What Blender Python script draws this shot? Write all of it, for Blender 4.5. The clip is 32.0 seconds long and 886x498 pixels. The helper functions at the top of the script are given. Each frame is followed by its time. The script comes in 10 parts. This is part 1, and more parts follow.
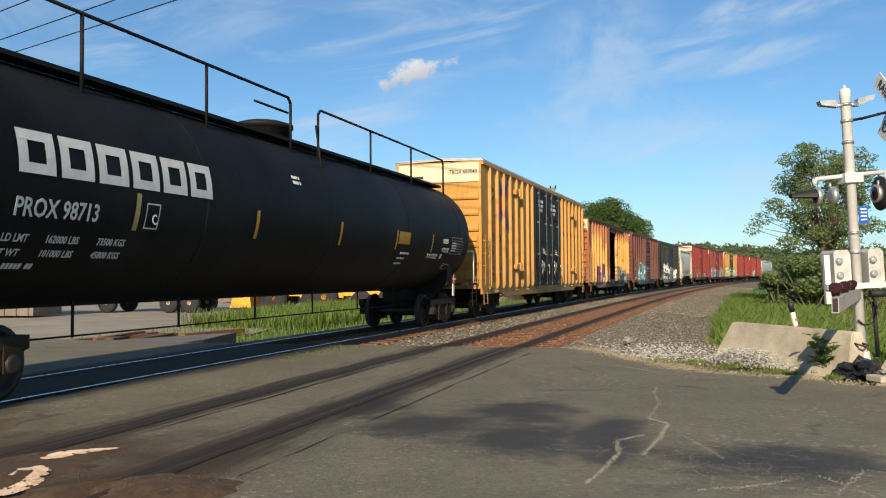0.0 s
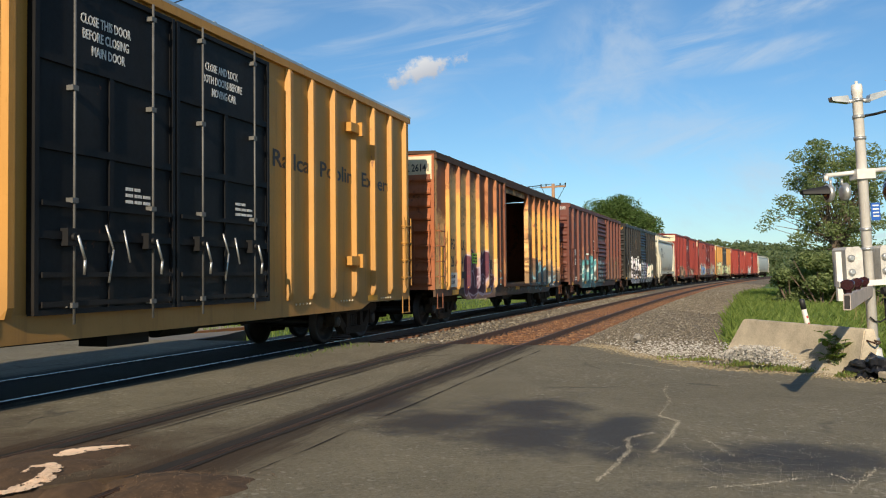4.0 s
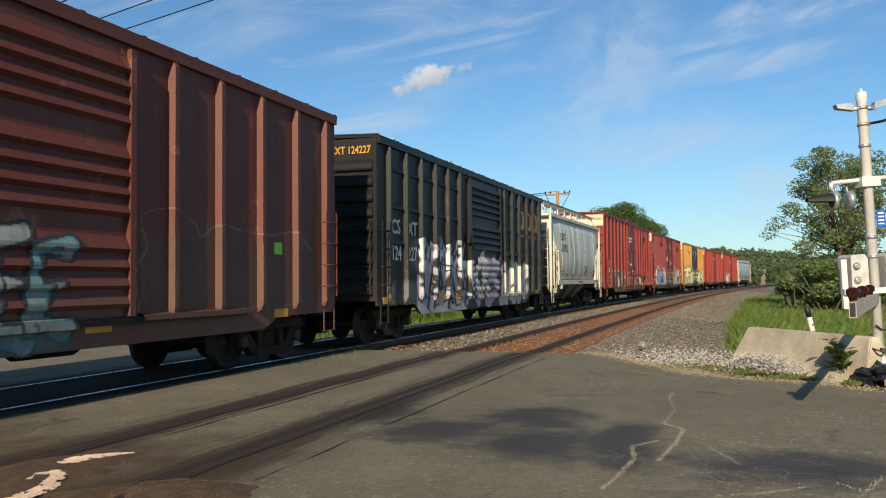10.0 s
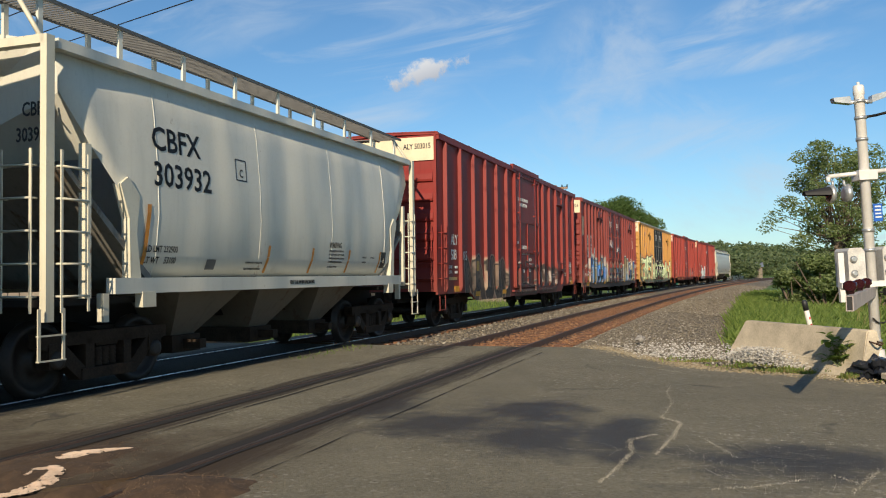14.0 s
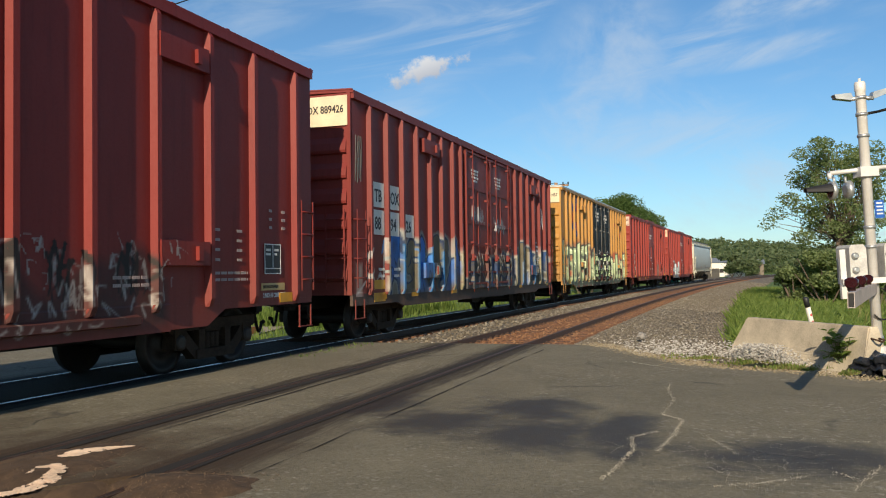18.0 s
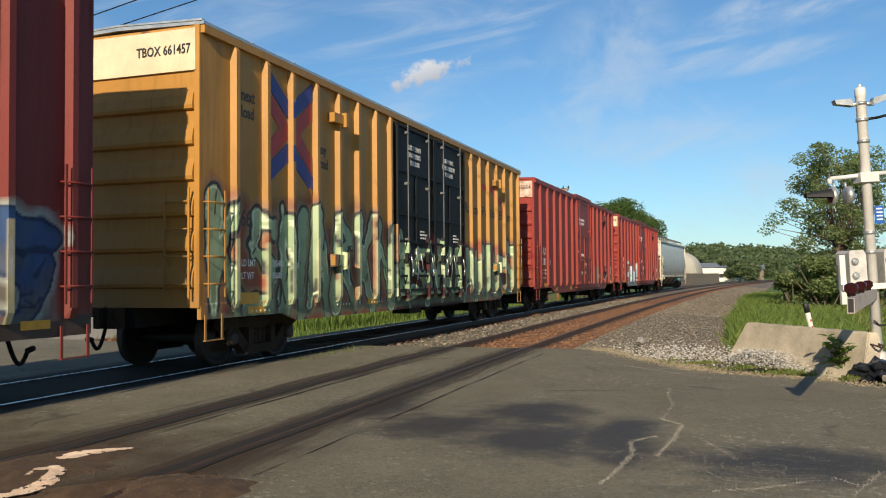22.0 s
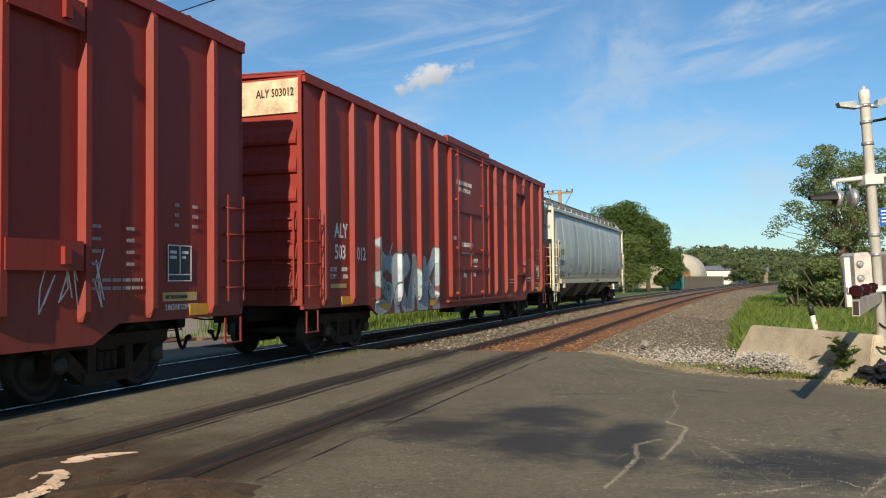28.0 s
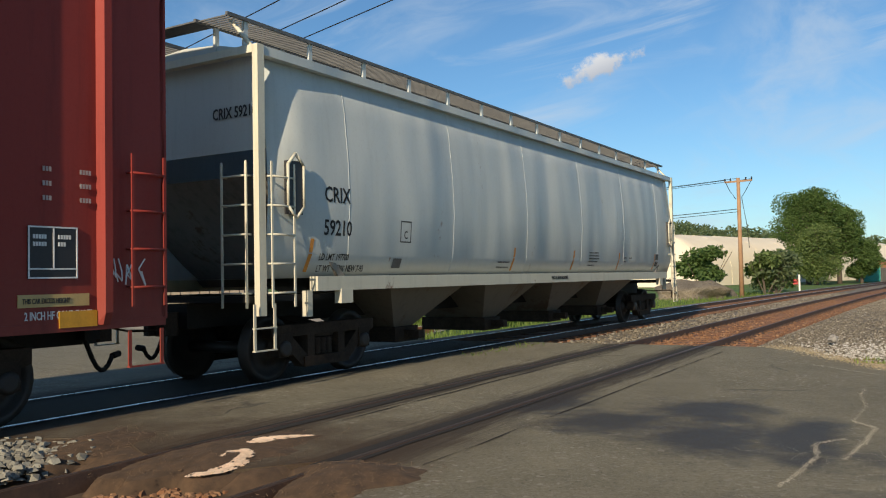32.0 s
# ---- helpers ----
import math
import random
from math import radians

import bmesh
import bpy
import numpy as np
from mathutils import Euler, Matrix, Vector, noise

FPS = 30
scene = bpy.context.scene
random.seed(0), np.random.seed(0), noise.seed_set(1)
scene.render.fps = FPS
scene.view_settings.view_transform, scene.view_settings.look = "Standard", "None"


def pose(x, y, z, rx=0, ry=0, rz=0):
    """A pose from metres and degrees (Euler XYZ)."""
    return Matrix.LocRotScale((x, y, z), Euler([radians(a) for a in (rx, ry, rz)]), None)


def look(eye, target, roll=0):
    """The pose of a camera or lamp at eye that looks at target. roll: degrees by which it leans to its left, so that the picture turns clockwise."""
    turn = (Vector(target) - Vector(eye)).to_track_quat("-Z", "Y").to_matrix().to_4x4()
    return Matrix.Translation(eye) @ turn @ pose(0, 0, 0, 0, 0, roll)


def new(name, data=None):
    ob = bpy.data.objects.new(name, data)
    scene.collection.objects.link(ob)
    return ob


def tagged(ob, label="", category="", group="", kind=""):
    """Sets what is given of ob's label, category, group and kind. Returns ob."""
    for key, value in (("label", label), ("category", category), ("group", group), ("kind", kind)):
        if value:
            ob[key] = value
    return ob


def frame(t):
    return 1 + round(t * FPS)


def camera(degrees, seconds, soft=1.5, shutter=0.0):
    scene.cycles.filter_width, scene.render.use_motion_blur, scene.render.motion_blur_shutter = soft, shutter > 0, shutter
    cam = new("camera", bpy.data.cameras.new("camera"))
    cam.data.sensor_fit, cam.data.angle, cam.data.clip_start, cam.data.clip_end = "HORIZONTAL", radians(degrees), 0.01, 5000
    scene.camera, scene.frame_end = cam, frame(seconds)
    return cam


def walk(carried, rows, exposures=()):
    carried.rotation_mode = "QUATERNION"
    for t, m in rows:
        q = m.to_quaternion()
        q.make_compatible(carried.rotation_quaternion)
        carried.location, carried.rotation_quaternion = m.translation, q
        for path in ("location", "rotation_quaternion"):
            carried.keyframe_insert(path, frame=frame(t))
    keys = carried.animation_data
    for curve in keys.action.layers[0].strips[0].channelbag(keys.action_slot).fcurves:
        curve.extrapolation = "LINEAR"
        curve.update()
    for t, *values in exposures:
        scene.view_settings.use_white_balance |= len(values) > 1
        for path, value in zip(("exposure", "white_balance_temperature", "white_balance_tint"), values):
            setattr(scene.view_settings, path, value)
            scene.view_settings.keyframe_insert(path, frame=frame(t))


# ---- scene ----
from mathutils.bvhtree import BVHTree

# The camera stands by the road at the crossing. x runs along the track, y across it, rail tops lie at z = 0.
cam = camera(55.53, 32.0, soft=1.1, shutter=0.0)
EYE_Z = 1.42
# seconds, heading from +x towards +y, tilt up, roll (degrees)
AIM = [(0, 16.28, 1.85, 0.45), (0.5, 16.41, 1.97, 0.38), (1, 16.46, 2.02, 0.36), (1.5, 16.52, 1.95, 0.38), (2, 16.66, 1.95, 0.40), (2.5, 16.81, 1.97, 0.43),
       (3, 16.91, 1.95, 0.49), (3.5, 16.95, 1.84, 0.51), (5.5, 16.84, 1.37, 0.65), (6, 16.93, 1.73, 0.65), (6.5, 16.97, 1.91, 0.51), (7, 16.96, 1.83, 0.46)]
AIM += [(7.5, 16.99, 1.80, 0.60), (8, 17.06, 1.84, 0.72), (8.5, 17.17, 1.94, 0.90), (9, 17.25, 2.05, 1.01), (9.5, 17.26, 2.15, 0.75), (10, 17.23, 2.20, 0.51),
        (10.5, 17.29, 2.06, 0.42), (11, 17.33, 1.76, 0.34), (11.5, 17.30, 1.62, 0.31), (12, 17.22, 1.56, 0.35), (12.5, 17.12, 1.60, 0.35), (13, 17.12, 1.67, 0.42)]
AIM += [(13.5, 17.17, 1.71, 0.48), (14, 17.07, 1.82, 0.66), (14.5, 17.12, 1.90, 0.85), (16.5, 17.24, 1.81, 0.76), (17, 17.14, 1.85, 0.71), (17.5, 17.13, 1.81, 0.73),
        (18, 17.15, 1.66, 0.79), (18.5, 17.12, 1.63, 0.83), (19, 17.21, 1.69, 0.84), (19.5, 17.28, 1.67, 0.80), (20, 17.19, 1.71, 0.74), (20.5, 17.15, 1.85, 0.58)]
AIM += [(21, 17.17, 1.77, 0.59), (21.5, 17.14, 1.83, 0.57), (22, 17.14, 1.90, 0.51), (22.5, 17.12, 1.90, 0.56), (23, 17.12, 1.96, 0.52), (23.5, 17.19, 1.89, 0.47),
        (24, 17.18, 1.86, 0.53), (24.5, 17.12, 2.03, 0.72), (25, 17.14, 2.05, 0.78), (25.5, 17.19, 2.07, 0.70), (27.5, 17.35, 2.14, 0.70), (28, 17.40, 2.14, 0.65)]
AIM += [(28.5, 17.95, 2.28, 0.71), (29, 18.38, 2.55, 0.91), (29.5, 18.64, 2.48, 1.16), (30, 19.10, 2.52, 1.42), (30.5, 20.09, 2.69, 1.86), (31, 21.91, 2.79, 2.00),
        (31.5, 25.60, 2.49, 1.68), (32, 28.96, 1.94, 1.08)]


def aimed(t, yaw, tilt, roll):
    a = min(1.0, max(0.0, (t - 28) / 4))
    a = a * a * (3 - 2 * a)
    eye = Vector((-0.01 * a, -0.09 * a, EYE_Z - 0.03 * a))
    y, p = radians(yaw), radians(tilt)
    way = Vector((math.cos(y) * math.cos(p), math.sin(y) * math.cos(p), math.sin(p)))
    return look(eye, eye + way * 10, -roll)


walk(cam, [(r[0], aimed(*r)) for r in AIM], [(0, 0.10), (2, 0.08), (5, 0.0), (32, 0.0)])

# ---- light: a low sun behind the camera, shining along the track ----
SUN_TURN, SUN_UP = 5.5, 24.0
sun_way = Vector((math.cos(radians(SUN_TURN)) * math.cos(radians(SUN_UP)), math.sin(radians(SUN_TURN)) * math.cos(radians(SUN_UP)), -math.sin(radians(SUN_UP))))
sun = new("sun", bpy.data.lights.new("sun", "SUN"))
sun.data.energy, sun.data.angle, sun.data.color = 5.8, radians(0.5), (1.0, 0.83, 0.60)
sun.matrix_world = look((-60, -5, 40), Vector((-60, -5, 40)) + sun_way)


class Nodes:
    """Short forms for node trees."""

    def __init__(self, tree):
        self.tree = tree
        tree.nodes.clear()

    def put(self, kind, **sets):
        n = self.tree.nodes.new(kind)
        for key, value in sets.items():
            if key in n.inputs:
                n.inputs[key].default_value = value
        return n

    def link(self, a, b):
        self.tree.links.new(a, b)

    def feed(self, socket, value):
        if isinstance(value, bpy.types.NodeSocket):
            self.tree.links.new(value, socket)
        else:
            socket.default_value = value

    def math(self, op, a, b=0.0, c=0.0, clamp=False):
        n = self.tree.nodes.new("ShaderNodeMath")
        n.operation, n.use_clamp = op, clamp
        for s, v in zip(n.inputs, (a, b, c)):
            self.feed(s, v)
        return n.outputs[0]

    def vec(self, op, a, b=(0, 0, 0)):
        n = self.tree.nodes.new("ShaderNodeVectorMath")
        n.operation = op
        self.feed(n.inputs[0], a)
        self.feed(n.inputs[1], b)
        return n.outputs["Value"] if op in ("DOT_PRODUCT", "LENGTH", "DISTANCE") else n.outputs["Vector"]

    def scaled(self, a, by, off=(0, 0, 0)):
        n = self.tree.nodes.new("ShaderNodeVectorMath")
        n.operation = "MULTIPLY_ADD"
        self.feed(n.inputs[0], a)
        n.inputs[1].default_value, n.inputs[2].default_value = by, off
        return n.outputs[0]

    def noise(self, at, scale, detail=4.0, rough=0.55, distort=0.0, color=False):
        n = self.put("ShaderNodeTexNoise", Scale=scale, Detail=detail, Roughness=rough, Distortion=distort)
        self.feed(n.inputs["Vector"], at)
        return n.outputs["Color" if color else "Fac"]

    def voronoi(self, at, scale, feature="F1", out="Distance", random=1.0):
        n = self.tree.nodes.new("ShaderNodeTexVoronoi")
        n.feature = feature
        n.inputs["Scale"].default_value, n.inputs["Randomness"].default_value = scale, random
        self.feed(n.inputs["Vector"], at)
        return n.outputs[out]

    def ramp(self, x, stops, hard=False):
        n = self.tree.nodes.new("ShaderNodeValToRGB")
        r = n.color_ramp
        r.interpolation = "CONSTANT" if hard else "LINEAR"
        while len(r.elements) < len(stops):
            r.elements.new(0.5)
        for e, (at, col) in zip(r.elements, stops):
            e.position, e.color = at, (*col, 1) if len(col) == 3 else col
        self.feed(n.inputs[0], x)
        return n.outputs[0]

    def step(self, x, lo, hi):
        """0 below lo, 1 above hi."""
        n = self.tree.nodes.new("ShaderNodeMapRange")
        n.interpolation_type = "SMOOTHSTEP"
        self.feed(n.inputs[0], x)
        for i, v in enumerate((lo, hi, 0.0, 1.0)):
            self.feed(n.inputs[1 + i], v)
        return n.outputs[0]

    def mix(self, fac, a, b, mode="MIX"):
        n = self.tree.nodes.new("ShaderNodeMix")
        n.data_type, n.blend_type = "RGBA", mode
        self.feed(n.inputs[0], fac)
        for s, v in ((n.inputs[6], a), (n.inputs[7], b)):
            self.feed(s, (*v, 1) if isinstance(v, tuple) and len(v) == 3 else v)
        return n.outputs[2]

    def split(self, v):
        n = self.tree.nodes.new("ShaderNodeSeparateXYZ")
        self.feed(n.inputs[0], v)
        return n.outputs

    def join(self, x, y, z):
        n = self.tree.nodes.new("ShaderNodeCombineXYZ")
        for s, v in zip(n.inputs, (x, y, z)):
            self.feed(s, v)
        return n.outputs[0]


def make_world():
    w = bpy.data.worlds.new("sky")
    scene.world = w
    w.use_nodes = True
    n = Nodes(w.node_tree)
    sky = n.tree.nodes.new("ShaderNodeTexSky")
    sky.sky_type, sky.sun_disc = "NISHITA", False
    sky.sun_elevation, sky.sun_rotation = radians(SUN_UP), radians(270 - SUN_TURN)
    sky.air_density, sky.dust_density, sky.ozone_density = 1.0, 0.15, 3.5
    way = n.tree.nodes.new("ShaderNodeTexCoord").outputs["Generated"]
    x, y, z = n.split(way)
    turn = n.math("ARCTAN2", y, x)
    # thin cirrus: long streaks that rise to the right, torn veils, and a broad mask that leaves the sky open elsewhere
    lie = n.join(n.math("MULTIPLY", turn, 3.2), n.math("MULTIPLY", n.math("ADD", z, n.math("MULTIPLY", turn, 0.17)), 17.0), 1.3)
    streak = n.noise(lie, 0.95, 8.0, 0.6, 0.9)
    veil = n.noise(n.join(n.math("MULTIPLY", turn, 7.0), n.math("MULTIPLY", n.math("SUBTRACT", z, n.math("MULTIPLY", turn, 0.5)), 11.0), 4.0), 0.8, 8.0, 0.62, 0.6)
    broad = n.noise(n.join(n.math("MULTIPLY", turn, 2.6), n.math("MULTIPLY", z, 5.0), 7.4), 1.0, 3.0, 0.5)
    wisps = n.math("MAXIMUM", n.math("MULTIPLY", n.step(streak, 0.47, 0.74), n.step(broad, 0.42, 0.58)), n.math("MULTIPLY", n.math("MULTIPLY", n.step(veil, 0.45, 0.8), 0.75), n.math("SUBTRACT", 1.0, n.step(broad, 0.40, 0.6))))
    def patch(h, e, rh, re, lean):
        a, b = n.math("DIVIDE", n.math("SUBTRACT", turn, radians(h)), radians(rh)), n.math("DIVIDE", n.math("ADD", n.math("SUBTRACT", z, math.sin(radians(e))), n.math("MULTIPLY", n.math("SUBTRACT", turn, radians(h)), lean)), radians(re))
        return n.math("SUBTRACT", 1.0, n.step(n.math("ADD", n.math("MULTIPLY", a, a), n.math("MULTIPLY", b, b)), 0.05, 1.0))
    torn = n.noise(n.join(n.math("MULTIPLY", turn, 9.0), n.math("MULTIPLY", n.math("ADD", z, n.math("MULTIPLY", turn, 0.3)), 26.0), 2.2), 1.0, 9.0, 0.6, 0.7)
    puffy = n.noise(n.join(n.math("MULTIPLY", turn, 12.0), n.math("MULTIPLY", z, 15.0), 5.1), 1.0, 9.0, 0.6, 0.4)
    for (h, e, rh, re, lean), grain, force in (((6.0, 13.0, 6.0, 6.5, 0.3), puffy, 0.75), ((-6.5, 16.8, 9.0, 1.6, 0.16), torn, 1.0), ((-4.0, 13.6, 7.0, 1.0, 0.12), torn, 0.8), ((1.5, 9.0, 9.0, 2.2, 0.05), torn, 0.6), ((30.0, 17.0, 7.0, 2.5, 0.3), torn, 0.5)):
        wisps = n.math("MAXIMUM", wisps, n.math("MULTIPLY", n.math("MULTIPLY", n.step(grain, 0.30, 0.72), patch(h, e, rh, re, lean)), force))
    haze = n.math("MULTIPLY", n.math("SUBTRACT", 1.0, n.step(z, 0.0, 0.22)), 0.16)
    # one small cumulus
    c = Vector((0.925, 0.305, 0.236)).normalized()
    right = c.cross(Vector((0, 0, 1))).normalized()
    up = right.cross(c)
    puff = n.noise(way, 46.0, 8.0, 0.68)
    u = n.math("DIVIDE", n.vec("DOT_PRODUCT", way, tuple(right)), 0.040)
    v = n.math("DIVIDE", n.math("SUBTRACT", n.vec("DOT_PRODUCT", way, tuple(up)), n.math("MULTIPLY", n.vec("DOT_PRODUCT", way, tuple(right)), 0.32)), 0.0125)
    far = n.math("SQRT", n.math("ADD", n.math("MULTIPLY", u, u), n.math("MULTIPLY", v, v)))
    ahead = n.step(n.vec("DOT_PRODUCT", way, tuple(c)), 0.9, 0.95)
    cumulus = n.math("MULTIPLY", n.step(n.math("SUBTRACT", n.math("MULTIPLY", puff, 2.6), n.math("ADD", far, 0.1)), 0.0, 0.7), ahead)
    lit = n.ramp(n.math("ADD", n.math("MULTIPLY", v, 0.35), 0.5), [(0.1, (4.2, 4.4, 4.9)), (0.8, (7.5, 7.4, 7.3))])
    above = n.step(z, -0.01, 0.02)
    col = n.mix(n.math("MULTIPLY", n.math("ADD", n.math("MULTIPLY", wisps, 0.7), haze), above), n.mix(1.0, sky.outputs[0], (0.76, 1.0, 1.10), "MULTIPLY"), (5.4, 6.3, 7.3))
    col = n.mix(n.math("MULTIPLY", cumulus, 0.9), col, lit)
    bg = n.put("ShaderNodeBackground", Strength=0.104)
    n.link(col, bg.inputs[0])
    out = n.put("ShaderNodeOutputWorld")
    n.link(bg.outputs[0], out.inputs[0])


make_world()

# ---- the way of the two tracks: arcs round one centre, bending away to the right ----
BEND, BEND_FROM, TRAIN_Y, NEAR_Y, GAUGE = 1226.0, -26.2, 8.96, 4.94, 1.56


def along(s, off=0.0, z=0.0):
    """A point s metres along the train's track, off metres to its far side."""
    a = max(0.0, s - BEND_FROM) / BEND
    return Vector((min(s, BEND_FROM) + (BEND + off) * math.sin(a), TRAIN_Y + off - (BEND + off) * (1 - math.cos(a)), z))


def turn_at(s):
    return -max(0.0, s - BEND_FROM) / BEND



# ---- materials ----
def material(name, build):
    m = bpy.data.materials.new(name)
    m.use_nodes = True
    n = Nodes(m.node_tree)
    b = n.put("ShaderNodeBsdfPrincipled")
    out = n.put("ShaderNodeOutputMaterial")
    n.link(b.outputs[0], out.inputs[0])
    build(n, b)
    return m


def place_of(n, ref=None, world=False):
    if world:
        return n.tree.nodes.new("ShaderNodeNewGeometry").outputs["Position"]
    t = n.tree.nodes.new("ShaderNodeTexCoord")
    t.object = ref
    return t.outputs["Object"]


def bumped(n, b, height, strength=0.3, distance=0.01):
    k = n.put("ShaderNodeBump", Strength=strength, Distance=distance)
    n.link(height, k.inputs["Height"])
    n.link(k.outputs[0], b.inputs["Normal"])


def plain(name, col, rough=0.6, metal=0.0, vary=0.25, scale=3.0, bump=0.0, world=False, grain=40.0, random=0.0, spec=0.5):
    """A surface of one kind, with blotches at two scales."""
    def build(n, b):
        p = place_of(n, world=world)
        a = n.noise(p, scale, 5.0, 0.6)
        g = n.noise(p, grain, 3.0, 0.6)
        f = n.math("ADD", n.math("MULTIPLY", a, 0.7), n.math("MULTIPLY", g, 0.3))
        dark, light = tuple(c * (1 - vary) for c in col), tuple(min(1, c * (1 + vary)) for c in col)
        c = n.ramp(f, [(0.3, dark), (0.7, light)])
        if random:
            r = n.tree.nodes.new("ShaderNodeObjectInfo").outputs["Random"]
            c = n.mix(1.0, c, n.ramp(r, [(0.0, (1 - random,) * 3), (1.0, (1.0,) * 3)]), "MULTIPLY")
        n.link(c, b.inputs["Base Color"])
        n.feed(b.inputs["Roughness"], n.math("ADD", n.math("MULTIPLY", a, 0.25), rough - 0.12))
        b.inputs["Metallic"].default_value = metal
        b.inputs["Specular IOR Level"].default_value = spec
        if bump:
            bumped(n, b, f, 0.5, bump)
    return material(name, build)


def car_paint(name, col, ref, rough=0.5, streak=0.35, rust=0.0, rust_col=(0.16, 0.055, 0.025), dust=0.25, patch=None, spec=0.4, fade=0.2, dents=0.0, flakes=0.0):
    """Weathered paint of a freight car: fading, downward streaks, rust, road dust towards the sill, sprayed lettering."""
    def build(n, b):
        p = place_of(n, ref)
        x, y, z = n.split(p)
        big = n.noise(p, 0.5, 4.0, 0.6)
        c = n.mix(n.math("MULTIPLY", n.step(big, 0.35, 0.7), fade), col, tuple(min(1, v * 1.5 + 0.03) for v in col))
        run = n.noise(n.scaled(p, (4.5, 4.5, 0.35)), 1.6, 6.0, 0.65)
        c = n.mix(n.math("MULTIPLY", n.step(run, 0.48, 0.72), streak), c, tuple(v * 0.4 for v in col))
        fine = n.noise(p, 22.0, 4.0, 0.7)
        c = n.mix(n.math("MULTIPLY", n.step(fine, 0.5, 0.8), 0.25), c, tuple(v * 0.6 for v in col))
        for x0, x1, z0, z1, pc in patch or ():
            wx = n.math("ADD", x, n.math("MULTIPLY", n.math("SUBTRACT", n.noise(p, 1.8, 5.0, 0.65), 0.5), 0.5))
            wz = n.math("ADD", z, n.math("MULTIPLY", n.math("SUBTRACT", n.noise(p, 1.4, 6.0, 0.7), 0.5), 1.6))
            c = n.mix(n.math("MULTIPLY", n.math("MULTIPLY", n.step(wx, x0 - 0.05, x0 + 0.1), n.math("SUBTRACT", 1.0, n.step(wx, x1 - 0.1, x1 + 0.05))),
                             n.math("MULTIPLY", n.step(wz, z0 - 0.3, z0 + 0.3), n.math("SUBTRACT", 1.0, n.step(wz, z1 - 0.3, z1 + 0.3)))), c, pc)
        if rust > 0:
            r = n.noise(n.scaled(p, (1.0, 1.0, 0.55)), 1.3, 8.0, 0.72, 0.4)
            rr = n.noise(p, 14.0, 5.0, 0.7)
            w = n.step(n.math("ADD", r, n.math("MULTIPLY", rr, 0.16)), 0.74 - rust * 0.3, 0.80 - rust * 0.26)
            c = n.mix(w, c, n.mix(rr, tuple(v * 0.55 for v in rust_col), tuple(min(1, v * 1.5) for v in rust_col)))
        if flakes > 0:
            # paint flaked off in ragged level strips, with rust run down below them
            chip = n.noise(n.scaled(p, (0.8, 0.8, 2.6)), 1.7, 7.0, 0.62, 0.3)
            patchy = n.noise(p, 0.8, 3.0, 0.5)
            # the forward half has lost less of its paint
            bare = n.math("ADD", n.math("MULTIPLY", n.step(x, 0.5, 2.5), 0.75), 0.25)
            w = n.math("MULTIPLY", n.math("MULTIPLY", n.step(chip, 0.535, 0.555), n.step(patchy, 0.38, 0.48)), bare)
            c = n.mix(n.math("MULTIPLY", n.step(chip, 0.48, 0.56), n.math("MULTIPLY", bare, 0.4)), c, (0.42, 0.17, 0.06))
            c = n.mix(n.math("MULTIPLY", w, flakes), c, (0.075, 0.024, 0.013))
        d = n.math("MULTIPLY", n.math("SUBTRACT", 1.0, n.step(n.math("ADD", z, n.math("MULTIPLY", n.math("SUBTRACT", fine, 0.5), 0.5)), 0.7, 2.2)), dust)
        c = n.mix(d, c, (0.11, 0.085, 0.06))
        # sprayed colour, where a paint layer carries it
        spray = n.tree.nodes.new("ShaderNodeAttribute")
        spray.attribute_name = "spray"
        amount = n.tree.nodes.new("ShaderNodeAttribute")
        amount.attribute_name = "spray_amount"
        worn = n.math("MULTIPLY", amount.outputs["Fac"], n.math("SUBTRACT", 1.0, n.math("MULTIPLY", n.step(fine, 0.58, 0.78), 0.45)))
        shabby = n.step(n.math("ADD", n.noise(n.scaled(p, (1.0, 1.0, 0.6)), 3.2, 6.0, 0.7), n.math("MULTIPLY", n.math("SUBTRACT", run, 0.5), 0.5)), 0.44, 0.66)
        paint = n.mix(n.math("MULTIPLY", shabby, 0.42), spray.outputs["Color"], n.mix(1.0, spray.outputs["Color"], (0.38, 0.34, 0.30), "MULTIPLY"))
        c = n.mix(worn, c, paint)
        c = n.mix(n.math("MULTIPLY", n.math("MULTIPLY", worn, d), 0.45), c, (0.11, 0.085, 0.06))
        n.link(c, b.inputs["Base Color"])
        n.feed(b.inputs["Roughness"], n.math("ADD", n.math("MULTIPLY", fine, 0.3), rough - 0.12))
        b.inputs["Specular IOR Level"].default_value = spec
        if dents:
            hgt = n.math("ADD", n.noise(n.scaled(p, (1.0, 1.0, 0.35)), 0.75, 1.2, 0.4), n.math("MULTIPLY", fine, 0.004))
            bumped(n, b, hgt, 0.8, 0.20)
        else:
            bumped(n, b, n.math("ADD", n.noise(p, 2.2, 2.0), n.math("MULTIPLY", fine, 0.05)), 0.35, 0.012)
    return material(name, build)


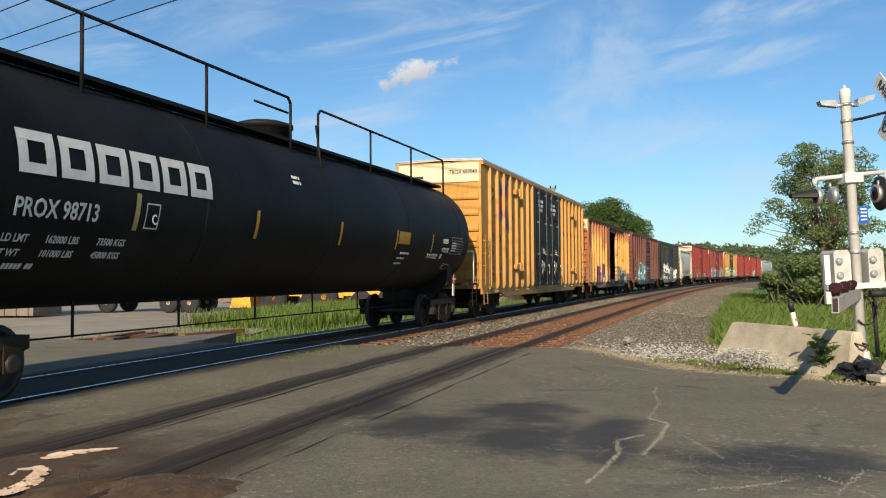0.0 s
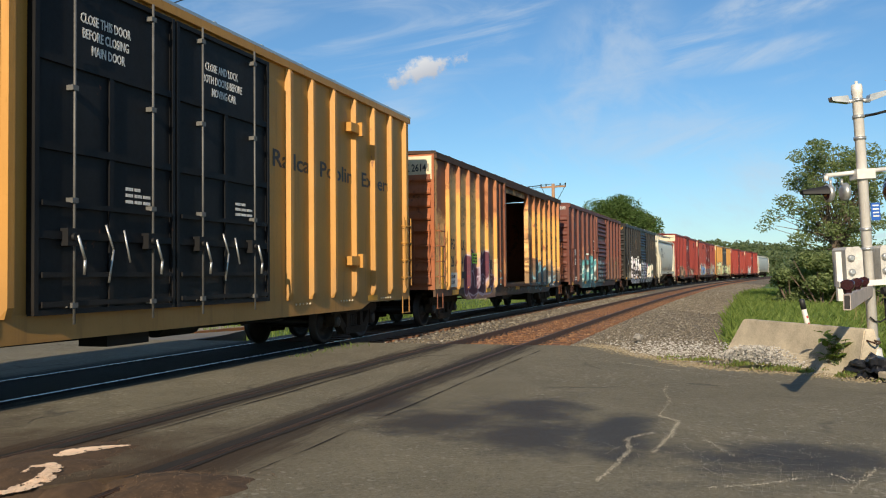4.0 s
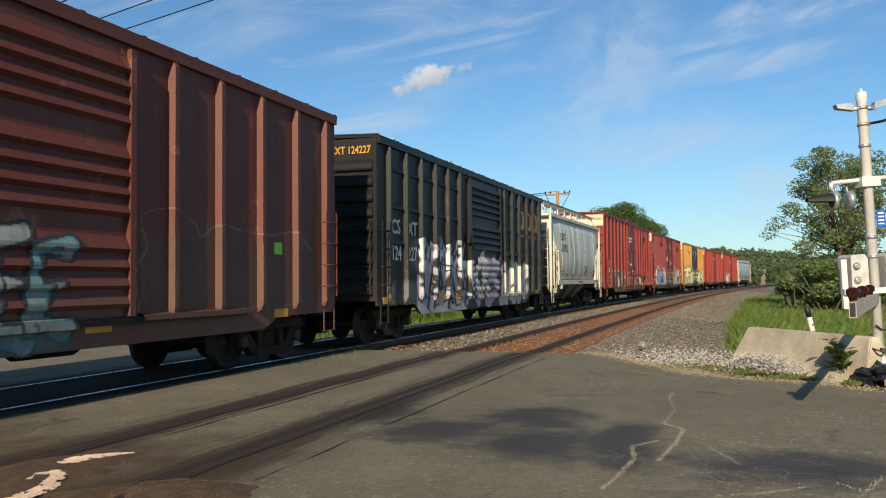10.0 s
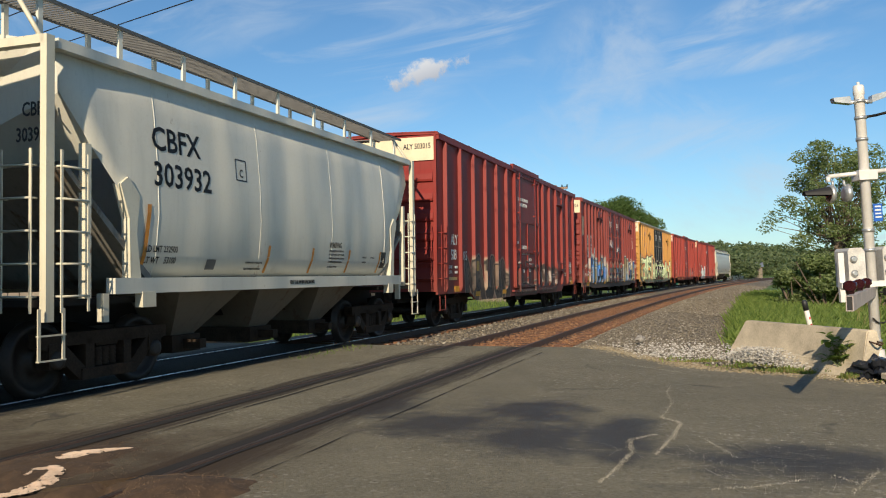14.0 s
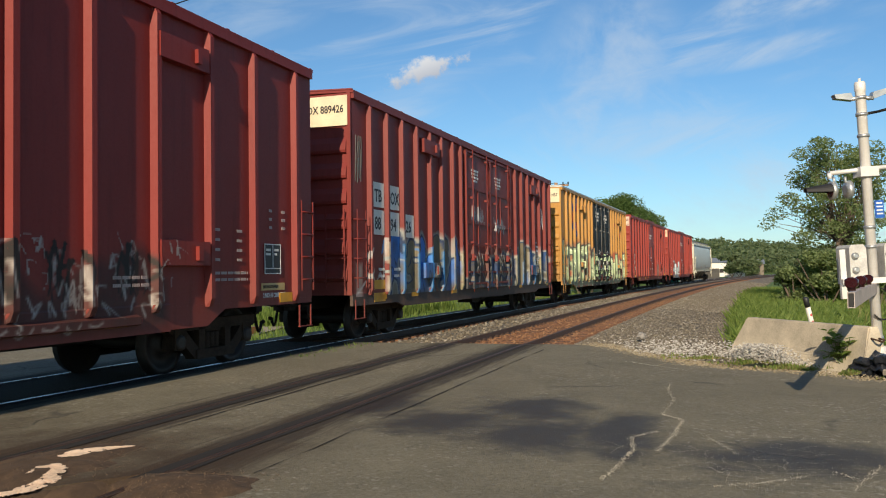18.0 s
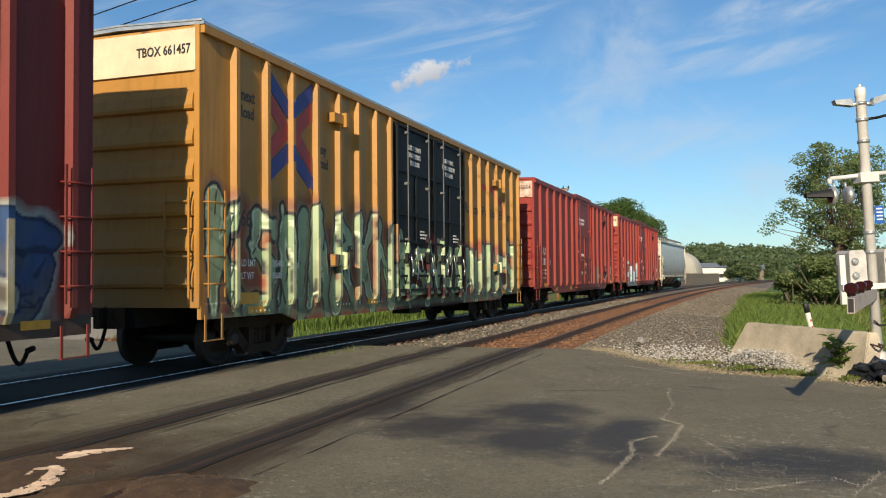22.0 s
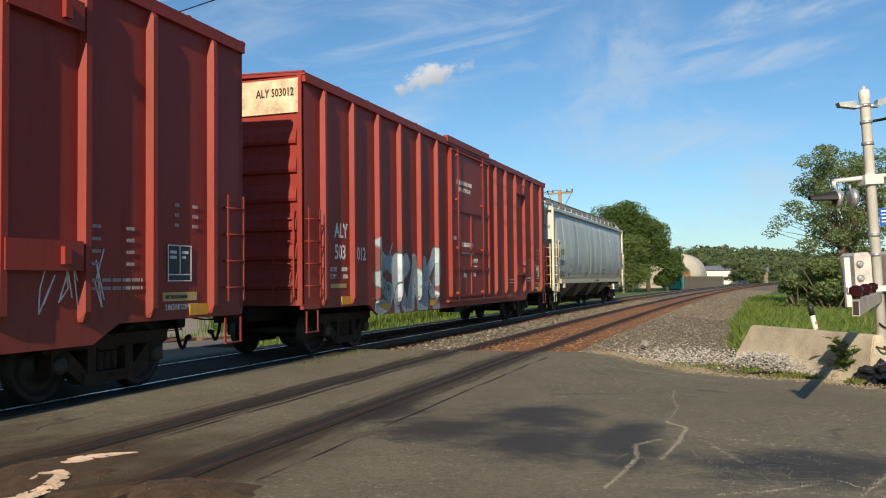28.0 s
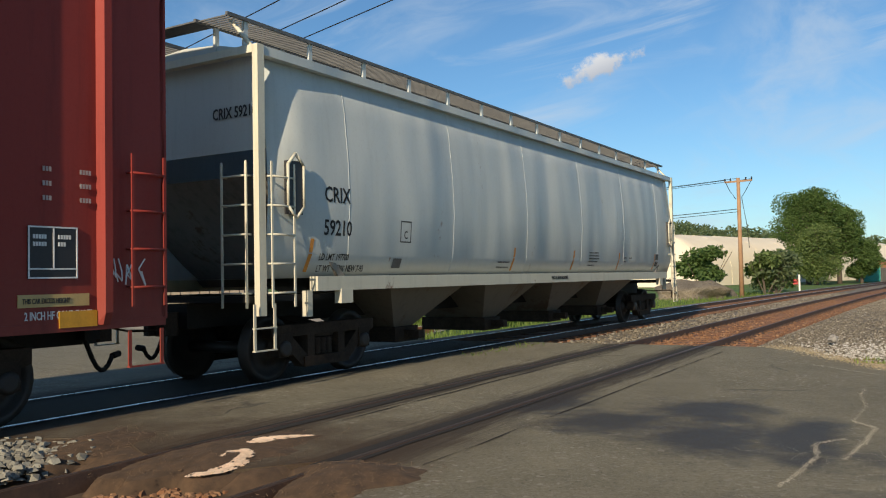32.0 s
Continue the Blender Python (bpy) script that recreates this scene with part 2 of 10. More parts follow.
RED, YEL = (0.262, 0.034, 0.025), (0.48, 0.235, 0.042)
M = {}
M["iron"] = plain("black_iron", (0.014, 0.013, 0.012), 0.65, 0.0, 0.5, 4.0, 0.004, spec=0.2)
M["truck"] = plain("grimy_cast_steel", (0.034, 0.024, 0.017), 0.8, 0.0, 0.6, 5.0, 0.004, spec=0.15)
M["wheel"] = plain("worn_wheel_steel", (0.030, 0.024, 0.020), 0.6, 0.2, 0.4, 8.0)
M["tread"] = plain("bright_rail_steel", (0.55, 0.54, 0.52), 0.28, 1.0, 0.2, 6.0)
M["rail"] = plain("rusty_rail", (0.07, 0.037, 0.022), 0.75, 0.2, 0.5, 7.0, 0.002)
M["white"] = plain("white_paint", (0.72, 0.70, 0.64), 0.5, 0.0, 0.12, 3.0)
M["letter"] = plain("white_lettering", (0.70, 0.69, 0.66), 0.55, 0.0, 0.15, 6.0)
M["black"] = plain("black_lettering", (0.02, 0.02, 0.022), 0.5, 0.0, 0.3, 6.0)
M["cream"] = plain("cream_panel", (0.66, 0.56, 0.38), 0.55, 0.0, 0.2, 2.0)
M["peeled"] = plain("peeling_cream_panel", (0.56, 0.38, 0.30), 0.6, 0.0, 0.8, 5.0)
M["stained_cream"] = plain("rust_stained_cream_panel", (0.62, 0.48, 0.32), 0.6, 0.0, 0.6, 3.0)
M["faint"] = plain("faded_white_lettering", (0.40, 0.31, 0.29), 0.6, 0.0, 0.3, 6.0)
M["amber"] = plain("amber_reflector", (0.62, 0.30, 0.02), 0.4, 0.0, 0.2, 8.0)
M["tan_band"] = plain("tan_notice", (0.52, 0.36, 0.14), 0.5, 0.0, 0.15, 6.0)
M["orange_tape"] = plain("orange_tape", (0.55, 0.22, 0.03), 0.5, 0.0, 0.25, 6.0)
M["red_sign"] = plain("red_sign_face", (0.55, 0.03, 0.035), 0.45, 0.0, 0.15, 6.0)
M["lime"] = plain("lime_placard", (0.30, 0.68, 0.05), 0.5, 0.0, 0.1, 6.0)
M["blue_sign"] = plain("blue_sign", (0.015, 0.10, 0.42), 0.4, 0.0, 0.15, 6.0)
M["red_logo"] = plain("red_logo", (0.50, 0.055, 0.05), 0.55, 0.0, 0.3, 3.0)
M["blue_logo"] = plain("blue_logo", (0.03, 0.06, 0.26), 0.55, 0.0, 0.3, 3.0)
M["wood_dark"] = plain("dark_boxcar_lining", (0.10, 0.065, 0.04), 0.8, 0.0, 0.4, 2.5)
M["galv"] = plain("galvanised_steel", (0.50, 0.51, 0.50), 0.42, 0.75, 0.18, 5.0)
M["silver"] = plain("aluminium_paint", (0.70, 0.68, 0.64), 0.42, 0.12, 0.16, 4.0)
M["grating"] = plain("grey_grating", (0.13, 0.13, 0.125), 0.6, 0.3, 0.3, 6.0)


# ---- tools for meshes ----
def box(bm, x0, x1, y0, y1, z0, z1):
    v = [bm.verts.new((x, y, z)) for x in (x0, x1) for y in (y0, y1) for z in (z0, z1)]
    for f in ((0, 1, 3, 2), (4, 6, 7, 5), (0, 4, 5, 1), (2, 3, 7, 6), (0, 2, 6, 4), (1, 5, 7, 3)):
        bm.faces.new([v[i] for i in f])
    return v


def tube(bm, a, b, r, sides=8, r2=None, caps=True):
    a, b = Vector(a), Vector(b)
    d = (b - a).normalized()
    u = d.orthogonal().normalized()
    w = d.cross(u)
    rings = []
    for p, rr in ((a, r), (b, r if r2 is None else r2)):
        rings.append([bm.verts.new(p + (u * math.cos(2 * math.pi * i / sides) + w * math.sin(2 * math.pi * i / sides)) * rr) for i in range(sides)])
    for i in range(sides):
        j = (i + 1) % sides
        f = bm.faces.new((rings[0][i], rings[0][j], rings[1][j], rings[1][i]))
        f.smooth = sides > 5
    if caps:
        bm.faces.new(rings[0][::-1])
        bm.faces.new(rings[1])


def pipe(bm, pts, r, sides=6):
    for a, b in zip(pts, pts[1:]):
        tube(bm, a, b, r, sides)


def prism(bm, outline, axis, a, b, smooth=False):
    """An outline in two axes, drawn out along the third from a to b."""
    def at(p, t):
        return {"x": (t, p[0], p[1]), "y": (p[0], t, p[1]), "z": (p[0], p[1], t)}[axis]
    lo, hi = [bm.verts.new(at(p, a)) for p in outline], [bm.verts.new(at(p, b)) for p in outline]
    k = len(outline)
    for i in range(k):
        f = bm.faces.new((lo[i], lo[(i + 1) % k], hi[(i + 1) % k], hi[i]))
        f.smooth = smooth
    bm.faces.new(lo[::-1])
    bm.faces.new(hi)


def lathe(bm, profile, at=(0, 0, 0), axis="z", sides=20, smooth=True):
    """Turns (radius, height) pairs round an axis."""
    rings = []
    for r, h in profile:
        ring = []
        for i in range(sides):
            a = 2 * math.pi * i / sides
            u, w = r * math.cos(a), r * math.sin(a)
            p = {"z": (u, w, h), "y": (u, h, w), "x": (h, u, w)}[axis]
            ring.append(bm.verts.new(Vector(p) + Vector(at)))
        rings.append(ring)
    for a, b in zip(rings, rings[1:]):
        for i in range(sides):
            f = bm.faces.new((a[i], a[(i + 1) % sides], b[(i + 1) % sides], b[i]))
            f.smooth = smooth
    bm.faces.new(rings[0][::-1])
    bm.faces.new(rings[-1])


def blob(bm, at, r, rough=0.3, squash=(1, 1, 1), levels=1):
    got = bmesh.ops.create_icosphere(bm, subdivisions=levels, radius=1.0)["verts"]
    s = random.random() * 90
    for v in got:
        k = r * (1 + rough * (noise.noise(v.co * 1.7 + Vector((s, s, s))) * 1.6))
        v.co = Vector((v.co.x * squash[0] * k + at[0], v.co.y * squash[1] * k + at[1], v.co.z * squash[2] * k + at[2]))


def mesh_of(name, bm, mat, normals=True):
    if normals:
        bmesh.ops.recalc_face_normals(bm, faces=bm.faces)
    me = bpy.data.meshes.new(name)
    bm.to_mesh(me)
    bm.free()
    for m in mat if isinstance(mat, (list, tuple)) else (mat,):
        me.materials.append(m)
    return me


def part(name, bm, mat, parent=None, label="", at=None):
    """One mesh object under a thing or a part. bm may be a bmesh or a ready mesh."""
    me = bm if isinstance(bm, bpy.types.Mesh) else mesh_of(name, bm, mat)
    ob = new(name, me)
    if parent is not None:
        ob.parent = parent
    if at is not None:
        ob.matrix_basis = at
    if label:
        ob["label"] = label
    return ob


def thing(name, label, category, group="", kind="", at=None):
    ob = new(name)
    if at is not None:
        ob.matrix_basis = at
    return tagged(ob, label, category, group, kind)


def solid(name, mat, *boxes):
    bm = bmesh.new()
    for b in boxes:
        box(bm, *b)
    return mesh_of(name, bm, mat)


LETTERS = {}


def text_mesh(body, size, mat, wide=1.0):
    key = (body, size, mat.name, wide)
    if key not in LETTERS:
        cu = bpy.data.curves.new("writing", "FONT")
        cu.body, cu.size, cu.extrude, cu.resolution_u = body, size * 1.38, 0.002, 2
        cu.offset = size * 0.022
        cu.align_x, cu.align_y = "LEFT", "BOTTOM_BASELINE"
        ob = bpy.data.objects.new("writing", cu)
        me = bpy.data.meshes.new_from_object(ob)
        bpy.data.objects.remove(ob)
        bpy.data.curves.remove(cu)
        me.transform(Matrix.Diagonal((wide, 1, 1, 1)))
        me.materials.clear()
        me.materials.append(mat)
        LETTERS[key] = me
    return LETTERS[key]


def writing(body, x, z, size, mat, parent, y=-1.4635, wide=0.8, name="lettering"):
    """Letters that stand upright on a near side, x from their left end, z their foot."""
    ob = part(name, text_mesh(body, size, mat, wide), None, parent, at=pose(x, y, z, 90, 0, 0))
    ob["kind"] = "stuff"
    return ob


def spanning(body, x0, x1, z, size, mat, parent, y=-1.4635):
    """Letters fitted between two places along a near side."""
    w = max(v.co.x for v in text_mesh(body, size, mat, 1.0).vertices)
    return writing(body, x0, z, size, mat, parent, y, (x1 - x0) / w)


def end_writing(body, z, size, mat, parent, x, wide=0.8, name="lettering", edge=-1.32):
    """Letters on the end that faces back along the track, set against its near edge."""
    me = text_mesh(body, size, mat, wide)
    w = max(v.co.x for v in me.vertices)
    ob = part(name, me, None, parent, at=pose(x, edge + w, z, 90, 0, -90))
    ob["kind"] = "stuff"
    return ob


def bars(name, mat, parent, x, z, rows, y=-1.475):
    """Small writing that cannot be read: rows (dx, dz, length, height) of letter-sized bars with gaps between words."""
    bm = bmesh.new()
    for dx, dz, ln, hg in rows:
        at, k = 0.0, 0
        while at + hg * 0.5 <= ln + 0.001:
            box(bm, x + dx + at, x + dx + at + hg * 0.5, y - 0.003, y + 0.003, z + dz, z + dz + hg)
            k += 1
            at += hg * (0.72 if k % 5 else 1.3)
    ob = part(name, bm, mat, parent)
    ob["kind"] = "stuff"
    return ob



# ---- the train: parts that all cars share ----
def make_wheelset():
    bm = bmesh.new()
    for sgn in (-1, 1):
        y = sgn * 0.75
        prof = [(0.10, -0.09), (0.16, -0.09), (0.17, -0.02), (0.36, 0.0), (0.37, -0.065), (0.455, -0.065), (0.457, 0.03), (0.482, 0.045), (0.482, 0.065), (0.37, 0.065), (0.35, 0.03), (0.16, 0.05), (0.10, 0.05)]
        lathe(bm, [(r, y - sgn * h) for r, h in prof], axis="y", sides=24)
    tube(bm, (0, -0.98, 0), (0, 0.98, 0), 0.085, 10)
    for sgn in (-1, 1):
        lathe(bm, [(0.10, sgn * 0.98), (0.115, sgn * 1.0), (0.115, sgn * 1.12), (0.07, sgn * 1.13)], axis="y", sides=10)
    return mesh_of("wheelset", bm, M["wheel"])


def make_side_frame():
    """A cast truck side: top member, sloped bottom member, pedestals and columns."""
    bm = bmesh.new()
    box(bm, -1.15, 1.15, -0.09, 0.09, 0.62, 0.78)
    box(bm, -0.42, -0.27, -0.09, 0.09, 0.28, 0.7)
    box(bm, 0.27, 0.42, -0.09, 0.09, 0.28, 0.7)
    prism(bm, [(-0.5, 0.18), (0.5, 0.18), (0.5, 0.32), (-0.5, 0.32)], "y", -0.11, 0.11)
    for s in (-1, 1):
        prism(bm, [(s * 0.5, 0.18), (s * 0.95, 0.55), (s * 1.15, 0.62), (s * 1.15, 0.72), (s * 0.8, 0.68), (s * 0.42, 0.34)], "y", -0.08, 0.08)
        box(bm, s * 0.9 - 0.13, s * 0.9 + 0.13, -0.1, 0.1, 0.36, 0.66)
    return mesh_of("side_frame", bm, M["truck"])


def make_spring():
    bm = bmesh.new()
    for x in (-0.13, 0.0, 0.13):
        lathe(bm, [(0.055 + 0.015 * (i % 2), 0.32 + i * 0.027) for i in range(10)], at=(x, 0, 0), sides=10)
    return mesh_of("spring", bm, M["truck"])


def make_bolster():
    bm = bmesh.new()
    prism(bm, [(-1.05, 0.58), (-0.5, 0.42), (0.5, 0.42), (1.05, 0.58), (1.05, 0.7), (0.3, 0.86), (-0.3, 0.86), (-1.05, 0.7)], "x", -0.2, 0.2)
    for s in (-1, 1):
        box(bm, s * 0.42 - 0.06, s * 0.42 + 0.06, -0.8, 0.8, 0.3, 0.42)
    return mesh_of("truck_bolster", bm, M["truck"])


WHEELSET, SIDE_FRAME, SPRING, BOLSTER = make_wheelset(), make_side_frame(), make_spring(), make_bolster()
WHEELS, TRAIN = [], []


def truck(car, x):
    t = part("truck_bolster", BOLSTER, None, car, "grimy cast steel truck", at=pose(x, 0, 0))
    for s in (-1, 1):
        part("side_frame", SIDE_FRAME, None, t, at=pose(0, s * 1.0, 0))
        part("spring", SPRING, None, t, at=pose(0, s * 1.0, 0))
    for s in (-1, 1):
        WHEELS.append((part("wheelset", WHEELSET, None, t), s * 0.9, 0.457))


def coupler_mesh():
    bm = bmesh.new()
    box(bm, -0.55, 0.0, -0.09, 0.09, 0.76, 0.96)
    prism(bm, [(0.0, -0.13), (0.12, -0.22), (0.30, -0.2), (0.34, -0.06), (0.22, 0.0), (0.34, 0.08), (0.30, 0.2), (0.1, 0.2), (0.0, 0.13)], "z", 0.70, 1.0)
    return mesh_of("coupler", bm, M["truck"])


def lever_mesh():
    bm = bmesh.new()
    pipe(bm, [(0.06, -1.36, 0.62), (0.10, -1.34, 0.86), (0.12, -0.7, 0.84), (0.16, -0.12, 0.9), (0.16, -0.1, 1.02)], 0.014)
    return mesh_of("cut_lever", bm, M["truck"])


def hose_mesh():
    bm = bmesh.new()
    pts = [(-0.25 + 0.07 * i, -0.42 + 0.02 * i, 0.80 - 0.42 * math.sin(i * math.pi / 9)) for i in range(8)]
    pipe(bm, pts, 0.028, 8)
    tube(bm, pts[-1], (pts[-1][0] + 0.12, pts[-1][1] + 0.03, pts[-1][2] + 0.02), 0.04, 8)
    box(bm, -0.3, -0.1, -0.5, -0.36, 0.76, 0.9)
    return mesh_of("brake_hose", bm, M["iron"])


COUPLER, LEVER, HOSE = coupler_mesh(), lever_mesh(), hose_mesh()


def couplers(car, half):
    for m in (pose(half, 0, 0), pose(-half, 0, 0, 0, 0, 180)):
        part("coupler", COUPLER, None, car, at=m)
        part("cut_lever", LEVER, None, car, at=m)
        part("brake_hose", HOSE, None, car, "black rubber brake hose", at=m)


def ladder_mesh(mat, width, rungs, z0, z1, rails=True):
    """Rungs along x, standing out towards -y."""
    bm = bmesh.new()
    for i in range(rungs):
        z = z0 + (z1 - z0) * (i + 0.5) / rungs
        pipe(bm, [(0, 0.09, z), (0, 0, z), (width, 0, z), (width, 0.09, z)], 0.014, 6)
    if rails:
        for x in (0.0, width):
            box(bm, x - 0.016, x + 0.016, -0.006, 0.01, z0, z1)
    return mesh_of("ladder", bm, mat)


def step_mesh(mat, w=0.42, z0=0.52, z1=0.9):
    bm = bmesh.new()
    for x in (0.0, w):
        box(bm, x - 0.02, x + 0.02, -0.008, 0.008, z0, z1)
    for z in ((z0, z0 + 0.28) if z1 - z0 > 0.5 else (z0,)):
        box(bm, -0.02, w + 0.02, -0.025, 0.025, z - 0.008, z + 0.008)
    return mesh_of("sill_step", bm, mat)


def rib_mesh(mat, z0, z1, w=0.075, d=0.10):
    """A hat-section side post, tapered at the foot."""
    bm = bmesh.new()
    lo = [(-w, 0), (-w * 0.55, -d * 0.55), (w * 0.55, -d * 0.55), (w, 0)]
    hi = [(-w, 0), (-w * 0.6, -d), (w * 0.6, -d), (w, 0)]
    rows = [[bm.verts.new((x, y, z)) for x, y in o] for z, o in ((z0, lo), (z0 + 0.12, hi), (z1 - 0.08, hi), (z1, lo))]
    for a, b in zip(rows, rows[1:]):
        for i in range(3):
            bm.faces.new((a[i], a[i + 1], b[i + 1], b[i]))
        bm.faces.new((a[3], a[0], b[0], b[3]))
    bm.faces.new(rows[0][::-1])
    bm.faces.new(rows[-1])
    return mesh_of("side_post", bm, mat)


def end_mesh(mat, h, bands, z0=1.0, half=1.46):
    """A corrugated end: bulged bands drawn out across the car, facing -x."""
    bm = bmesh.new()
    out = [(0.05, z0), (0.0, z0)]
    for zc, hh in bands:
        out += [(0.0, zc - hh), (-0.07, zc - hh * 0.86), (-0.085, zc - hh * 0.55), (-0.06, zc + hh * 0.3), (0.0, zc + hh)]
    out += [(0.0, h), (0.05, h)]
    prism(bm, [(x, z) for x, z in out], "y", -half + 0.09, half - 0.09)
    for s in (-1, 1):
        box(bm, -0.03, 0.05, s * half - (0.09 if s > 0 else 0), s * half + (0.09 if s < 0 else 0), z0, h)
    return mesh_of("end_wall", bm, mat)


def roof(car, mat, half, h, panels):
    """A shallow ridged roof with a raised rib over each panel joint."""
    bm = bmesh.new()
    prism(bm, [(-1.53, h - 0.05), (-1.53, h), (0, h + 0.06), (1.53, h), (1.53, h - 0.05), (0, h + 0.0)], "x", -half - 0.02, half + 0.02)
    top = part("roof", bm, mat, car)
    bm = bmesh.new()
    prism(bm, [(-1.5, h), (-1.5, h + 0.03), (0, h + 0.085), (1.5, h + 0.03), (1.5, h), (0, h + 0.06)], "x", -0.035, 0.035)
    rib = mesh_of("roof_rib", bm, mat)
    for i in range(panels + 1):
        part("roof_rib", rib, None, top, at=pose(-half + 2 * half * i / panels + 0.001, 0, 0))


def sill_mesh(mat, half, ends, mid, notch, top, y0, y1):
    """The side sill: shallow over the trucks, deep between them."""
    bm = bmesh.new()
    k = half - notch
    prism(bm, [(-half, top), (-half, ends), (-k, ends), (-k + 0.45, mid), (k - 0.45, mid), (k, ends), (half, ends), (half, top)], "y", y0, y1)
    return mesh_of("side_sill", bm, mat)


def underframe_mesh(half, z=0.95):
    bm = bmesh.new()
    box(bm, -half, half, -0.3, 0.3, z - 0.25, z + 0.05)
    for i in range(9):
        x = -half * 0.62 + i * half * 1.24 / 8
        box(bm, x - 0.06, x + 0.06, -1.38, 1.38, z - 0.08, z + 0.04)
    pipe(bm, [(-half * 0.5, -0.7, z - 0.3), (half * 0.5, -0.7, z - 0.36)], 0.022)
    pipe(bm, [(-half * 0.55, 0.5, z - 0.28), (half * 0.55, 0.45, z - 0.3)], 0.03)
    box(bm, -0.6, 0.2, -1.2, -0.75, z - 0.42, z - 0.1)
    tube(bm, (0.8, -0.8, z - 0.25), (1.7, -0.8, z - 0.25), 0.17, 12)
    return mesh_of("underframe", bm, M["iron"])


def plug_door(car, x0, x1, z0, z1, mat, rods, beams, y=-1.47, trim=None):
    d = part("door", solid("door", mat, (x0, x1, y - 0.05, y + 0.03, z0, z1)), None, car, "plug door")
    bm = bmesh.new()
    w = 0.06
    for a, b in ((x0, x0 + w), (x1 - w, x1)):
        box(bm, a, b, y - 0.1, y - 0.045, z0, z1)
    for a, b in ((z0, z0 + w), (z1 - w, z1)):
        box(bm, x0, x1, y - 0.095, y - 0.045, a, b)
    part("door_frame", bm, mat, d)
    for zb in beams:
        part("door_beam", solid("door_beam", mat, (x0 + w, x1 - w, y - 0.09, y - 0.048, zb - 0.045, zb + 0.045)), None, d)
    inner = [x0 + (x1 - x0) * f for f in (0.5,)]
    for xi in inner:
        part("door_stile", solid("door_stile", mat, (xi - 0.04, xi + 0.04, y - 0.085, y - 0.048, z0 + w, beams[-1])), None, d)
    for xr in rods:
        bm = bmesh.new()
        tube(bm, (xr, y - 0.13, z0 - 0.12), (xr, y - 0.13, z1 + 0.05), 0.016, 8)
        for zz in (z0 + 0.1, z0 + (z1 - z0) * 0.33, z0 + (z1 - z0) * 0.66, z1 - 0.15):
            box(bm, xr - 0.045, xr + 0.045, y - 0.148, y - 0.05, zz - 0.03, zz + 0.03)
        part("lock_rod", bm, trim or mat, d)
    return d


def slide_door(car, x0, x1, z0, z1, mat, folds=13, y=-1.5):
    """A sliding door pressed into horizontal folds."""
    bm = bmesh.new()
    o = [(y + 0.04, z0), (y, z0)]
    st = (z1 - z0 - 0.2) / folds
    for i in range(folds):
        z = z0 + 0.1 + i * st
        if i in (folds // 3, 2 * folds // 3):
            o += [(y, z), (y, z + st)]
        else:
            o += [(y, z), (y - 0.07, z + st * 0.25), (y - 0.045, z + st * 0.5), (y, z + st * 0.95)]
    o += [(y, z1), (y + 0.04, z1)]
    prism(bm, o, "x", x0 + 0.1, x1 - 0.1)
    d = part("door", bm, mat, car, "corrugated sliding door")
    for a in (x0, x1 - 0.1):
        part("door_post", solid("door_post", mat, (a, a + 0.1, y - 0.075, y + 0.04, z0, z1)), None, d)
    bm = bmesh.new()
    box(bm, x0 - 0.2, x0 - 0.02, y - 0.09, y - 0.01, (z0 + z1) / 2 - 0.2, (z0 + z1) / 2 + 0.02)
    tube(bm, (x0 + 0.05, y - 0.1, (z0 + z1) / 2 + 0.02), (x0 + 0.05, y - 0.1, (z0 + z1) / 2 - 0.35), 0.02, 6)
    part("latch", bm, mat, d)
    part("door_track", solid("door_track", M["iron"], (x0 - 0.3, x1 + 2.6, y - 0.05, y + 0.04, z0 - 0.1, z0 - 0.02)), None, car)
    return d


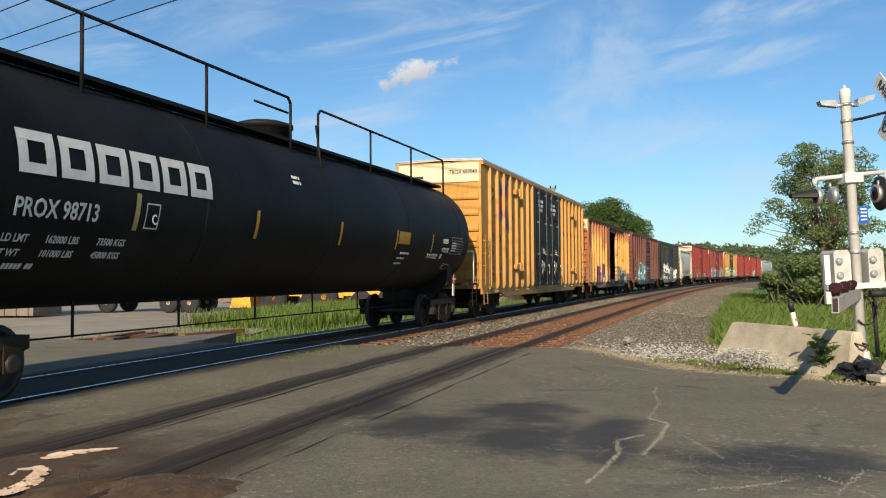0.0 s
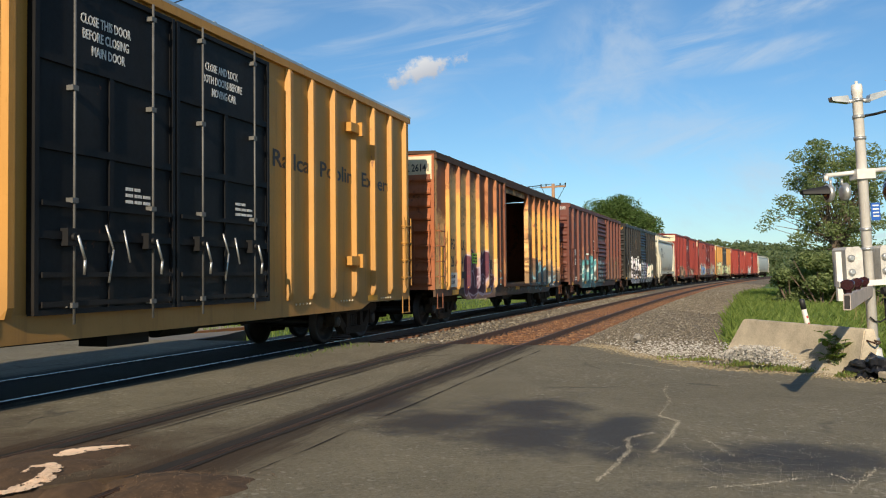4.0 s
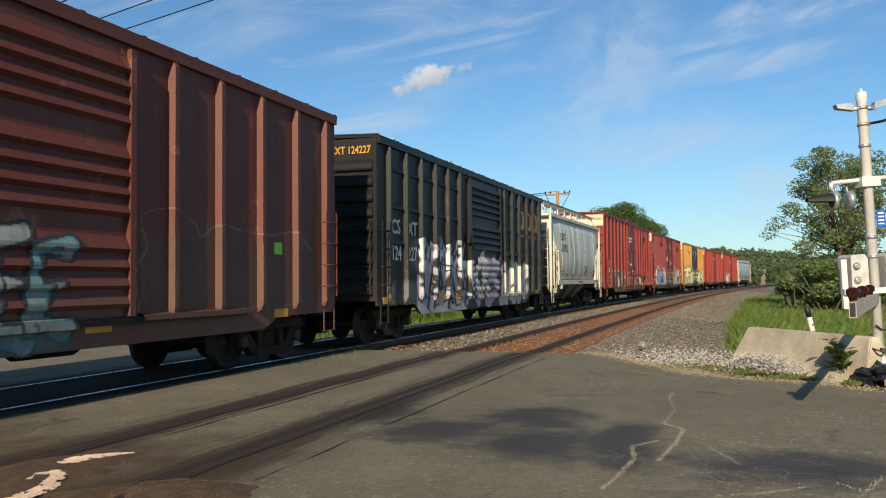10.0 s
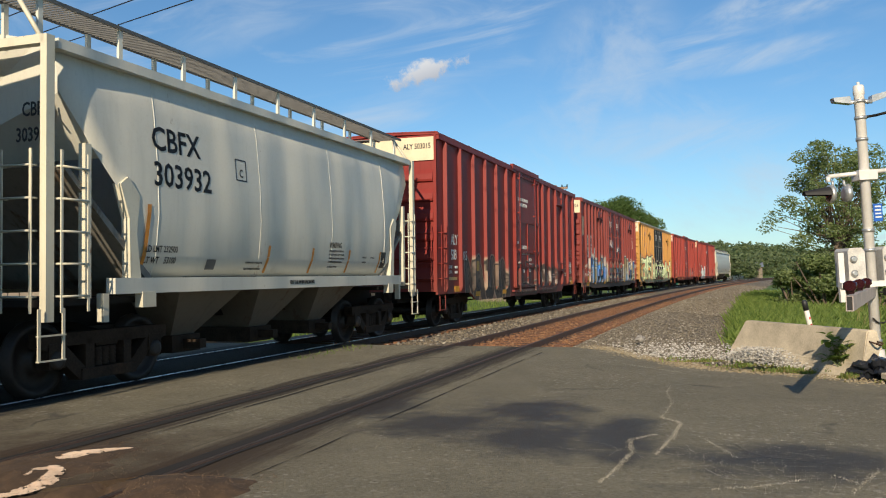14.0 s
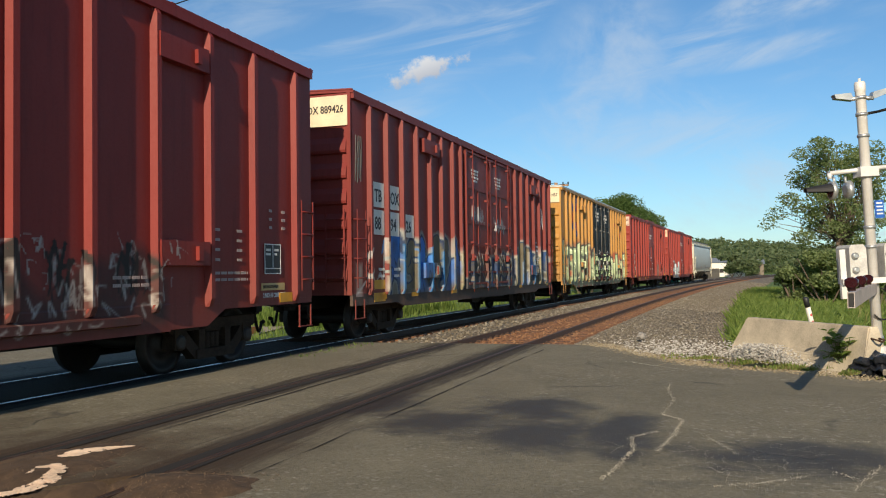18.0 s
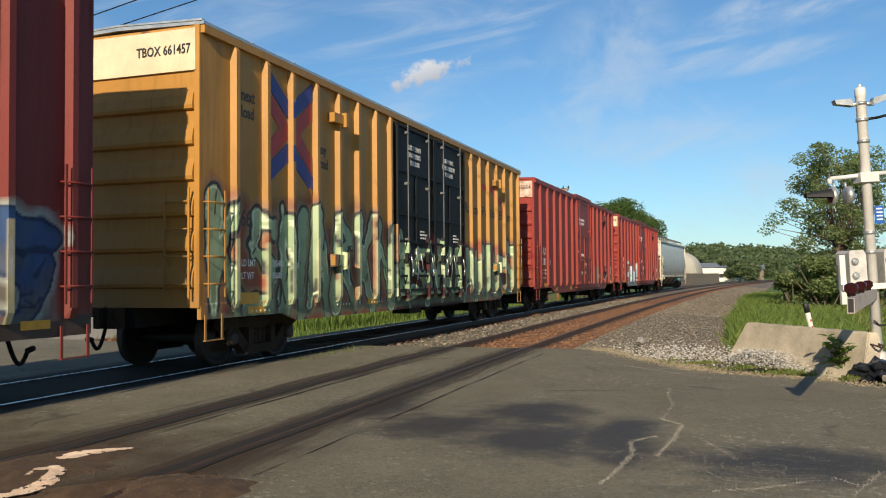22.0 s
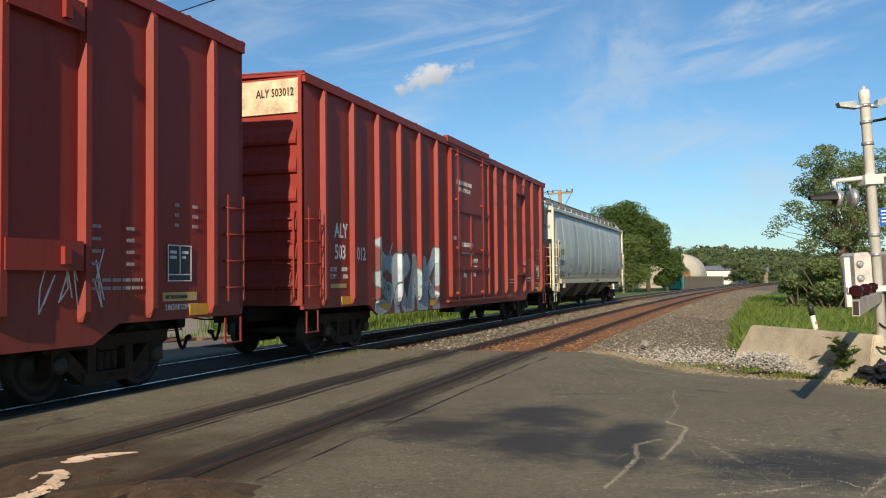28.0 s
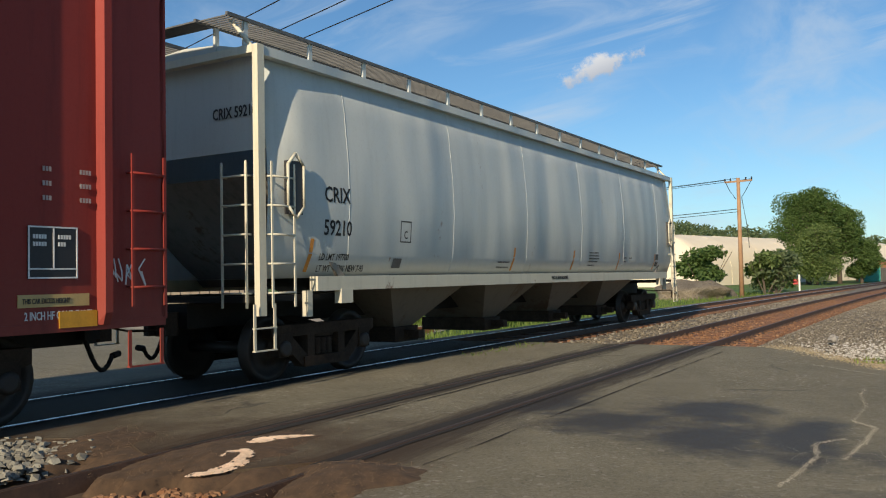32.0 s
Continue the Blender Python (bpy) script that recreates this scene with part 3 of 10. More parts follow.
def boxcar(label, s0, s1, h, mat, posts, hole, bands, group, end_mat=None, roof_mat=None, sill=(0.82, 0.78, 2.6), inset=2.25, top_band=None, post_z=(0.98, 0.0), open_door=False, post_mat=None, chord_mat=None, sill_mat=None):
    """Walls, posts, ends, roof, sills, ladders, trucks and couplers; doors and writing are added by the caller."""
    car = thing("boxcar", label, "boxcar", group)
    half = (s1 - s0) / 2
    TRAIN.append((car, (s0 + s1) / 2, half - inset))
    m = mat(car)
    em = end_mat(car) if end_mat else m
    rm = roof_mat or m
    lo, hi = 1.0, h - 0.04
    x0, x1 = hole
    near = [(-half, x0, -1.46, -1.41, lo, hi), (x1, half, -1.46, -1.41, lo, hi), (x0, x1, -1.46, -1.41, h - 0.45, hi)]
    if not open_door:
        near.append((x0, x1, -1.455, -1.41, lo, h - 0.45))
    for b in near:
        part("side_wall", solid("side_wall", m, b), None, car)
    part("side_wall", solid("side_wall", m, (-half, half, 1.41, 1.46, lo, hi)), None, car)
    part("floor", solid("floor", M["wood_dark"], (-half + 0.05, half - 0.05, -1.41, 1.41, 1.0, 1.08)), None, car)
    rib = rib_mesh(post_mat(car) if post_mat else m, post_z[0], h - 0.16 + post_z[1])
    for x in posts:
        part("side_post", rib, None, car, at=pose(x, -1.46, 0))
        part("side_post", rib, None, car, at=pose(x, 1.46, 0, 0, 0, 180))
    chord = solid("top_chord", chord_mat or m, (-half, half, -1.53, -1.44, h - 0.17, h - 0.045))
    part("top_chord", chord, None, car)
    part("top_chord", chord, None, car, at=pose(0, 0, 0, 0, 0, 180))
    roof(car, rm, half, h, 14)
    e = end_mesh(em, h - 0.05, bands)
    part("end_wall", e, None, car, at=pose(-half, 0, 0))
    part("end_wall", e, None, car, at=pose(half, 0, 0, 0, 0, 180))
    if top_band:
        for s in (-1, 1):
            part("end_panel", solid("end_panel", top_band, (s * half - 0.045, s * half + 0.045, -1.4, 1.4, h - 0.72, h - 0.1)), None, car, "painted top panel")
    sm = sill_mesh(sill_mat(car) if sill_mat else m, half, sill[0], sill[1], sill[2], 1.02, -1.468, -1.40)
    part("side_sill", sm, None, car)
    part("side_sill", sm, None, car, at=pose(0, 0, 0, 0, 0, 180))
    part("underframe", underframe_mesh(half), None, car)
    lad = ladder_mesh(em, 0.42, 4, 1.15, 2.75)
    elad = ladder_mesh(em, 0.42, 4, 1.15, 2.75)
    st = step_mesh(em)
    for x in (-half + 0.06, half - 0.5):
        part("ladder", lad, None, car, at=pose(x, -1.56, 0))
        part("ladder", lad, None, car, at=pose(x + 0.44, 1.56, 0, 0, 0, 180))
        part("sill_step", st, None, car, at=pose(x, -1.5, 0))
        part("sill_step", st, None, car, at=pose(x, 1.5, 0))
    for s in (-1, 1):
        part("ladder", elad, None, car, at=pose(s * (half + 0.12), s * 0.92, 0, 0, 0, -90 if s < 0 else 90))
    for s in (-1, 1):
        truck(car, s * (half - inset))
    couplers(car, half)
    return car, m, half


def spread(a, b, k):
    return [a + (b - a) * i / (k - 1) for i in range(k)]


SIX = [(1.45, 0.17), (1.98, 0.17), (2.5, 0.17), (3.02, 0.17), (3.54, 0.17), (4.06, 0.17)]
NINE = [(1.25 + 0.34 * i, 0.13) for i in range(9)]
G = "cars of the freight train"


def wide_logo(car, x, z):
    """A crossed road mark: two red chevrons side by side, a blue fork above and one below, also over the post in the middle."""
    for sx in (-1, 1):
        bm = bmesh.new()
        o = [(0.78, 0.68), (0.78, 0.34), (0.36, 0.0), (0.78, -0.34), (0.78, -0.68), (0.08, -0.14), (0.08, 0.14)]
        prism(bm, [(x + sx * u, z + w) for u, w in (o if sx > 0 else o[::-1])], "y", -1.470, -1.461)
        part("red_chevron", bm, M["red_logo"], car)
    for sz in (-1, 1):
        bm = bmesh.new()
        o = [(-0.80, 1.02), (-0.80, 0.70), (-0.10, 0.22), (0.10, 0.22), (0.80, 0.70), (0.80, 1.02), (0.10, 0.56), (-0.10, 0.56)]
        prism(bm, [(x + u, z + sz * w) for u, w in (o if sz > 0 else o[::-1])], "y", -1.473, -1.461)
        lo, hi = sorted((z + sz * 0.24, z + sz * 0.52))
        box(bm, x - 0.045, x + 0.045, -1.565, -1.55, lo, hi)
        part("blue_fork", bm, M["blue_logo"], car)


def rivet_mesh():
    bm = bmesh.new()
    lathe(bm, [(0.022, 0.004), (0.018, -0.012), (0.008, -0.018)], axis="y", sides=8)
    return mesh_of("rivet", bm, M["cream"])


RIVET = rivet_mesh()


def door_gear(car, a, b, mat, bright):
    """Locking gear on the lower third of a plug door: gear boxes, operating handles, keepers and a hasp."""
    for k, x in enumerate((a + 0.5, b - 0.55)):
        bm = bmesh.new()
        box(bm, x - 0.09, x + 0.09, -1.64, -1.53, 1.78, 1.98)
        tube(bm, (x, -1.60, 1.88), (x, -1.68, 1.88), 0.045, 10)
        part("gear_box", bm, mat, car, "door gear box")
        bm = bmesh.new()
        pipe(bm, [(x + 0.02, -1.68, 1.9), (x + 0.12, -1.69, 1.62), (x + 0.14, -1.66, 1.45)], 0.018)
        part("door_handle", bm, bright, car, "bent operating handle")
    bm = bmesh.new()
    for z in (1.12, 1.45, 2.25):
        box(bm, a + 0.1, b - 0.1, -1.585, -1.565, z - 0.03, z + 0.03)
    part("lock_bar", bm, mat, car)
    bm = bmesh.new()
    xm = (a + b) / 2
    pipe(bm, [(xm - 0.12, -1.57, 2.05), (xm - 0.02, -1.60, 1.75), (xm - 0.1, -1.60, 1.35)], 0.014)
    pipe(bm, [(xm + 0.2, -1.57, 2.0), (xm + 0.28, -1.60, 1.6)], 0.014)
    part("chain", bm, bright, car)


def yellow_car(s0, s1, numbers, marked):
    def mat(car):
        return car_paint("faded_yellow_paint", tuple(c * (1.0 if marked else 0.82) for c in YEL), car, 0.5, 0.38, 0.06, dust=0.35, fade=0.3)
    tagged_words = "green sprayed lettering over its lower side" if not marked else "weathered plain sides"
    posts = [-8.5, -7.6, -6.77, -5.88, -4.98, -4.12, -3.23, -2.45] + [3.52, 4.36, 5.25, 6.2, 7.15, 8.1, 9.0]
    car, m, half = boxcar("yellow boxcar with black doors, " + tagged_words, s0, s1, 5.2, mat, posts, (-2.2, 2.8), SIX, G, top_band=M["cream"], roof_mat=M["galv"], sill=(0.83, 0.70, 2.3))
    black = car_paint("black_door_paint", (0.009, 0.0095, 0.011), car, 0.55, 0.3, 0.03, dust=0.12, spec=0.18)
    for a, b in ((-2.15, 0.28), (0.32, 2.75)):
        plug_door(car, a, b, 1.0, 4.95, black, [a + 0.55, b - 0.5], [1.9, 2.9, 3.9], trim=M["grating"])
        door_gear(car, a, b, black, M["galv"])
        for body, dx, dz in ((("CLOSE THIS DOOR", 0.0, 0.36), ("BEFORE CLOSING", 0.03, 0.18), ("MAIN DOOR", 0.18, 0.0)) if a < 0 else (("CLOSE AND LOCK", 0.0, 0.36), ("BOTH DOORS BEFORE", -0.06, 0.18), ("MOVING CAR", 0.16, 0.0))):
            writing(body, a + 0.72 + dx, 4.08 + dz, 0.12, M["letter"], car, y=-1.5235, wide=0.62)
        bars("door_notice", M["letter"], car, a + 1.5, 2.35, [(0, 0.16, 0.3, 0.04), (0, 0.08, 0.5, 0.04), (0, 0.0, 0.5, 0.04)], y=-1.5235)
    end_writing("TBOX " + numbers, 4.74, 0.145, M["black"], car, -half - 0.052, 0.8)
    bars_end(car, -half - 0.05, [(1.2, 4.62, 0.75, 0.09)], M["black"])
    wide_logo(car, -6.77, 3.98)
    writing("next", -8.28, 4.25, 0.2, M["black"], car)
    writing("load", -8.28, 3.98, 0.2, M["black"], car)
    writing("any", -5.68, 3.75, 0.2, M["black"], car, wide=0.7)
    writing("road", -5.7, 3.48, 0.2, M["black"], car, wide=0.7)
    if marked:
        writing("TB", -8.25, 2.6, 0.28, M["black"], car)
        writing("OX", -7.45, 2.6, 0.28, M["black"], car)
        for body, x in ((numbers[:2], -8.25), (numbers[2:4], -7.42), (numbers[4:], -6.5)):
            writing(body, x, 2.1, 0.28, M["black"], car)
    else:
        writing(numbers[:2], -8.3, 2.25, 0.28, M["black"], car)
    spanning("Railcar Pooling Experts", 3.0, 8.45, 3.28, 0.30, M["black"], car)
    if not marked:
        for q in ((4.75, 5.95, 4.08, 4.26), (5.2, 5.45, 3.5, 4.08), (6.1, 6.45, 4.0, 4.22), (6.55, 6.9, 3.75, 4.0), (6.9, 7.25, 3.5, 3.75)):
            part("company_mark", solid("company_mark", M["red_logo"], (q[0], q[1], -1.470, -1.461, q[2], q[3])), None, car, "worn red block mark")
    for body, weight, z in (("LD LMT", "205100" if marked else "205400", 1.62), ("LT WT", "79900" if marked else "80600", 1.42)):
        writing(body, -8.28, z, 0.11, M["black"] if marked else M["letter"], car, wide=0.8)
        writing(weight, -7.36, z, 0.11, M["black"] if marked else M["letter"], car, wide=0.8)
    if not marked:
        part("notice_plate", solid("notice_plate", M["black"], (-8.42, -7.68, -1.4615, -1.459, 1.0, 1.85)), None, car, "black weight panel")
    part("notice_plate", solid("notice_plate", M["amber"], (-8.35, -7.8, -1.474, -1.462, 1.02, 1.2)), None, car, "yellow notice plate")
    for x in (-8.0, -5.0, -3.4, 3.8, 5.6, 7.6):
        for k in range(5):
            part("rivet", RIVET, None, car, at=pose(x + 0.13 * k, -1.471, 0.90))
    for x in (-8.1, -3.6, 6.9):
        part("reflector", solid("reflector", M["amber"], (x, x + 0.5, -1.476, -1.462, 0.86, 0.98)), None, car)
    for x, z in ((-4.98, 4.5), (-4.98, 1.75), (6.2, 4.4), (6.2, 1.7)):
        part("bracket", solid("bracket", m, (x - 0.35, x + 0.12, -1.6, -1.46, z - 0.09, z + 0.09), (x + 0.04, x + 0.16, -1.66, -1.5, z - 0.14, z + 0.14)), None, car)
    if not marked:
        green_sprays(car, m, black, posts)
    return car


def green_sprays(car, m, black, posts):
    sp = Spray(car, -9.25, 8.9, 0.66, 3.4, posts, (-2.15, 2.75))
    red, ink, wine = (0.24, 0.022, 0.018), (0.014, 0.018, 0.024), (0.075, 0.012, 0.018)
    green = [(0.33, 0.43, 0.25), (0.38, 0.48, 0.28), (0.30, 0.40, 0.23), (0.41, 0.50, 0.30)]
    shade, glint = (0.22, 0.31, 0.17), (0.68, 0.75, 0.52)
    sp.mist(-9.2, -2.2, 0.78, 2.75, red, 4, 0.25, 0.42, 0.9)
    sp.mist(-7.6, -3.0, 1.6, 2.75, wine, 7, 0.3, 0.4, 0.7)
    sp.mist(-2.2, 2.8, 0.78, 2.35, (0.09, 0.014, 0.014), 5, 0.25, 0.3, 0.8)
    sp.mist(2.8, 8.5, 0.78, 2.45, red, 9, 0.2, 0.35, 0.85)
    sp.row("ksnarkn", -9.15, -2.2, 0.86, 2.45, green, ink, 6, 0.22, fat=0.165, rim=0.06, shade=shade, glint=glint, glow=(0.30, 0.16, 0.08), slip=0.05)
    sp.row("rsnka", -2.15, 2.75, 0.86, 2.15, green, ink, 17, 0.2, fat=0.16, rim=0.06, shade=shade, glint=glint, slip=0.05)
    sp.row("aknrs", 2.85, 8.3, 0.86, 2.25, green, ink, 28, 0.18, fat=0.175, rim=0.055, shade=shade, glint=glint, glow=(0.24, 0.10, 0.06), slip=0.05)
    for x, z in ((-7.2, 1.25), (-5.1, 1.3), (-3.0, 1.2), (3.6, 1.3), (5.6, 1.35), (7.4, 1.3)):
        sp.line([(x, z + 0.3), (x + 0.12, z), (x + 0.05, z - 0.3)], 0.07, ink, 0.02)
        sp.line([(x, z + 0.22), (x + 0.11, z)], 0.03, (0.16, 0.03, 0.025), 0.012)
    sp.posted(posts, -9.2, 8.4, 0.9, 2.1, ((0.66, 0.70, 0.38), (0.70, 0.66, 0.36), (0.56, 0.66, 0.42)), 8)
    sp.mist(-9.2, 8.2, 0.78, 0.93, (0.14, 0.19, 0.11), 12, 0.06, 0.04, 0.7)
    sp.done([m, black], "pale green sprayed letters with dark outlines and red haze")


def bars_end(car, x, rows, mat):
    bm = bmesh.new()
    for y, z, ln, hg in rows:
        k = max(1, int(ln / (hg * 3)))
        for i in range(k):
            box(bm, x - 0.003, x + 0.003, y - (i + 0.8) * ln / k, y - i * ln / k, z, z + hg)
    part("end_stencil", bm, mat, car)


def scribble(car, x, z, w, h, seed, mat=None):
    """A hand-sprayed squiggle that cannot be read."""
    rnd = random.Random(seed)
    bm = bmesh.new()
    for k in range(4):
        x0 = x + w * k / 4
        pts = [(x0 + w * 0.28 * rnd.random(), -1.466, z + h * v) for v in (1.0, rnd.uniform(0.4, 0.7), rnd.uniform(0.0, 0.3), rnd.uniform(0.5, 0.9), rnd.uniform(0.1, 0.4))]
        pipe(bm, pts, 0.008, 4)
    ob = part("sprayed_scribble", bm, mat or M["letter"], car, "pale sprayed squiggle")
    ob["kind"] = "stuff"
    return ob


def red_stencils(car, x, z):
    """The notice frame that freight cars carry at one corner: a thin white outline with two dark fields."""
    p = part("notice_plate", solid("notice_plate", M["black"], (x, x + 0.52, -1.474, -1.462, z, z + 0.5)), None, car)
    for q in ((0, 0.52, 0, 0.015), (0, 0.52, 0.485, 0.5), (0, 0.015, 0.015, 0.485), (0.505, 0.52, 0.015, 0.485), (0.255, 0.27, 0.1, 0.485), (0.015, 0.505, 0.085, 0.1)):
        part("white_line", solid("white_line", M["letter"], (x + q[0], x + q[1], -1.479, -1.47, z + q[2], z + q[3])), None, p)
    bars("notice_lines", M["letter"], p, x + 0.05, z + 0.38, [(0, 0, 0.18, 0.04), (0, -0.07, 0.18, 0.04), (0.26, 0, 0.15, 0.04), (0.26, -0.07, 0.1, 0.04)], y=-1.477)


# ---- sprayed lettering: thin paint layers that follow posts, doors and sills ----
LETTER_FORMS = {
    "n": [((0.08, 0.0), (0.12, 1.0), 1.0), ((0.10, 0.95), (0.80, 0.08), 0.8), ((0.82, 0.0), (0.88, 1.02), 1.0)],
    "k": [((0.10, 0.0), (0.06, 1.0), 1.1), ((0.15, 0.42), (0.86, 1.05), 0.9), ((0.30, 0.55), (0.95, -0.05), 1.1)],
    "a": [((0.0, 0.0), (0.42, 1.0), 1.0), ((0.42, 1.0), (0.95, 0.0), 1.1), ((0.22, 0.35), (0.72, 0.38), 0.7)],
    "e": [((0.10, 0.05), (0.08, 0.95), 1.1), ((0.10, 0.95), (0.90, 1.0), 0.85), ((0.10, 0.5), (0.75, 0.55), 0.7), ((0.10, 0.06), (0.98, 0.0), 0.9)],
    "s": [((0.92, 0.95), (0.30, 0.98), 0.9), ((0.30, 0.98), (0.12, 0.68), 0.9), ((0.12, 0.68), (0.82, 0.42), 0.9), ((0.82, 0.42), (0.72, 0.06), 0.9), ((0.72, 0.06), (0.0, 0.02), 1.0)],
    "o": [((0.15, 0.2), (0.12, 0.8), 1.0), ((0.12, 0.8), (0.55, 1.0), 0.9), ((0.55, 1.0), (0.90, 0.72), 0.9), ((0.90, 0.72), (0.85, 0.2), 1.0), ((0.85, 0.2), (0.45, 0.0), 0.9), ((0.45, 0.0), (0.15, 0.2), 0.9)],
    "r": [((0.10, 0.0), (0.10, 1.0), 1.1), ((0.10, 0.97), (0.82, 0.82), 0.9), ((0.82, 0.80), (0.25, 0.45), 0.8), ((0.38, 0.5), (0.98, -0.04), 1.0)],
    "u": [((0.08, 1.0), (0.14, 0.18), 1.0), ((0.14, 0.18), (0.55, 0.02), 1.0), ((0.55, 0.02), (0.88, 0.25), 0.9), ((0.88, 0.22), (0.92, 1.05), 1.0)],
}


def ripple(x, z, seed, size=1.0):
    """A smooth wobble between -1 and 1."""
    a = np.sin(x * 2.1 / size + seed * 1.7 + 1.3 * np.sin(z * 1.9 / size + seed)) + 0.6 * np.sin(x * 4.7 / size - z * 3.1 / size + seed * 2.9) + 0.4 * np.sin(z * 7.3 / size + x * 1.7 / size + seed * 5.1)
    return a / 2.0


def bent(pts, k=6):
    """A smooth curve through points."""
    p = [np.array(q, float) for q in pts]
    p = [2 * p[0] - p[1]] + p + [2 * p[-1] - p[-2]]
    out = []
    for a, b, c, d in zip(p, p[1:], p[2:], p[3:]):
        for i in range(k):
            t = i / k
            out.append(0.5 * (2 * b + (c - a) * t + (2 * a - 5 * b + 4 * c - d) * t * t + (3 * b - a - 3 * c + d) * t ** 3))
    return out + [p[-2]]


class Spray:
    """A paint layer on the near side of a car: colours are laid on a fine net of points that takes the relief of the side."""

    def __init__(self, car, x0, x1, z0, z1, posts=(), door=(0.0, 0.0), step=0.024):
        self.car, self.door = car, door
        xs = set(np.arange(x0, x1, step).round(4))
        for p in posts:
            if x0 + 0.1 < p < x1 - 0.1:
                xs = {x for x in xs if min(abs(x - p - q) for q in (-0.0765, -0.044, 0.044, 0.0765)) > 0.008} | {p - 0.0765, p - 0.044, p + 0.044, p + 0.0765}
        self.xs, self.zs = np.array(sorted(xs)), np.arange(z0, z1, step)
        self.X, self.Z = np.meshgrid(self.xs, self.zs, indexing="ij")
        self.col, self.amt = np.zeros((*self.X.shape, 3)), np.zeros(self.X.shape)

    def lay(self, cover, colour):
        """Lays colour where cover is above 0."""
        c = np.clip(cover, 0, 1)[..., None]
        a = self.amt[..., None]
        total = c + a * (1 - c)
        self.col = np.where(total > 1e-4, (np.array(colour) * c + self.col * a * (1 - c)) / np.maximum(total, 1e-4), self.col)
        self.amt = total[..., 0]

    def reach(self, strokes):
        """How far each point lies from tapered strokes ((x, z), (x, z), r0, r1); below 0 inside."""
        best = np.full(self.X.shape, 9.0)
        for (ax, az), (bx, bz), r0, r1 in strokes:
            dx, dz = bx - ax, bz - az
            t = np.clip(((self.X - ax) * dx + (self.Z - az) * dz) / max(1e-6, dx * dx + dz * dz), 0, 1)
            best = np.minimum(best, np.hypot(self.X - ax - t * dx, self.Z - az - t * dz) - r0 - (r1 - r0) * t)
        return best

    def line(self, pts, r, colour, r1=None, soft=0.012, force=1.0):
        p = bent(pts) if len(pts) > 2 else pts
        k = len(p) - 1
        r1 = r if r1 is None else r1
        d = self.reach([(p[i], p[i + 1], r + (r1 - r) * i / k, r + (r1 - r) * (i + 1) / k) for i in range(k)])
        self.lay((soft - d) / (2 * soft) * force, colour)

    def mist(self, x0, x1, z0, z1, colour, seed, soft=0.25, wave=0.2, force=1.0):
        """A cloud of spray with a rolling upper edge."""
        top = z1 + wave * ripple(self.X, self.Z * 0.0, seed, 0.8) - self.Z
        d = np.minimum(np.minimum(self.X - x0, x1 - self.X), np.minimum(top, self.Z - z0 + soft))
        self.lay(np.clip(d / soft, 0, 1) * force * (0.88 + 0.12 * ripple(self.X, self.Z, seed + 3, 0.3)), colour)

    def letter(self, form, x, z, w, h, fill, ink, fat=0.16, seed=1, rim=0.045, shade=None, glint=None, lean=0.0, glow=None, slip=0.03):
        """One swelling letter-like form with an outline."""
        rnd = random.Random(seed)
        strokes = []
        for (ax, az), (bx, bz), k in LETTER_FORMS[form]:
            j = [rnd.uniform(-0.09, 0.09) for _ in range(4)]
            p, q = (x + w * (ax + j[0]) + lean * az, z + h * (az + j[1])), (x + w * (bx + j[2]) + lean * bz, z + h * (bz + j[3]))
            r = sorted((fat * k * rnd.uniform(0.35, 0.75), fat * k * rnd.uniform(1.0, 1.4)), reverse=rnd.random() < 0.5)
            strokes.append((p, q, r[0], r[1]))
        d = self.reach(strokes) + slip * ripple(self.X, self.Z, seed, 0.35)
        if glow:
            self.lay((rim + 0.10 - d) / 0.09, glow)
        self.lay((rim - d) / 0.012, ink)
        body = np.clip(-d / 0.012, 0, 1)
        self.lay(body, fill)
        if shade:
            self.lay(body * np.clip(0.5 - 1.2 * ((self.Z - z) / h - 0.42) + 0.5 * ripple(self.X, self.Z, seed + 9, 0.5), 0, 1), shade)
        # cuts of ink into the form
        for k in range(rnd.choice((1, 2, 2))):
            a = (x + w * rnd.uniform(0.1, 0.8), z + h * rnd.uniform(0.1, 0.8))
            b = (a[0] + w * rnd.uniform(-0.25, 0.3), a[1] + h * rnd.uniform(0.12, 0.32))
            self.lay(np.minimum(body, (0.01 - self.reach([(a, b, 0.035, 0.006)])) / 0.02), ink)
        # thin strokes that follow or cross the form
        for k in range(3):
            a = (x + w * rnd.uniform(0.0, 0.9), z + h * rnd.uniform(0.0, 0.9))
            m = (a[0] + w * rnd.uniform(-0.1, 0.3), a[1] + h * rnd.uniform(-0.05, 0.25))
            b = (m[0] + w * rnd.uniform(-0.25, 0.25), m[1] + h * rnd.uniform(-0.3, 0.1))
            p = bent([a, m, b], 5)
            self.lay(np.minimum(body, (0.008 - self.reach([(p[i], p[i + 1], 0.016, 0.012) for i in range(len(p) - 1)])) / 0.012), ink)
        if glint:
            self.lay(np.where((d < -0.02) & (d > -0.055) & (ripple(self.X, self.Z, seed + 4, 0.5) > 0.1), 0.9, 0.0), glint)

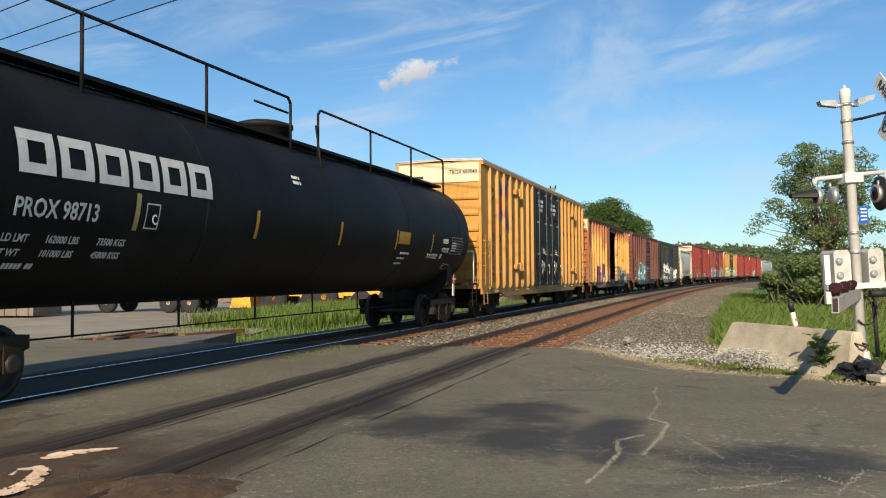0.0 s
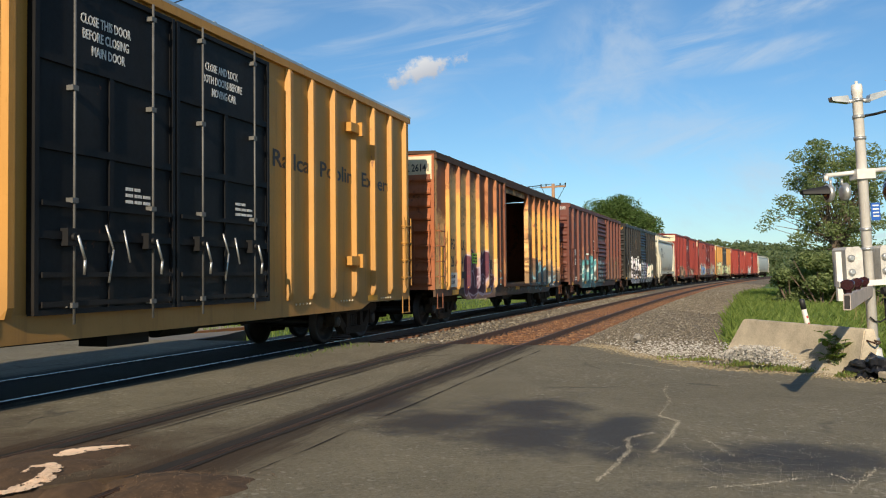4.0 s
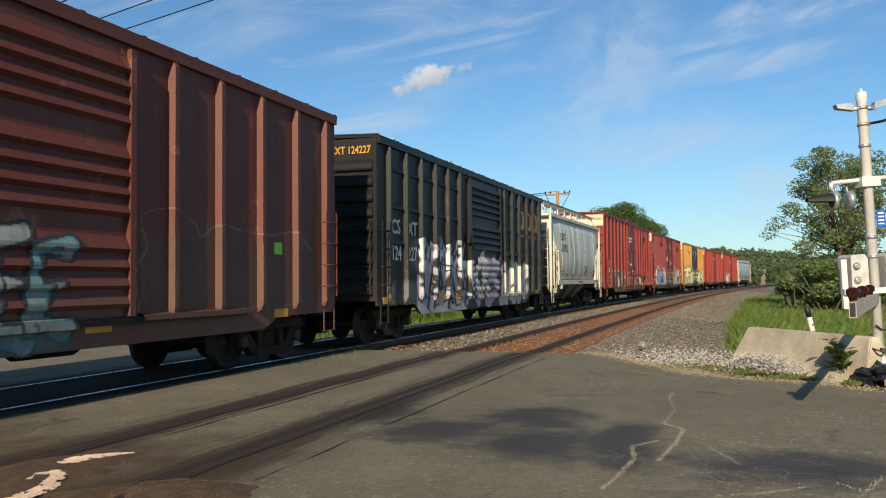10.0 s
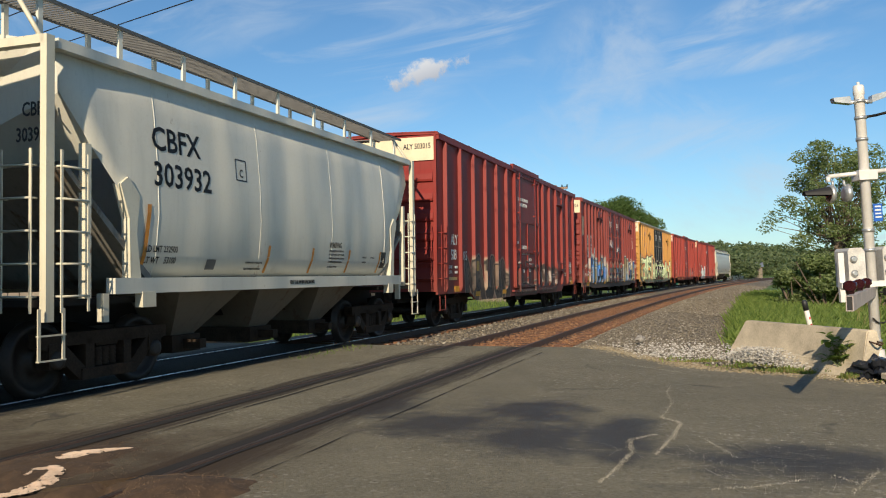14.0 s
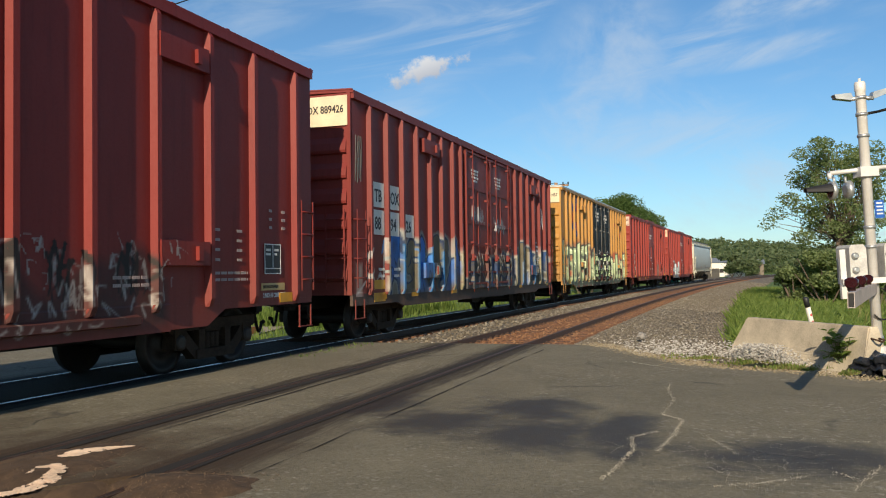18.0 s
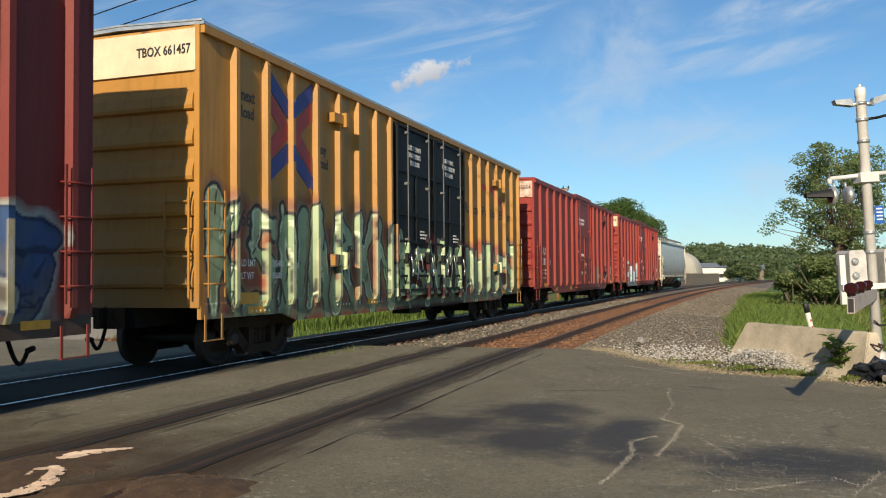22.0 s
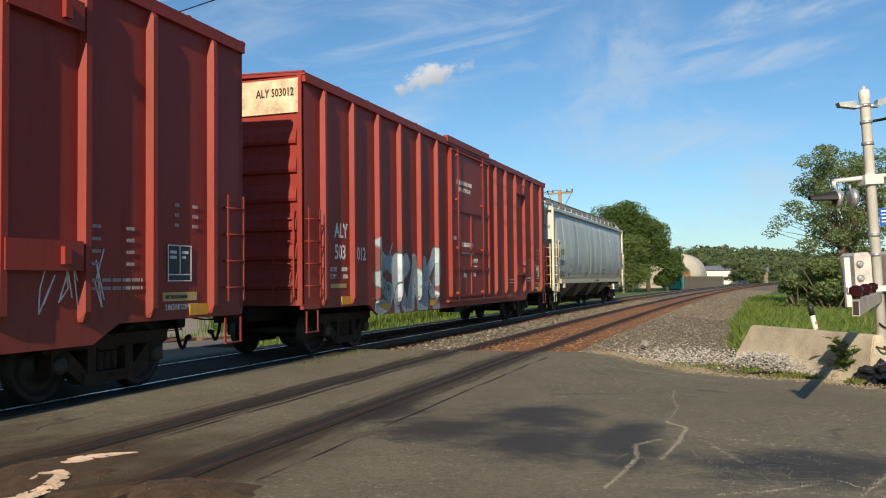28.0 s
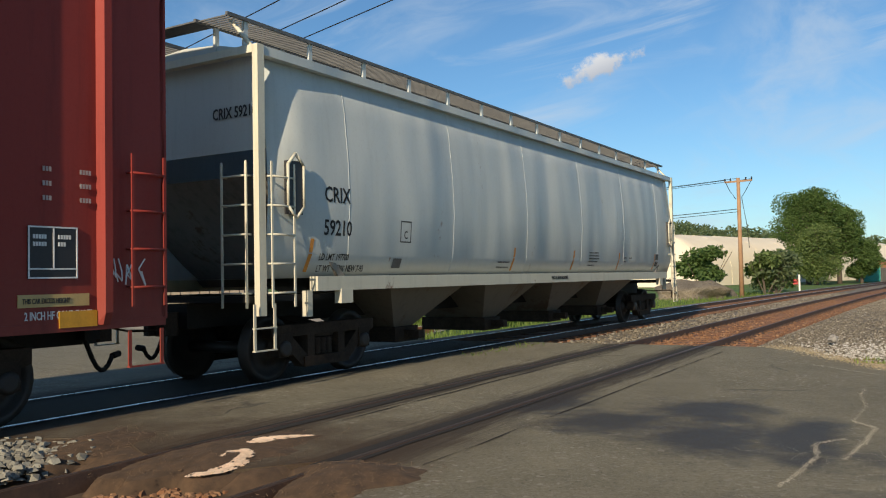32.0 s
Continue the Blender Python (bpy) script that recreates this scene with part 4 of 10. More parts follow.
    def row(self, forms, x0, x1, z0, z1, fills, ink, seed=1, wave=0.12, **more):
        """Letters side by side, overlapping a little."""
        rnd = random.Random(seed)
        w = (x1 - x0) / len(forms)
        for i, f in enumerate(forms):
            b, t = z0 + rnd.uniform(-0.4, 0.6) * wave, z1 + rnd.uniform(-1, 1) * wave
            self.letter(f, x0 + i * w + 0.08 * w, b, w * 0.86, t - b, fills[i % len(fills)], ink, seed=seed * 31 + i, **more)

    def posted(self, posts, x0, x1, z0, z1, tints, seed):
        """Overspray with sun highlights painted in on the posts' outer faces, a tint each."""
        rnd = random.Random(seed)
        for p in posts:
            if x0 < p < x1:
                top = z1 + rnd.uniform(-0.15, 0.2)
                d = np.minimum(np.minimum(0.050 - np.abs(self.X - p), top + 0.08 * ripple(self.X, self.Z, p, 0.3) - self.Z), self.Z - z0)
                self.lay(np.clip(d / 0.012, 0, 1) * 0.9, rnd.choice(tints))
                mid = rnd.uniform(z0 + 0.3, z1 - 0.2)
                self.lay(np.clip(np.minimum(0.050 - np.abs(self.X - p), 0.22 - np.abs(self.Z - mid)) / 0.03, 0, 1) * 0.8, rnd.choice(tints))

    def done(self, mats, label):
        """Casts the net onto the side of the car and makes the layer."""
        verts, polys = [], []
        skip = ("lettering", "reflector", "stencil", "door_notice", "notice_plate", "notice_band", "notice_lines", "white_line", "placard", "patch", "number_panel", "company_mark", "mark_underline", "ladder", "sill_step", "coupler", "cut_lever", "brake_hose", "rivet", "chain", "lock_bar", "door_handle", "gear_box", "underframe")
        for o in self.car.children_recursive:
            if o.name.split(".")[0] in skip:
                continue
            m, up = o.matrix_basis.copy(), o.parent
            while up is not self.car:
                m, up = up.matrix_basis @ m, up.parent
            pts = [m @ v.co for v in o.data.vertices]
            if min(p.y for p in pts) > -1.3 or min(p.x for p in pts) > self.xs[-1] + 0.2 or max(p.x for p in pts) < self.xs[0] - 0.2:
                continue
            base = len(verts)
            verts += pts
            polys += [[base + i for i in f.vertices] for f in o.data.polygons]
        tree_ = BVHTree.FromPolygons(verts, polys)
        Y = np.full(self.X.shape, np.nan)
        want = self.amt > 0.02
        for i, j in zip(*np.nonzero(want)):
            hit = tree_.ray_cast(Vector((self.X[i, j], -3.0, self.Z[i, j])), Vector((0, 1, 0)), 1.75)[0]
            if hit is not None:
                Y[i, j] = hit.y
        inf = np.where(np.isnan(Y), 9.0, Y)
        up = inf.copy()
        up[:, 1:] = np.minimum(up[:, 1:], inf[:, :-1])
        up[:, :-1] = np.minimum(up[:, :-1], inf[:, 1:])
        wide = up.copy()
        wide[1:] = np.minimum(wide[1:], up[:-1])
        wide[:-1] = np.minimum(wide[:-1], up[1:])
        inside = (self.X > self.door[0] - 0.15) & (self.X < self.door[1] + 0.15)
        Y = np.where(inside, wide, up) - 0.005
        ok = (want & (Y < -1.3))
        cell = ok[:-1, :-1] & ok[1:, :-1] & ok[:-1, 1:] & ok[1:, 1:]
        ids = np.full(self.X.shape, -1)
        used = np.zeros(self.X.shape, bool)
        for a, b in ((slice(0, -1), slice(0, -1)), (slice(1, None), slice(0, -1)), (slice(0, -1), slice(1, None)), (slice(1, None), slice(1, None))):
            used[a, b] |= cell
        ids[used] = np.arange(used.sum())
        co = np.stack((self.X[used], Y[used], self.Z[used]), 1)
        ci, cj = np.nonzero(cell)
        faces = np.stack((ids[ci, cj], ids[ci + 1, cj], ids[ci + 1, cj + 1], ids[ci, cj + 1]), 1)
        me = bpy.data.meshes.new("sprayed_lettering")
        me.from_pydata(co.tolist(), [], faces.tolist())
        for m in mats:
            me.materials.append(m)
        if len(mats) > 1:
            mid = (self.xs[ci] + self.xs[ci + 1]) / 2
            me.polygons.foreach_set("material_index", ((mid > self.door[0]) & (mid < self.door[1])).astype(np.int32))
        c = me.attributes.new("spray", "FLOAT_COLOR", "POINT")
        c.data.foreach_set("color", np.concatenate((self.col[used], np.ones((used.sum(), 1))), 1).astype(np.float32).ravel())
        c = me.attributes.new("spray_amount", "FLOAT", "POINT")
        c.data.foreach_set("value", self.amt[used].astype(np.float32))
        me.update()
        ob = part("sprayed_lettering", me, None, self.car, label)
        ob["kind"] = "stuff"
        return ob


# ---- the train, front to back ----
def tank_car():
    s_ref = (26.35 + 45.0) / 2
    a, b = s_ref - 30.25, s_ref - 10.4
    mid, half = (a + b) / 2, (b - a) / 2
    off = s_ref - mid - 0.4
    mid = 15.72
    car = thing("tank_car", "long black steel tank car with white lettering and top handrails", "tank car", G)
    TRAIN.append((car, mid, half - 1.75))
    skin = car_paint("black_tank_paint", (0.0055, 0.0055, 0.006), car, 0.55, 0.2, 0.1, (0.02, 0.012, 0.009), 0.12, spec=0.16, fade=0.3)
    r, zc = 1.56, 2.60
    bm = bmesh.new()
    prof = [(r * math.sin(i * math.pi / 2 / 8), -half - 0.0 + 0.75 * (1 - math.cos(i * math.pi / 2 / 8))) for i in range(1, 9)]
    prof += [(r, x) for x in spread(-half + 0.8, half - 0.8, 12)]
    prof += [(q, -x) for q, x in prof[:8][::-1]]
    lathe(bm, prof, at=(0, 0, zc), axis="x", sides=48)
    shell = part("tank_shell", bm, skin, car)
    for x in spread(-half + 1.6, half - 1.6, 5):
        bm = bmesh.new()
        lathe(bm, [(r + 0.001, x - 0.03), (r + 0.006, x - 0.012), (r + 0.006, x + 0.012), (r + 0.001, x + 0.03)], at=(0, 0, zc), axis="x", sides=48)
        part("weld_seam", bm, skin, shell)
    # stub sills, bolsters and walkways
    for s in (-1, 1):
        bm = bmesh.new()
        box(bm, s * half - 0.2 * (s > 0) - 2.8 * (s > 0), s * half + 3.0 * (s < 0) + 0.25 * s, -0.3, 0.3, 0.75, 1.4)
        prism(bm, [(-1.25, 1.15), (-0.5, 0.86), (0.5, 0.86), (1.25, 1.15), (1.3, 2.0), (0.8, 1.5), (-0.8, 1.5), (-1.3, 2.0)], "x", s * (half - 1.75) - 0.2, s * (half - 1.75) + 0.2)
        box(bm, s * half - 0.4, s * half + 0.35 * s + 0.2, -1.45, 1.45, 1.14, 1.2)
        part("end_sill", bm, M["iron"], car)
        truck(car, s * (half - 1.75))
    couplers(car, half + 0.25)
    bm = bmesh.new()
    pipe(bm, [(-half + 3.2, -0.5, 0.66), (half - 3.2, -0.5, 0.66)], 0.014)
    part("brake_rod", bm, M["iron"], car)
    for x in spread(-half + 4.2, half - 4.2, 6):
        part("rod_hanger", solid("rod_hanger", M["iron"], (x - 0.02, x + 0.02, -0.51, -0.49, 0.64, 1.15)), None, car)
    # top walkway with handrails, broken at the manway
    part("walkway", solid("walkway", M["iron"], (-half + 1.2, half - 1.2, -0.85, -0.55, zc + r - 0.1, zc + r - 0.04)), None, car)
    zt = 4.86
    for a0, b0 in ((-half + 1.1, -0.6), (0.55, half - 1.3)):
        bm = bmesh.new()
        pipe(bm, [(a0, -0.95, zc + r - 0.35), (a0, -0.95, zt - 0.1), (a0 + 0.1, -0.95, zt), (b0 - 0.1, -0.95, zt), (b0, -0.95, zt - 0.1), (b0, -0.95, zc + r - 0.35)], 0.028, 8)
        k = max(2, int((b0 - a0) / 2.1))
        for x in spread(a0, b0, k + 1)[1:-1]:
            pipe(bm, [(x, -0.95, zc + r - 0.35), (x, -0.95, zt)], 0.026, 8)
        part("handrail", bm, M["iron"], car)
    bm = bmesh.new()
    lathe(bm, [(0.55, zc + r - 0.15), (0.55, zc + r + 0.25), (0.6, zc + r + 0.26), (0.6, zc + r + 0.34), (0.4, zc + r + 0.4)], sides=24)
    part("manway", bm, M["iron"], car, "round bolted manway")
    bm = bmesh.new()
    pipe(bm, [(-1.9, -0.95, zt - 0.3), (-0.7, -0.95, zt - 0.3)], 0.022)
    part("mid_rail", bm, M["iron"], car)
    bm = bmesh.new()
    pipe(bm, [(0.45, -0.95, zt - 0.35), (0.2, -1.2, zc + 1.0), (0.2, -1.35, zc + 0.6)], 0.022)
    part("ladder_rail", bm, M["iron"], car)
    # side markings sit on the curve of the shell
    def on_shell(z):
        return -math.sqrt(max(0.0, (r + 0.006) ** 2 - (z - zc) ** 2))

    def curved(name, mat, pieces, label="", parent=car, lift=0.008):
        """Flat marks (x0, x1, z0, z1) laid on the round of the shell."""
        bm = bmesh.new()
        for k, (x0, x1, z0, z1) in enumerate(pieces):
            n = max(1, int((z1 - z0) / 0.08))
            rr = r + lift + 0.001 * k
            rows = []
            for i in range(n + 1):
                z = z0 + (z1 - z0) * i / n
                y = -math.sqrt(rr * rr - (z - zc) ** 2)
                rows.append((bm.verts.new((x0, y, z)), bm.verts.new((x1, y, z))))
            for p, q in zip(rows, rows[1:]):
                bm.faces.new((p[0], p[1], q[1], q[0]))
        return part(name, bm, mat, parent, label)
    # the maker's mark is shown as a row of plain hollow blocks
    for i in range(6):
        x0, w, q = off - 27.61 + i * 0.613, 0.53, 0.14
        curved("maker_mark", M["letter"], [(x0, x0 + q, 2.59, 3.08), (x0 + w - q, x0 + w, 2.59, 3.08), (x0, x0 + w, 2.96, 3.08), (x0, x0 + w, 2.59, 2.71)], "big white block mark")
    z0, sz = 2.12, 0.22
    tilt = math.degrees(math.atan2(on_shell(z0) - on_shell(z0 + sz), sz))
    part("lettering", text_mesh("PROX 98713", sz, M["letter"], 0.80), None, car, at=pose(off - 27.63, on_shell(z0) - 0.010, z0, 90 + tilt, 0, 0))["kind"] = "stuff"

    def lines(x, z, rows):
        for dx, dz, ln, hg in rows:
            zz = z + dz
            tl = math.degrees(math.atan2(on_shell(zz) - on_shell(zz + hg), hg))
            ob = bars("stencil", M["letter"], car, 0, 0, [(0, 0, ln, hg)], y=0.0)
            ob.matrix_basis = pose(x + dx, on_shell(zz) - 0.012, zz, tl, 0, 0)
    for body, dx, z, size in (("LD LMT", 0.0, 1.84, 0.1), ("162000 LBS", 0.62, 1.84, 0.1), ("73500 KGS", 1.45, 1.84, 0.1), ("LT WT", 0.0, 1.68, 0.1), ("101000 LBS", 0.62, 1.68, 0.1), ("45800 KGS", 1.45, 1.68, 0.1)):
        tl = math.degrees(math.atan2(on_shell(z) - on_shell(z + size), size))
        part("lettering", text_mesh(body, size, M["letter"], 0.8), None, car, at=pose(off - 27.68 + dx, on_shell(z) - 0.008, z, 90 + tl, 0, 0))["kind"] = "stuff"
    lines(off - 27.68, 1.54, [(0.2, 0, 0.45, 0.08)])
    lines(off - 16.2, 1.72, [(0, 0, 0.45, 0.05), (0, 0.12, 0.5, 0.05), (0.1, 0.24, 0.6, 0.05)])
    lines(off - 21.4, 3.1, [(0, 0, 0.32, 0.06), (0, 0.1, 0.32, 0.06)])
    for body, x, z, size, wide in (("LIQUEFIED", -13.09, 2.32, 0.13, 0.52), ("PETROLEUM", -13.09, 2.08, 0.13, 0.56), ("GAS", -13.15, 1.90, 0.13, 0.55), ("NON ODORIZED", -14.16, 1.90, 0.13, 0.60)):
        tl = math.degrees(math.atan2(on_shell(z) - on_shell(z + size), size))
        part("lettering", text_mesh(body, size, M["letter"], wide), None, car, at=pose(off + x, on_shell(z) - 0.008, z, 90 + tl, 0, 0))["kind"] = "stuff"
    thin = 0.008
    table = curved("data_table", M["letter"], [(off - 12.36, off - 11.32, z, z + thin) for z in (2.05, 2.12, 2.19, 2.26, 2.33, 2.42, 2.51)] + [(x, x + thin, 2.05, 2.51) for x in (off - 12.36, off - 11.85, off - 11.66, off - 11.5, off - 11.328)], "white outlined data table")
    table["kind"] = "stuff"
    lines(off - 12.3, 2.13, [(0, dz, 0.36, 0.03) for dz in (0, 0.07, 0.14, 0.21)])
    lines(off - 12.6, 1.66, [(0, 0.1, 0.12, 0.025), (0, 0.05, 0.12, 0.025), (0, 0, 0.12, 0.025)])
    for q in ((-12.4, -11.98, 1.62, 1.63), (-12.4, -11.98, 1.75, 1.76), (-12.4, -12.39, 1.63, 1.75), (-11.99, -11.98, 1.63, 1.75)):
        curved("white_line", M["letter"], [(off + q[0], off + q[1], q[2], q[3])])
    # diamond hazard placard on its holder
    for k, (rr, mat) in enumerate(((0.17, M["red_sign"]), (0.15, M["letter"]), (0.135, M["red_sign"]))):
        bm = bmesh.new()
        prism(bm, [(-rr, 0), (0, -rr), (rr, 0), (0, rr)], "y", -0.004, 0.004)
        part("hazard_placard", bm, mat, car, "red and white diamond placard", at=pose(off - 11.62, -1.37 - 0.006 * k, 1.33))
    part("placard_bar", solid("placard_bar", M["letter"], (off - 11.71, off - 11.53, -1.392, -1.384, 1.31, 1.36)), None, car)
    part("placard_holder", solid("placard_holder", M["white"], (off - 11.69, off - 11.57, -1.362, -1.33, 0.85, 1.2)), None, car)
    x0 = off - 25.48
    curved("grade_mark", M["letter"], [(x0, x0 + 0.28, 2.08, 2.1), (x0, x0 + 0.28, 2.4, 2.42), (x0, x0 + 0.02, 2.08, 2.42), (x0 + 0.26, x0 + 0.28, 2.08, 2.42)])
    writing("C", x0 + 0.08, 2.14, 0.14, M["letter"], car, y=on_shell(2.3) - 0.03)
    curved("stripe", M["tan_band"], [(off - 25.69, off - 25.60, 2.05, 2.53)], "orange stripe")
    for x in (-22.74, -19.57, -16.54, -14.0):
        curved("stripe", M["amber"], [(off + x, off + x + 0.09, 2.06, 2.52)], "yellow stripe")
    curved("placard", M["amber"], [(off - 16.38, off - 15.64, 2.2, 2.49)], "amber placard")
    for s in (-1, 1):
        part("ladder", ladder_mesh(M["iron"], 0.42, 3, 0.5, 1.3), None, car, at=pose(s * (half + 0.1) - 0.2, -1.48, 0))
        bm = bmesh.new()
        pipe(bm, [(s * (half + 0.3), -1.4, 1.2), (s * (half + 0.3), -1.4, 2.2), (s * (half + 0.3), -0.6, 2.2)], 0.02)
        part("grab_rail", bm, M["white"], car)
    return car


def rusty_car():
    def mat(car):
        return car_paint("rusting_cream_paint", (0.92, 0.52, 0.20), car, 0.6, 0.06, 0.22, (0.23, 0.066, 0.022), 0.15, fade=0.2, flakes=0.85, patch=((-7.9, -7.05, 2.9, 6.0, (0.24, 0.08, 0.03)), (-4.2, -1.3, 2.9, 6.0, (0.25, 0.085, 0.032)), (1.7, 8.0, 3.55, 6.0, (0.40, 0.15, 0.05)), (1.7, 8.0, 2.75, 2.87, (0.16, 0.06, 0.028)), (-7.0, -4.2, 3.25, 3.3, (0.20, 0.07, 0.03)), (2.2, 3.9, 1.6, 2.9, (0.26, 0.10, 0.04)), (1.7, 8.0, 0.7, 1.55, (0.30, 0.19, 0.10)), (3.9, 6.4, 2.35, 2.62, (0.13, 0.055, 0.03)), (-2.3, -1.3, 0.7, 2.0, (0.16, 0.12, 0.085)), (-7.9, 8.0, 2.02, 2.08, (0.24, 0.13, 0.07)), (-7.9, 8.0, 4.15, 6.0, (0.11, 0.04, 0.02)), (-7.9, 8.0, 0.0, 0.85, (0.15, 0.08, 0.05))))

    def ends(car):
        return car_paint("rusty_end_paint", (0.34, 0.105, 0.038), car, 0.6, 0.4, 0.4, (0.12, 0.04, 0.02), 0.3)
    def ribs(car):
        return car_paint("rusting_yellow_rib_paint", (0.66, 0.33, 0.07), car, 0.6, 0.35, 0.3, (0.26, 0.09, 0.03), 0.3, patch=((-7.9, 8.0, 3.75, 6.0, (0.40, 0.15, 0.055)), (-3.8, -1.3, 3.2, 6.0, (0.40, 0.15, 0.055))))
    posts = [-7.0, -6.1, -5.2, -4.25, -3.35, -2.4] + [2.85, 3.75, 4.65, 5.55, 6.45, 7.32]
    def low(car):
        return car_paint("rusty_sill_paint", (0.070, 0.034, 0.020), car, 0.7, 0.4, 0.4, (0.16, 0.06, 0.025), 0.35)
    car, m, half = boxcar("rust-streaked cream boxcar with one side door standing open", 47.82, 63.68, 4.62, mat, posts, (-1.3, 1.78), NINE, G, end_mat=ends, roof_mat=M["rail"], inset=1.7, top_band=M["cream"], open_door=True, sill=(0.82, 0.68, 2.1), chord_mat=M["rail"], post_mat=ribs, sill_mat=low)
    brown = car_paint("rust_brown_paint", (0.17, 0.055, 0.025), car, 0.6, 0.4, 0.4, (0.3, 0.13, 0.05), 0.3)
    part("door_post", solid("door_post", brown, (-1.42, -1.28, -1.56, -1.4, 1.0, 4.4)), None, car)
    part("door_post", solid("door_post", m, (1.76, 1.9, -1.56, -1.4, 1.0, 4.4)), None, car)
    part("door", solid("door", brown, (-2.2, -1.45, -1.5, -1.462, 1.05, 4.35), (-1.9, -1.84, -1.54, -1.5, 1.05, 4.35)), None, car, "rusty slid-back door edge")
    part("door_track", solid("door_track", M["rail"], (-1.4, 5.0, -1.58, -1.46, 4.36, 4.46)), None, car)
    part("door_track", solid("door_track", M["rail"], (-1.4, 5.0, -1.56, -1.48, 0.96, 1.04)), None, car)
    part("inner_lining", solid("inner_lining", M["wood_dark"], (-half + 0.06, half - 0.06, 1.36, 1.41, 1.08, 4.4)), None, car)
    for b, x, z in (("FG", -6.66, 2.1), ("LK", -5.78, 2.1), ("26", -6.66, 1.62), ("141", -5.88, 1.62)):
        writing(b, x, z, 0.3, M["black"], car, wide=0.62)
    end_writing("FGLK 26141", 4.12, 0.2, M["black"], car, -half - 0.055, 0.75)
    part("placard", solid("placard", M["lime"], (-4.78, -4.32, -1.48, -1.462, 1.72, 2.02)), None, car, "lime green notice")
    for body, z in (("HOME SHOP", 1.94), ("FOR REPAIR", 1.85), ("DO NOT LOAD", 1.76)):
        spanning(body, -4.74, -4.36, z, 0.055, M["black"], car, y=-1.484)
    p = part("patch", solid("patch", M["white"], (-6.78, -6.12, -1.474, -1.462, 1.05, 1.45)), None, car, "white capacity panel")
    writing("LD LMT", -6.68, 1.3, 0.09, M["black"], car, y=-1.4775)
    writing("LT WT", -6.68, 1.14, 0.09, M["black"], car, y=-1.4775)
    part("patch", solid("patch", M["black"], (-5.95, -5.42, -1.474, -1.462, 1.28, 1.48), (-2.95, -2.72, -1.474, -1.462, 1.55, 1.85)), None, car)
    part("reflector", solid("reflector", M["amber"], (-7.45, -7.3, -1.478, -1.462, 1.02, 2.15)), None, car, "yellow stripe")
    for x in (-6.6, -3.4, 0.2, 5.0):
        part("reflector", solid("reflector", M["amber"], (x, x + 0.5, -1.482, -1.469, 0.84, 0.97)), None, car, "yellow sill reflector")
    bars("stencil", M["letter"], car, 5.75, 0.90, [(0, 0, 0.75, 0.06)])
    sp = Spray(car, -6.0, -1.35, 0.66, 2.6, posts)
    plum, pale = (0.085, 0.014, 0.040), (0.42, 0.36, 0.46)
    sp.mist(-5.4, -2.35, 0.8, 2.15, (0.22, 0.16, 0.20), 2, 0.35, 0.25, 0.45)
    bubbles = [[((-5.35, 1.0), (-5.35, 1.75), 0.22, 0.2)], [((-4.75, 1.12), (-4.80, 1.82), 0.46, 0.30), ((-4.55, 1.0), (-4.35, 1.3), 0.3, 0.3)], [((-3.95, 1.15), (-3.95, 1.8), 0.36, 0.32), ((-3.75, 1.05), (-3.5, 1.9), 0.3, 0.22)], [((-2.95, 1.1), (-3.1, 1.75), 0.30, 0.18), ((-2.85, 1.1), (-2.6, 1.25), 0.26, 0.12)]]
    for k, b in enumerate(bubbles):
        d = sp.reach(b) + 0.03 * ripple(sp.X, sp.Z, k + 2.0, 0.4)
        sp.lay((0.035 - d) / 0.02, pale)
        sp.lay(-d / 0.02, plum)
        sp.lay(np.clip(-d / 0.02, 0, 1) * np.clip(0.5 * ripple(sp.X, sp.Z * 2.5, k + 5.0, 0.4), 0, 0.6), (0.16, 0.014, 0.022))
    for c in ([(-5.0, 1.0), (-5.02, 1.35), (-4.8, 1.5), (-4.6, 1.35), (-4.55, 1.0)], [(-4.95, 1.6), (-4.8, 1.95), (-4.6, 1.7), (-4.65, 1.5)], [(-4.4, 1.0), (-4.35, 1.3), (-4.1, 1.45), (-3.95, 1.8), (-4.1, 2.05)], [(-3.45, 1.3), (-3.75, 1.4), (-3.85, 1.2), (-3.7, 1.1), (-3.6, 1.2), (-3.7, 1.27)],
              [(-4.0, 2.0), (-3.85, 1.7), (-3.75, 1.85)], [(-3.1, 1.9), (-3.0, 1.45), (-2.75, 1.35)], [(-2.75, 1.25), (-2.95, 1.2), (-2.95, 0.98), (-2.75, 1.02)], [(-5.1, 0.85), (-4.7, 0.76), (-4.2, 0.85), (-3.6, 0.78), (-2.9, 0.82), (-2.6, 1.1)]):
        sp.line(c, 0.014, pale, 0.02)
    sp.line([(-2.1, 1.5), (-1.95, 1.55), (-1.8, 1.3), (-2.05, 1.2), (-1.9, 1.05), (-1.6, 1.3)], 0.02, (0.12, 0.28, 0.32))
    sp.done([m], "plum sprayed letters with thin pale outlines")
    sp = Spray(car, 1.9, 7.4, 0.66, 2.4, posts)
    navy, aqua = (0.010, 0.018, 0.030), (0.13, 0.33, 0.42)
    sp.mist(2.0, 7.6, 0.7, 1.85, (0.035, 0.034, 0.038), 4, 0.3, 0.3, 0.85)
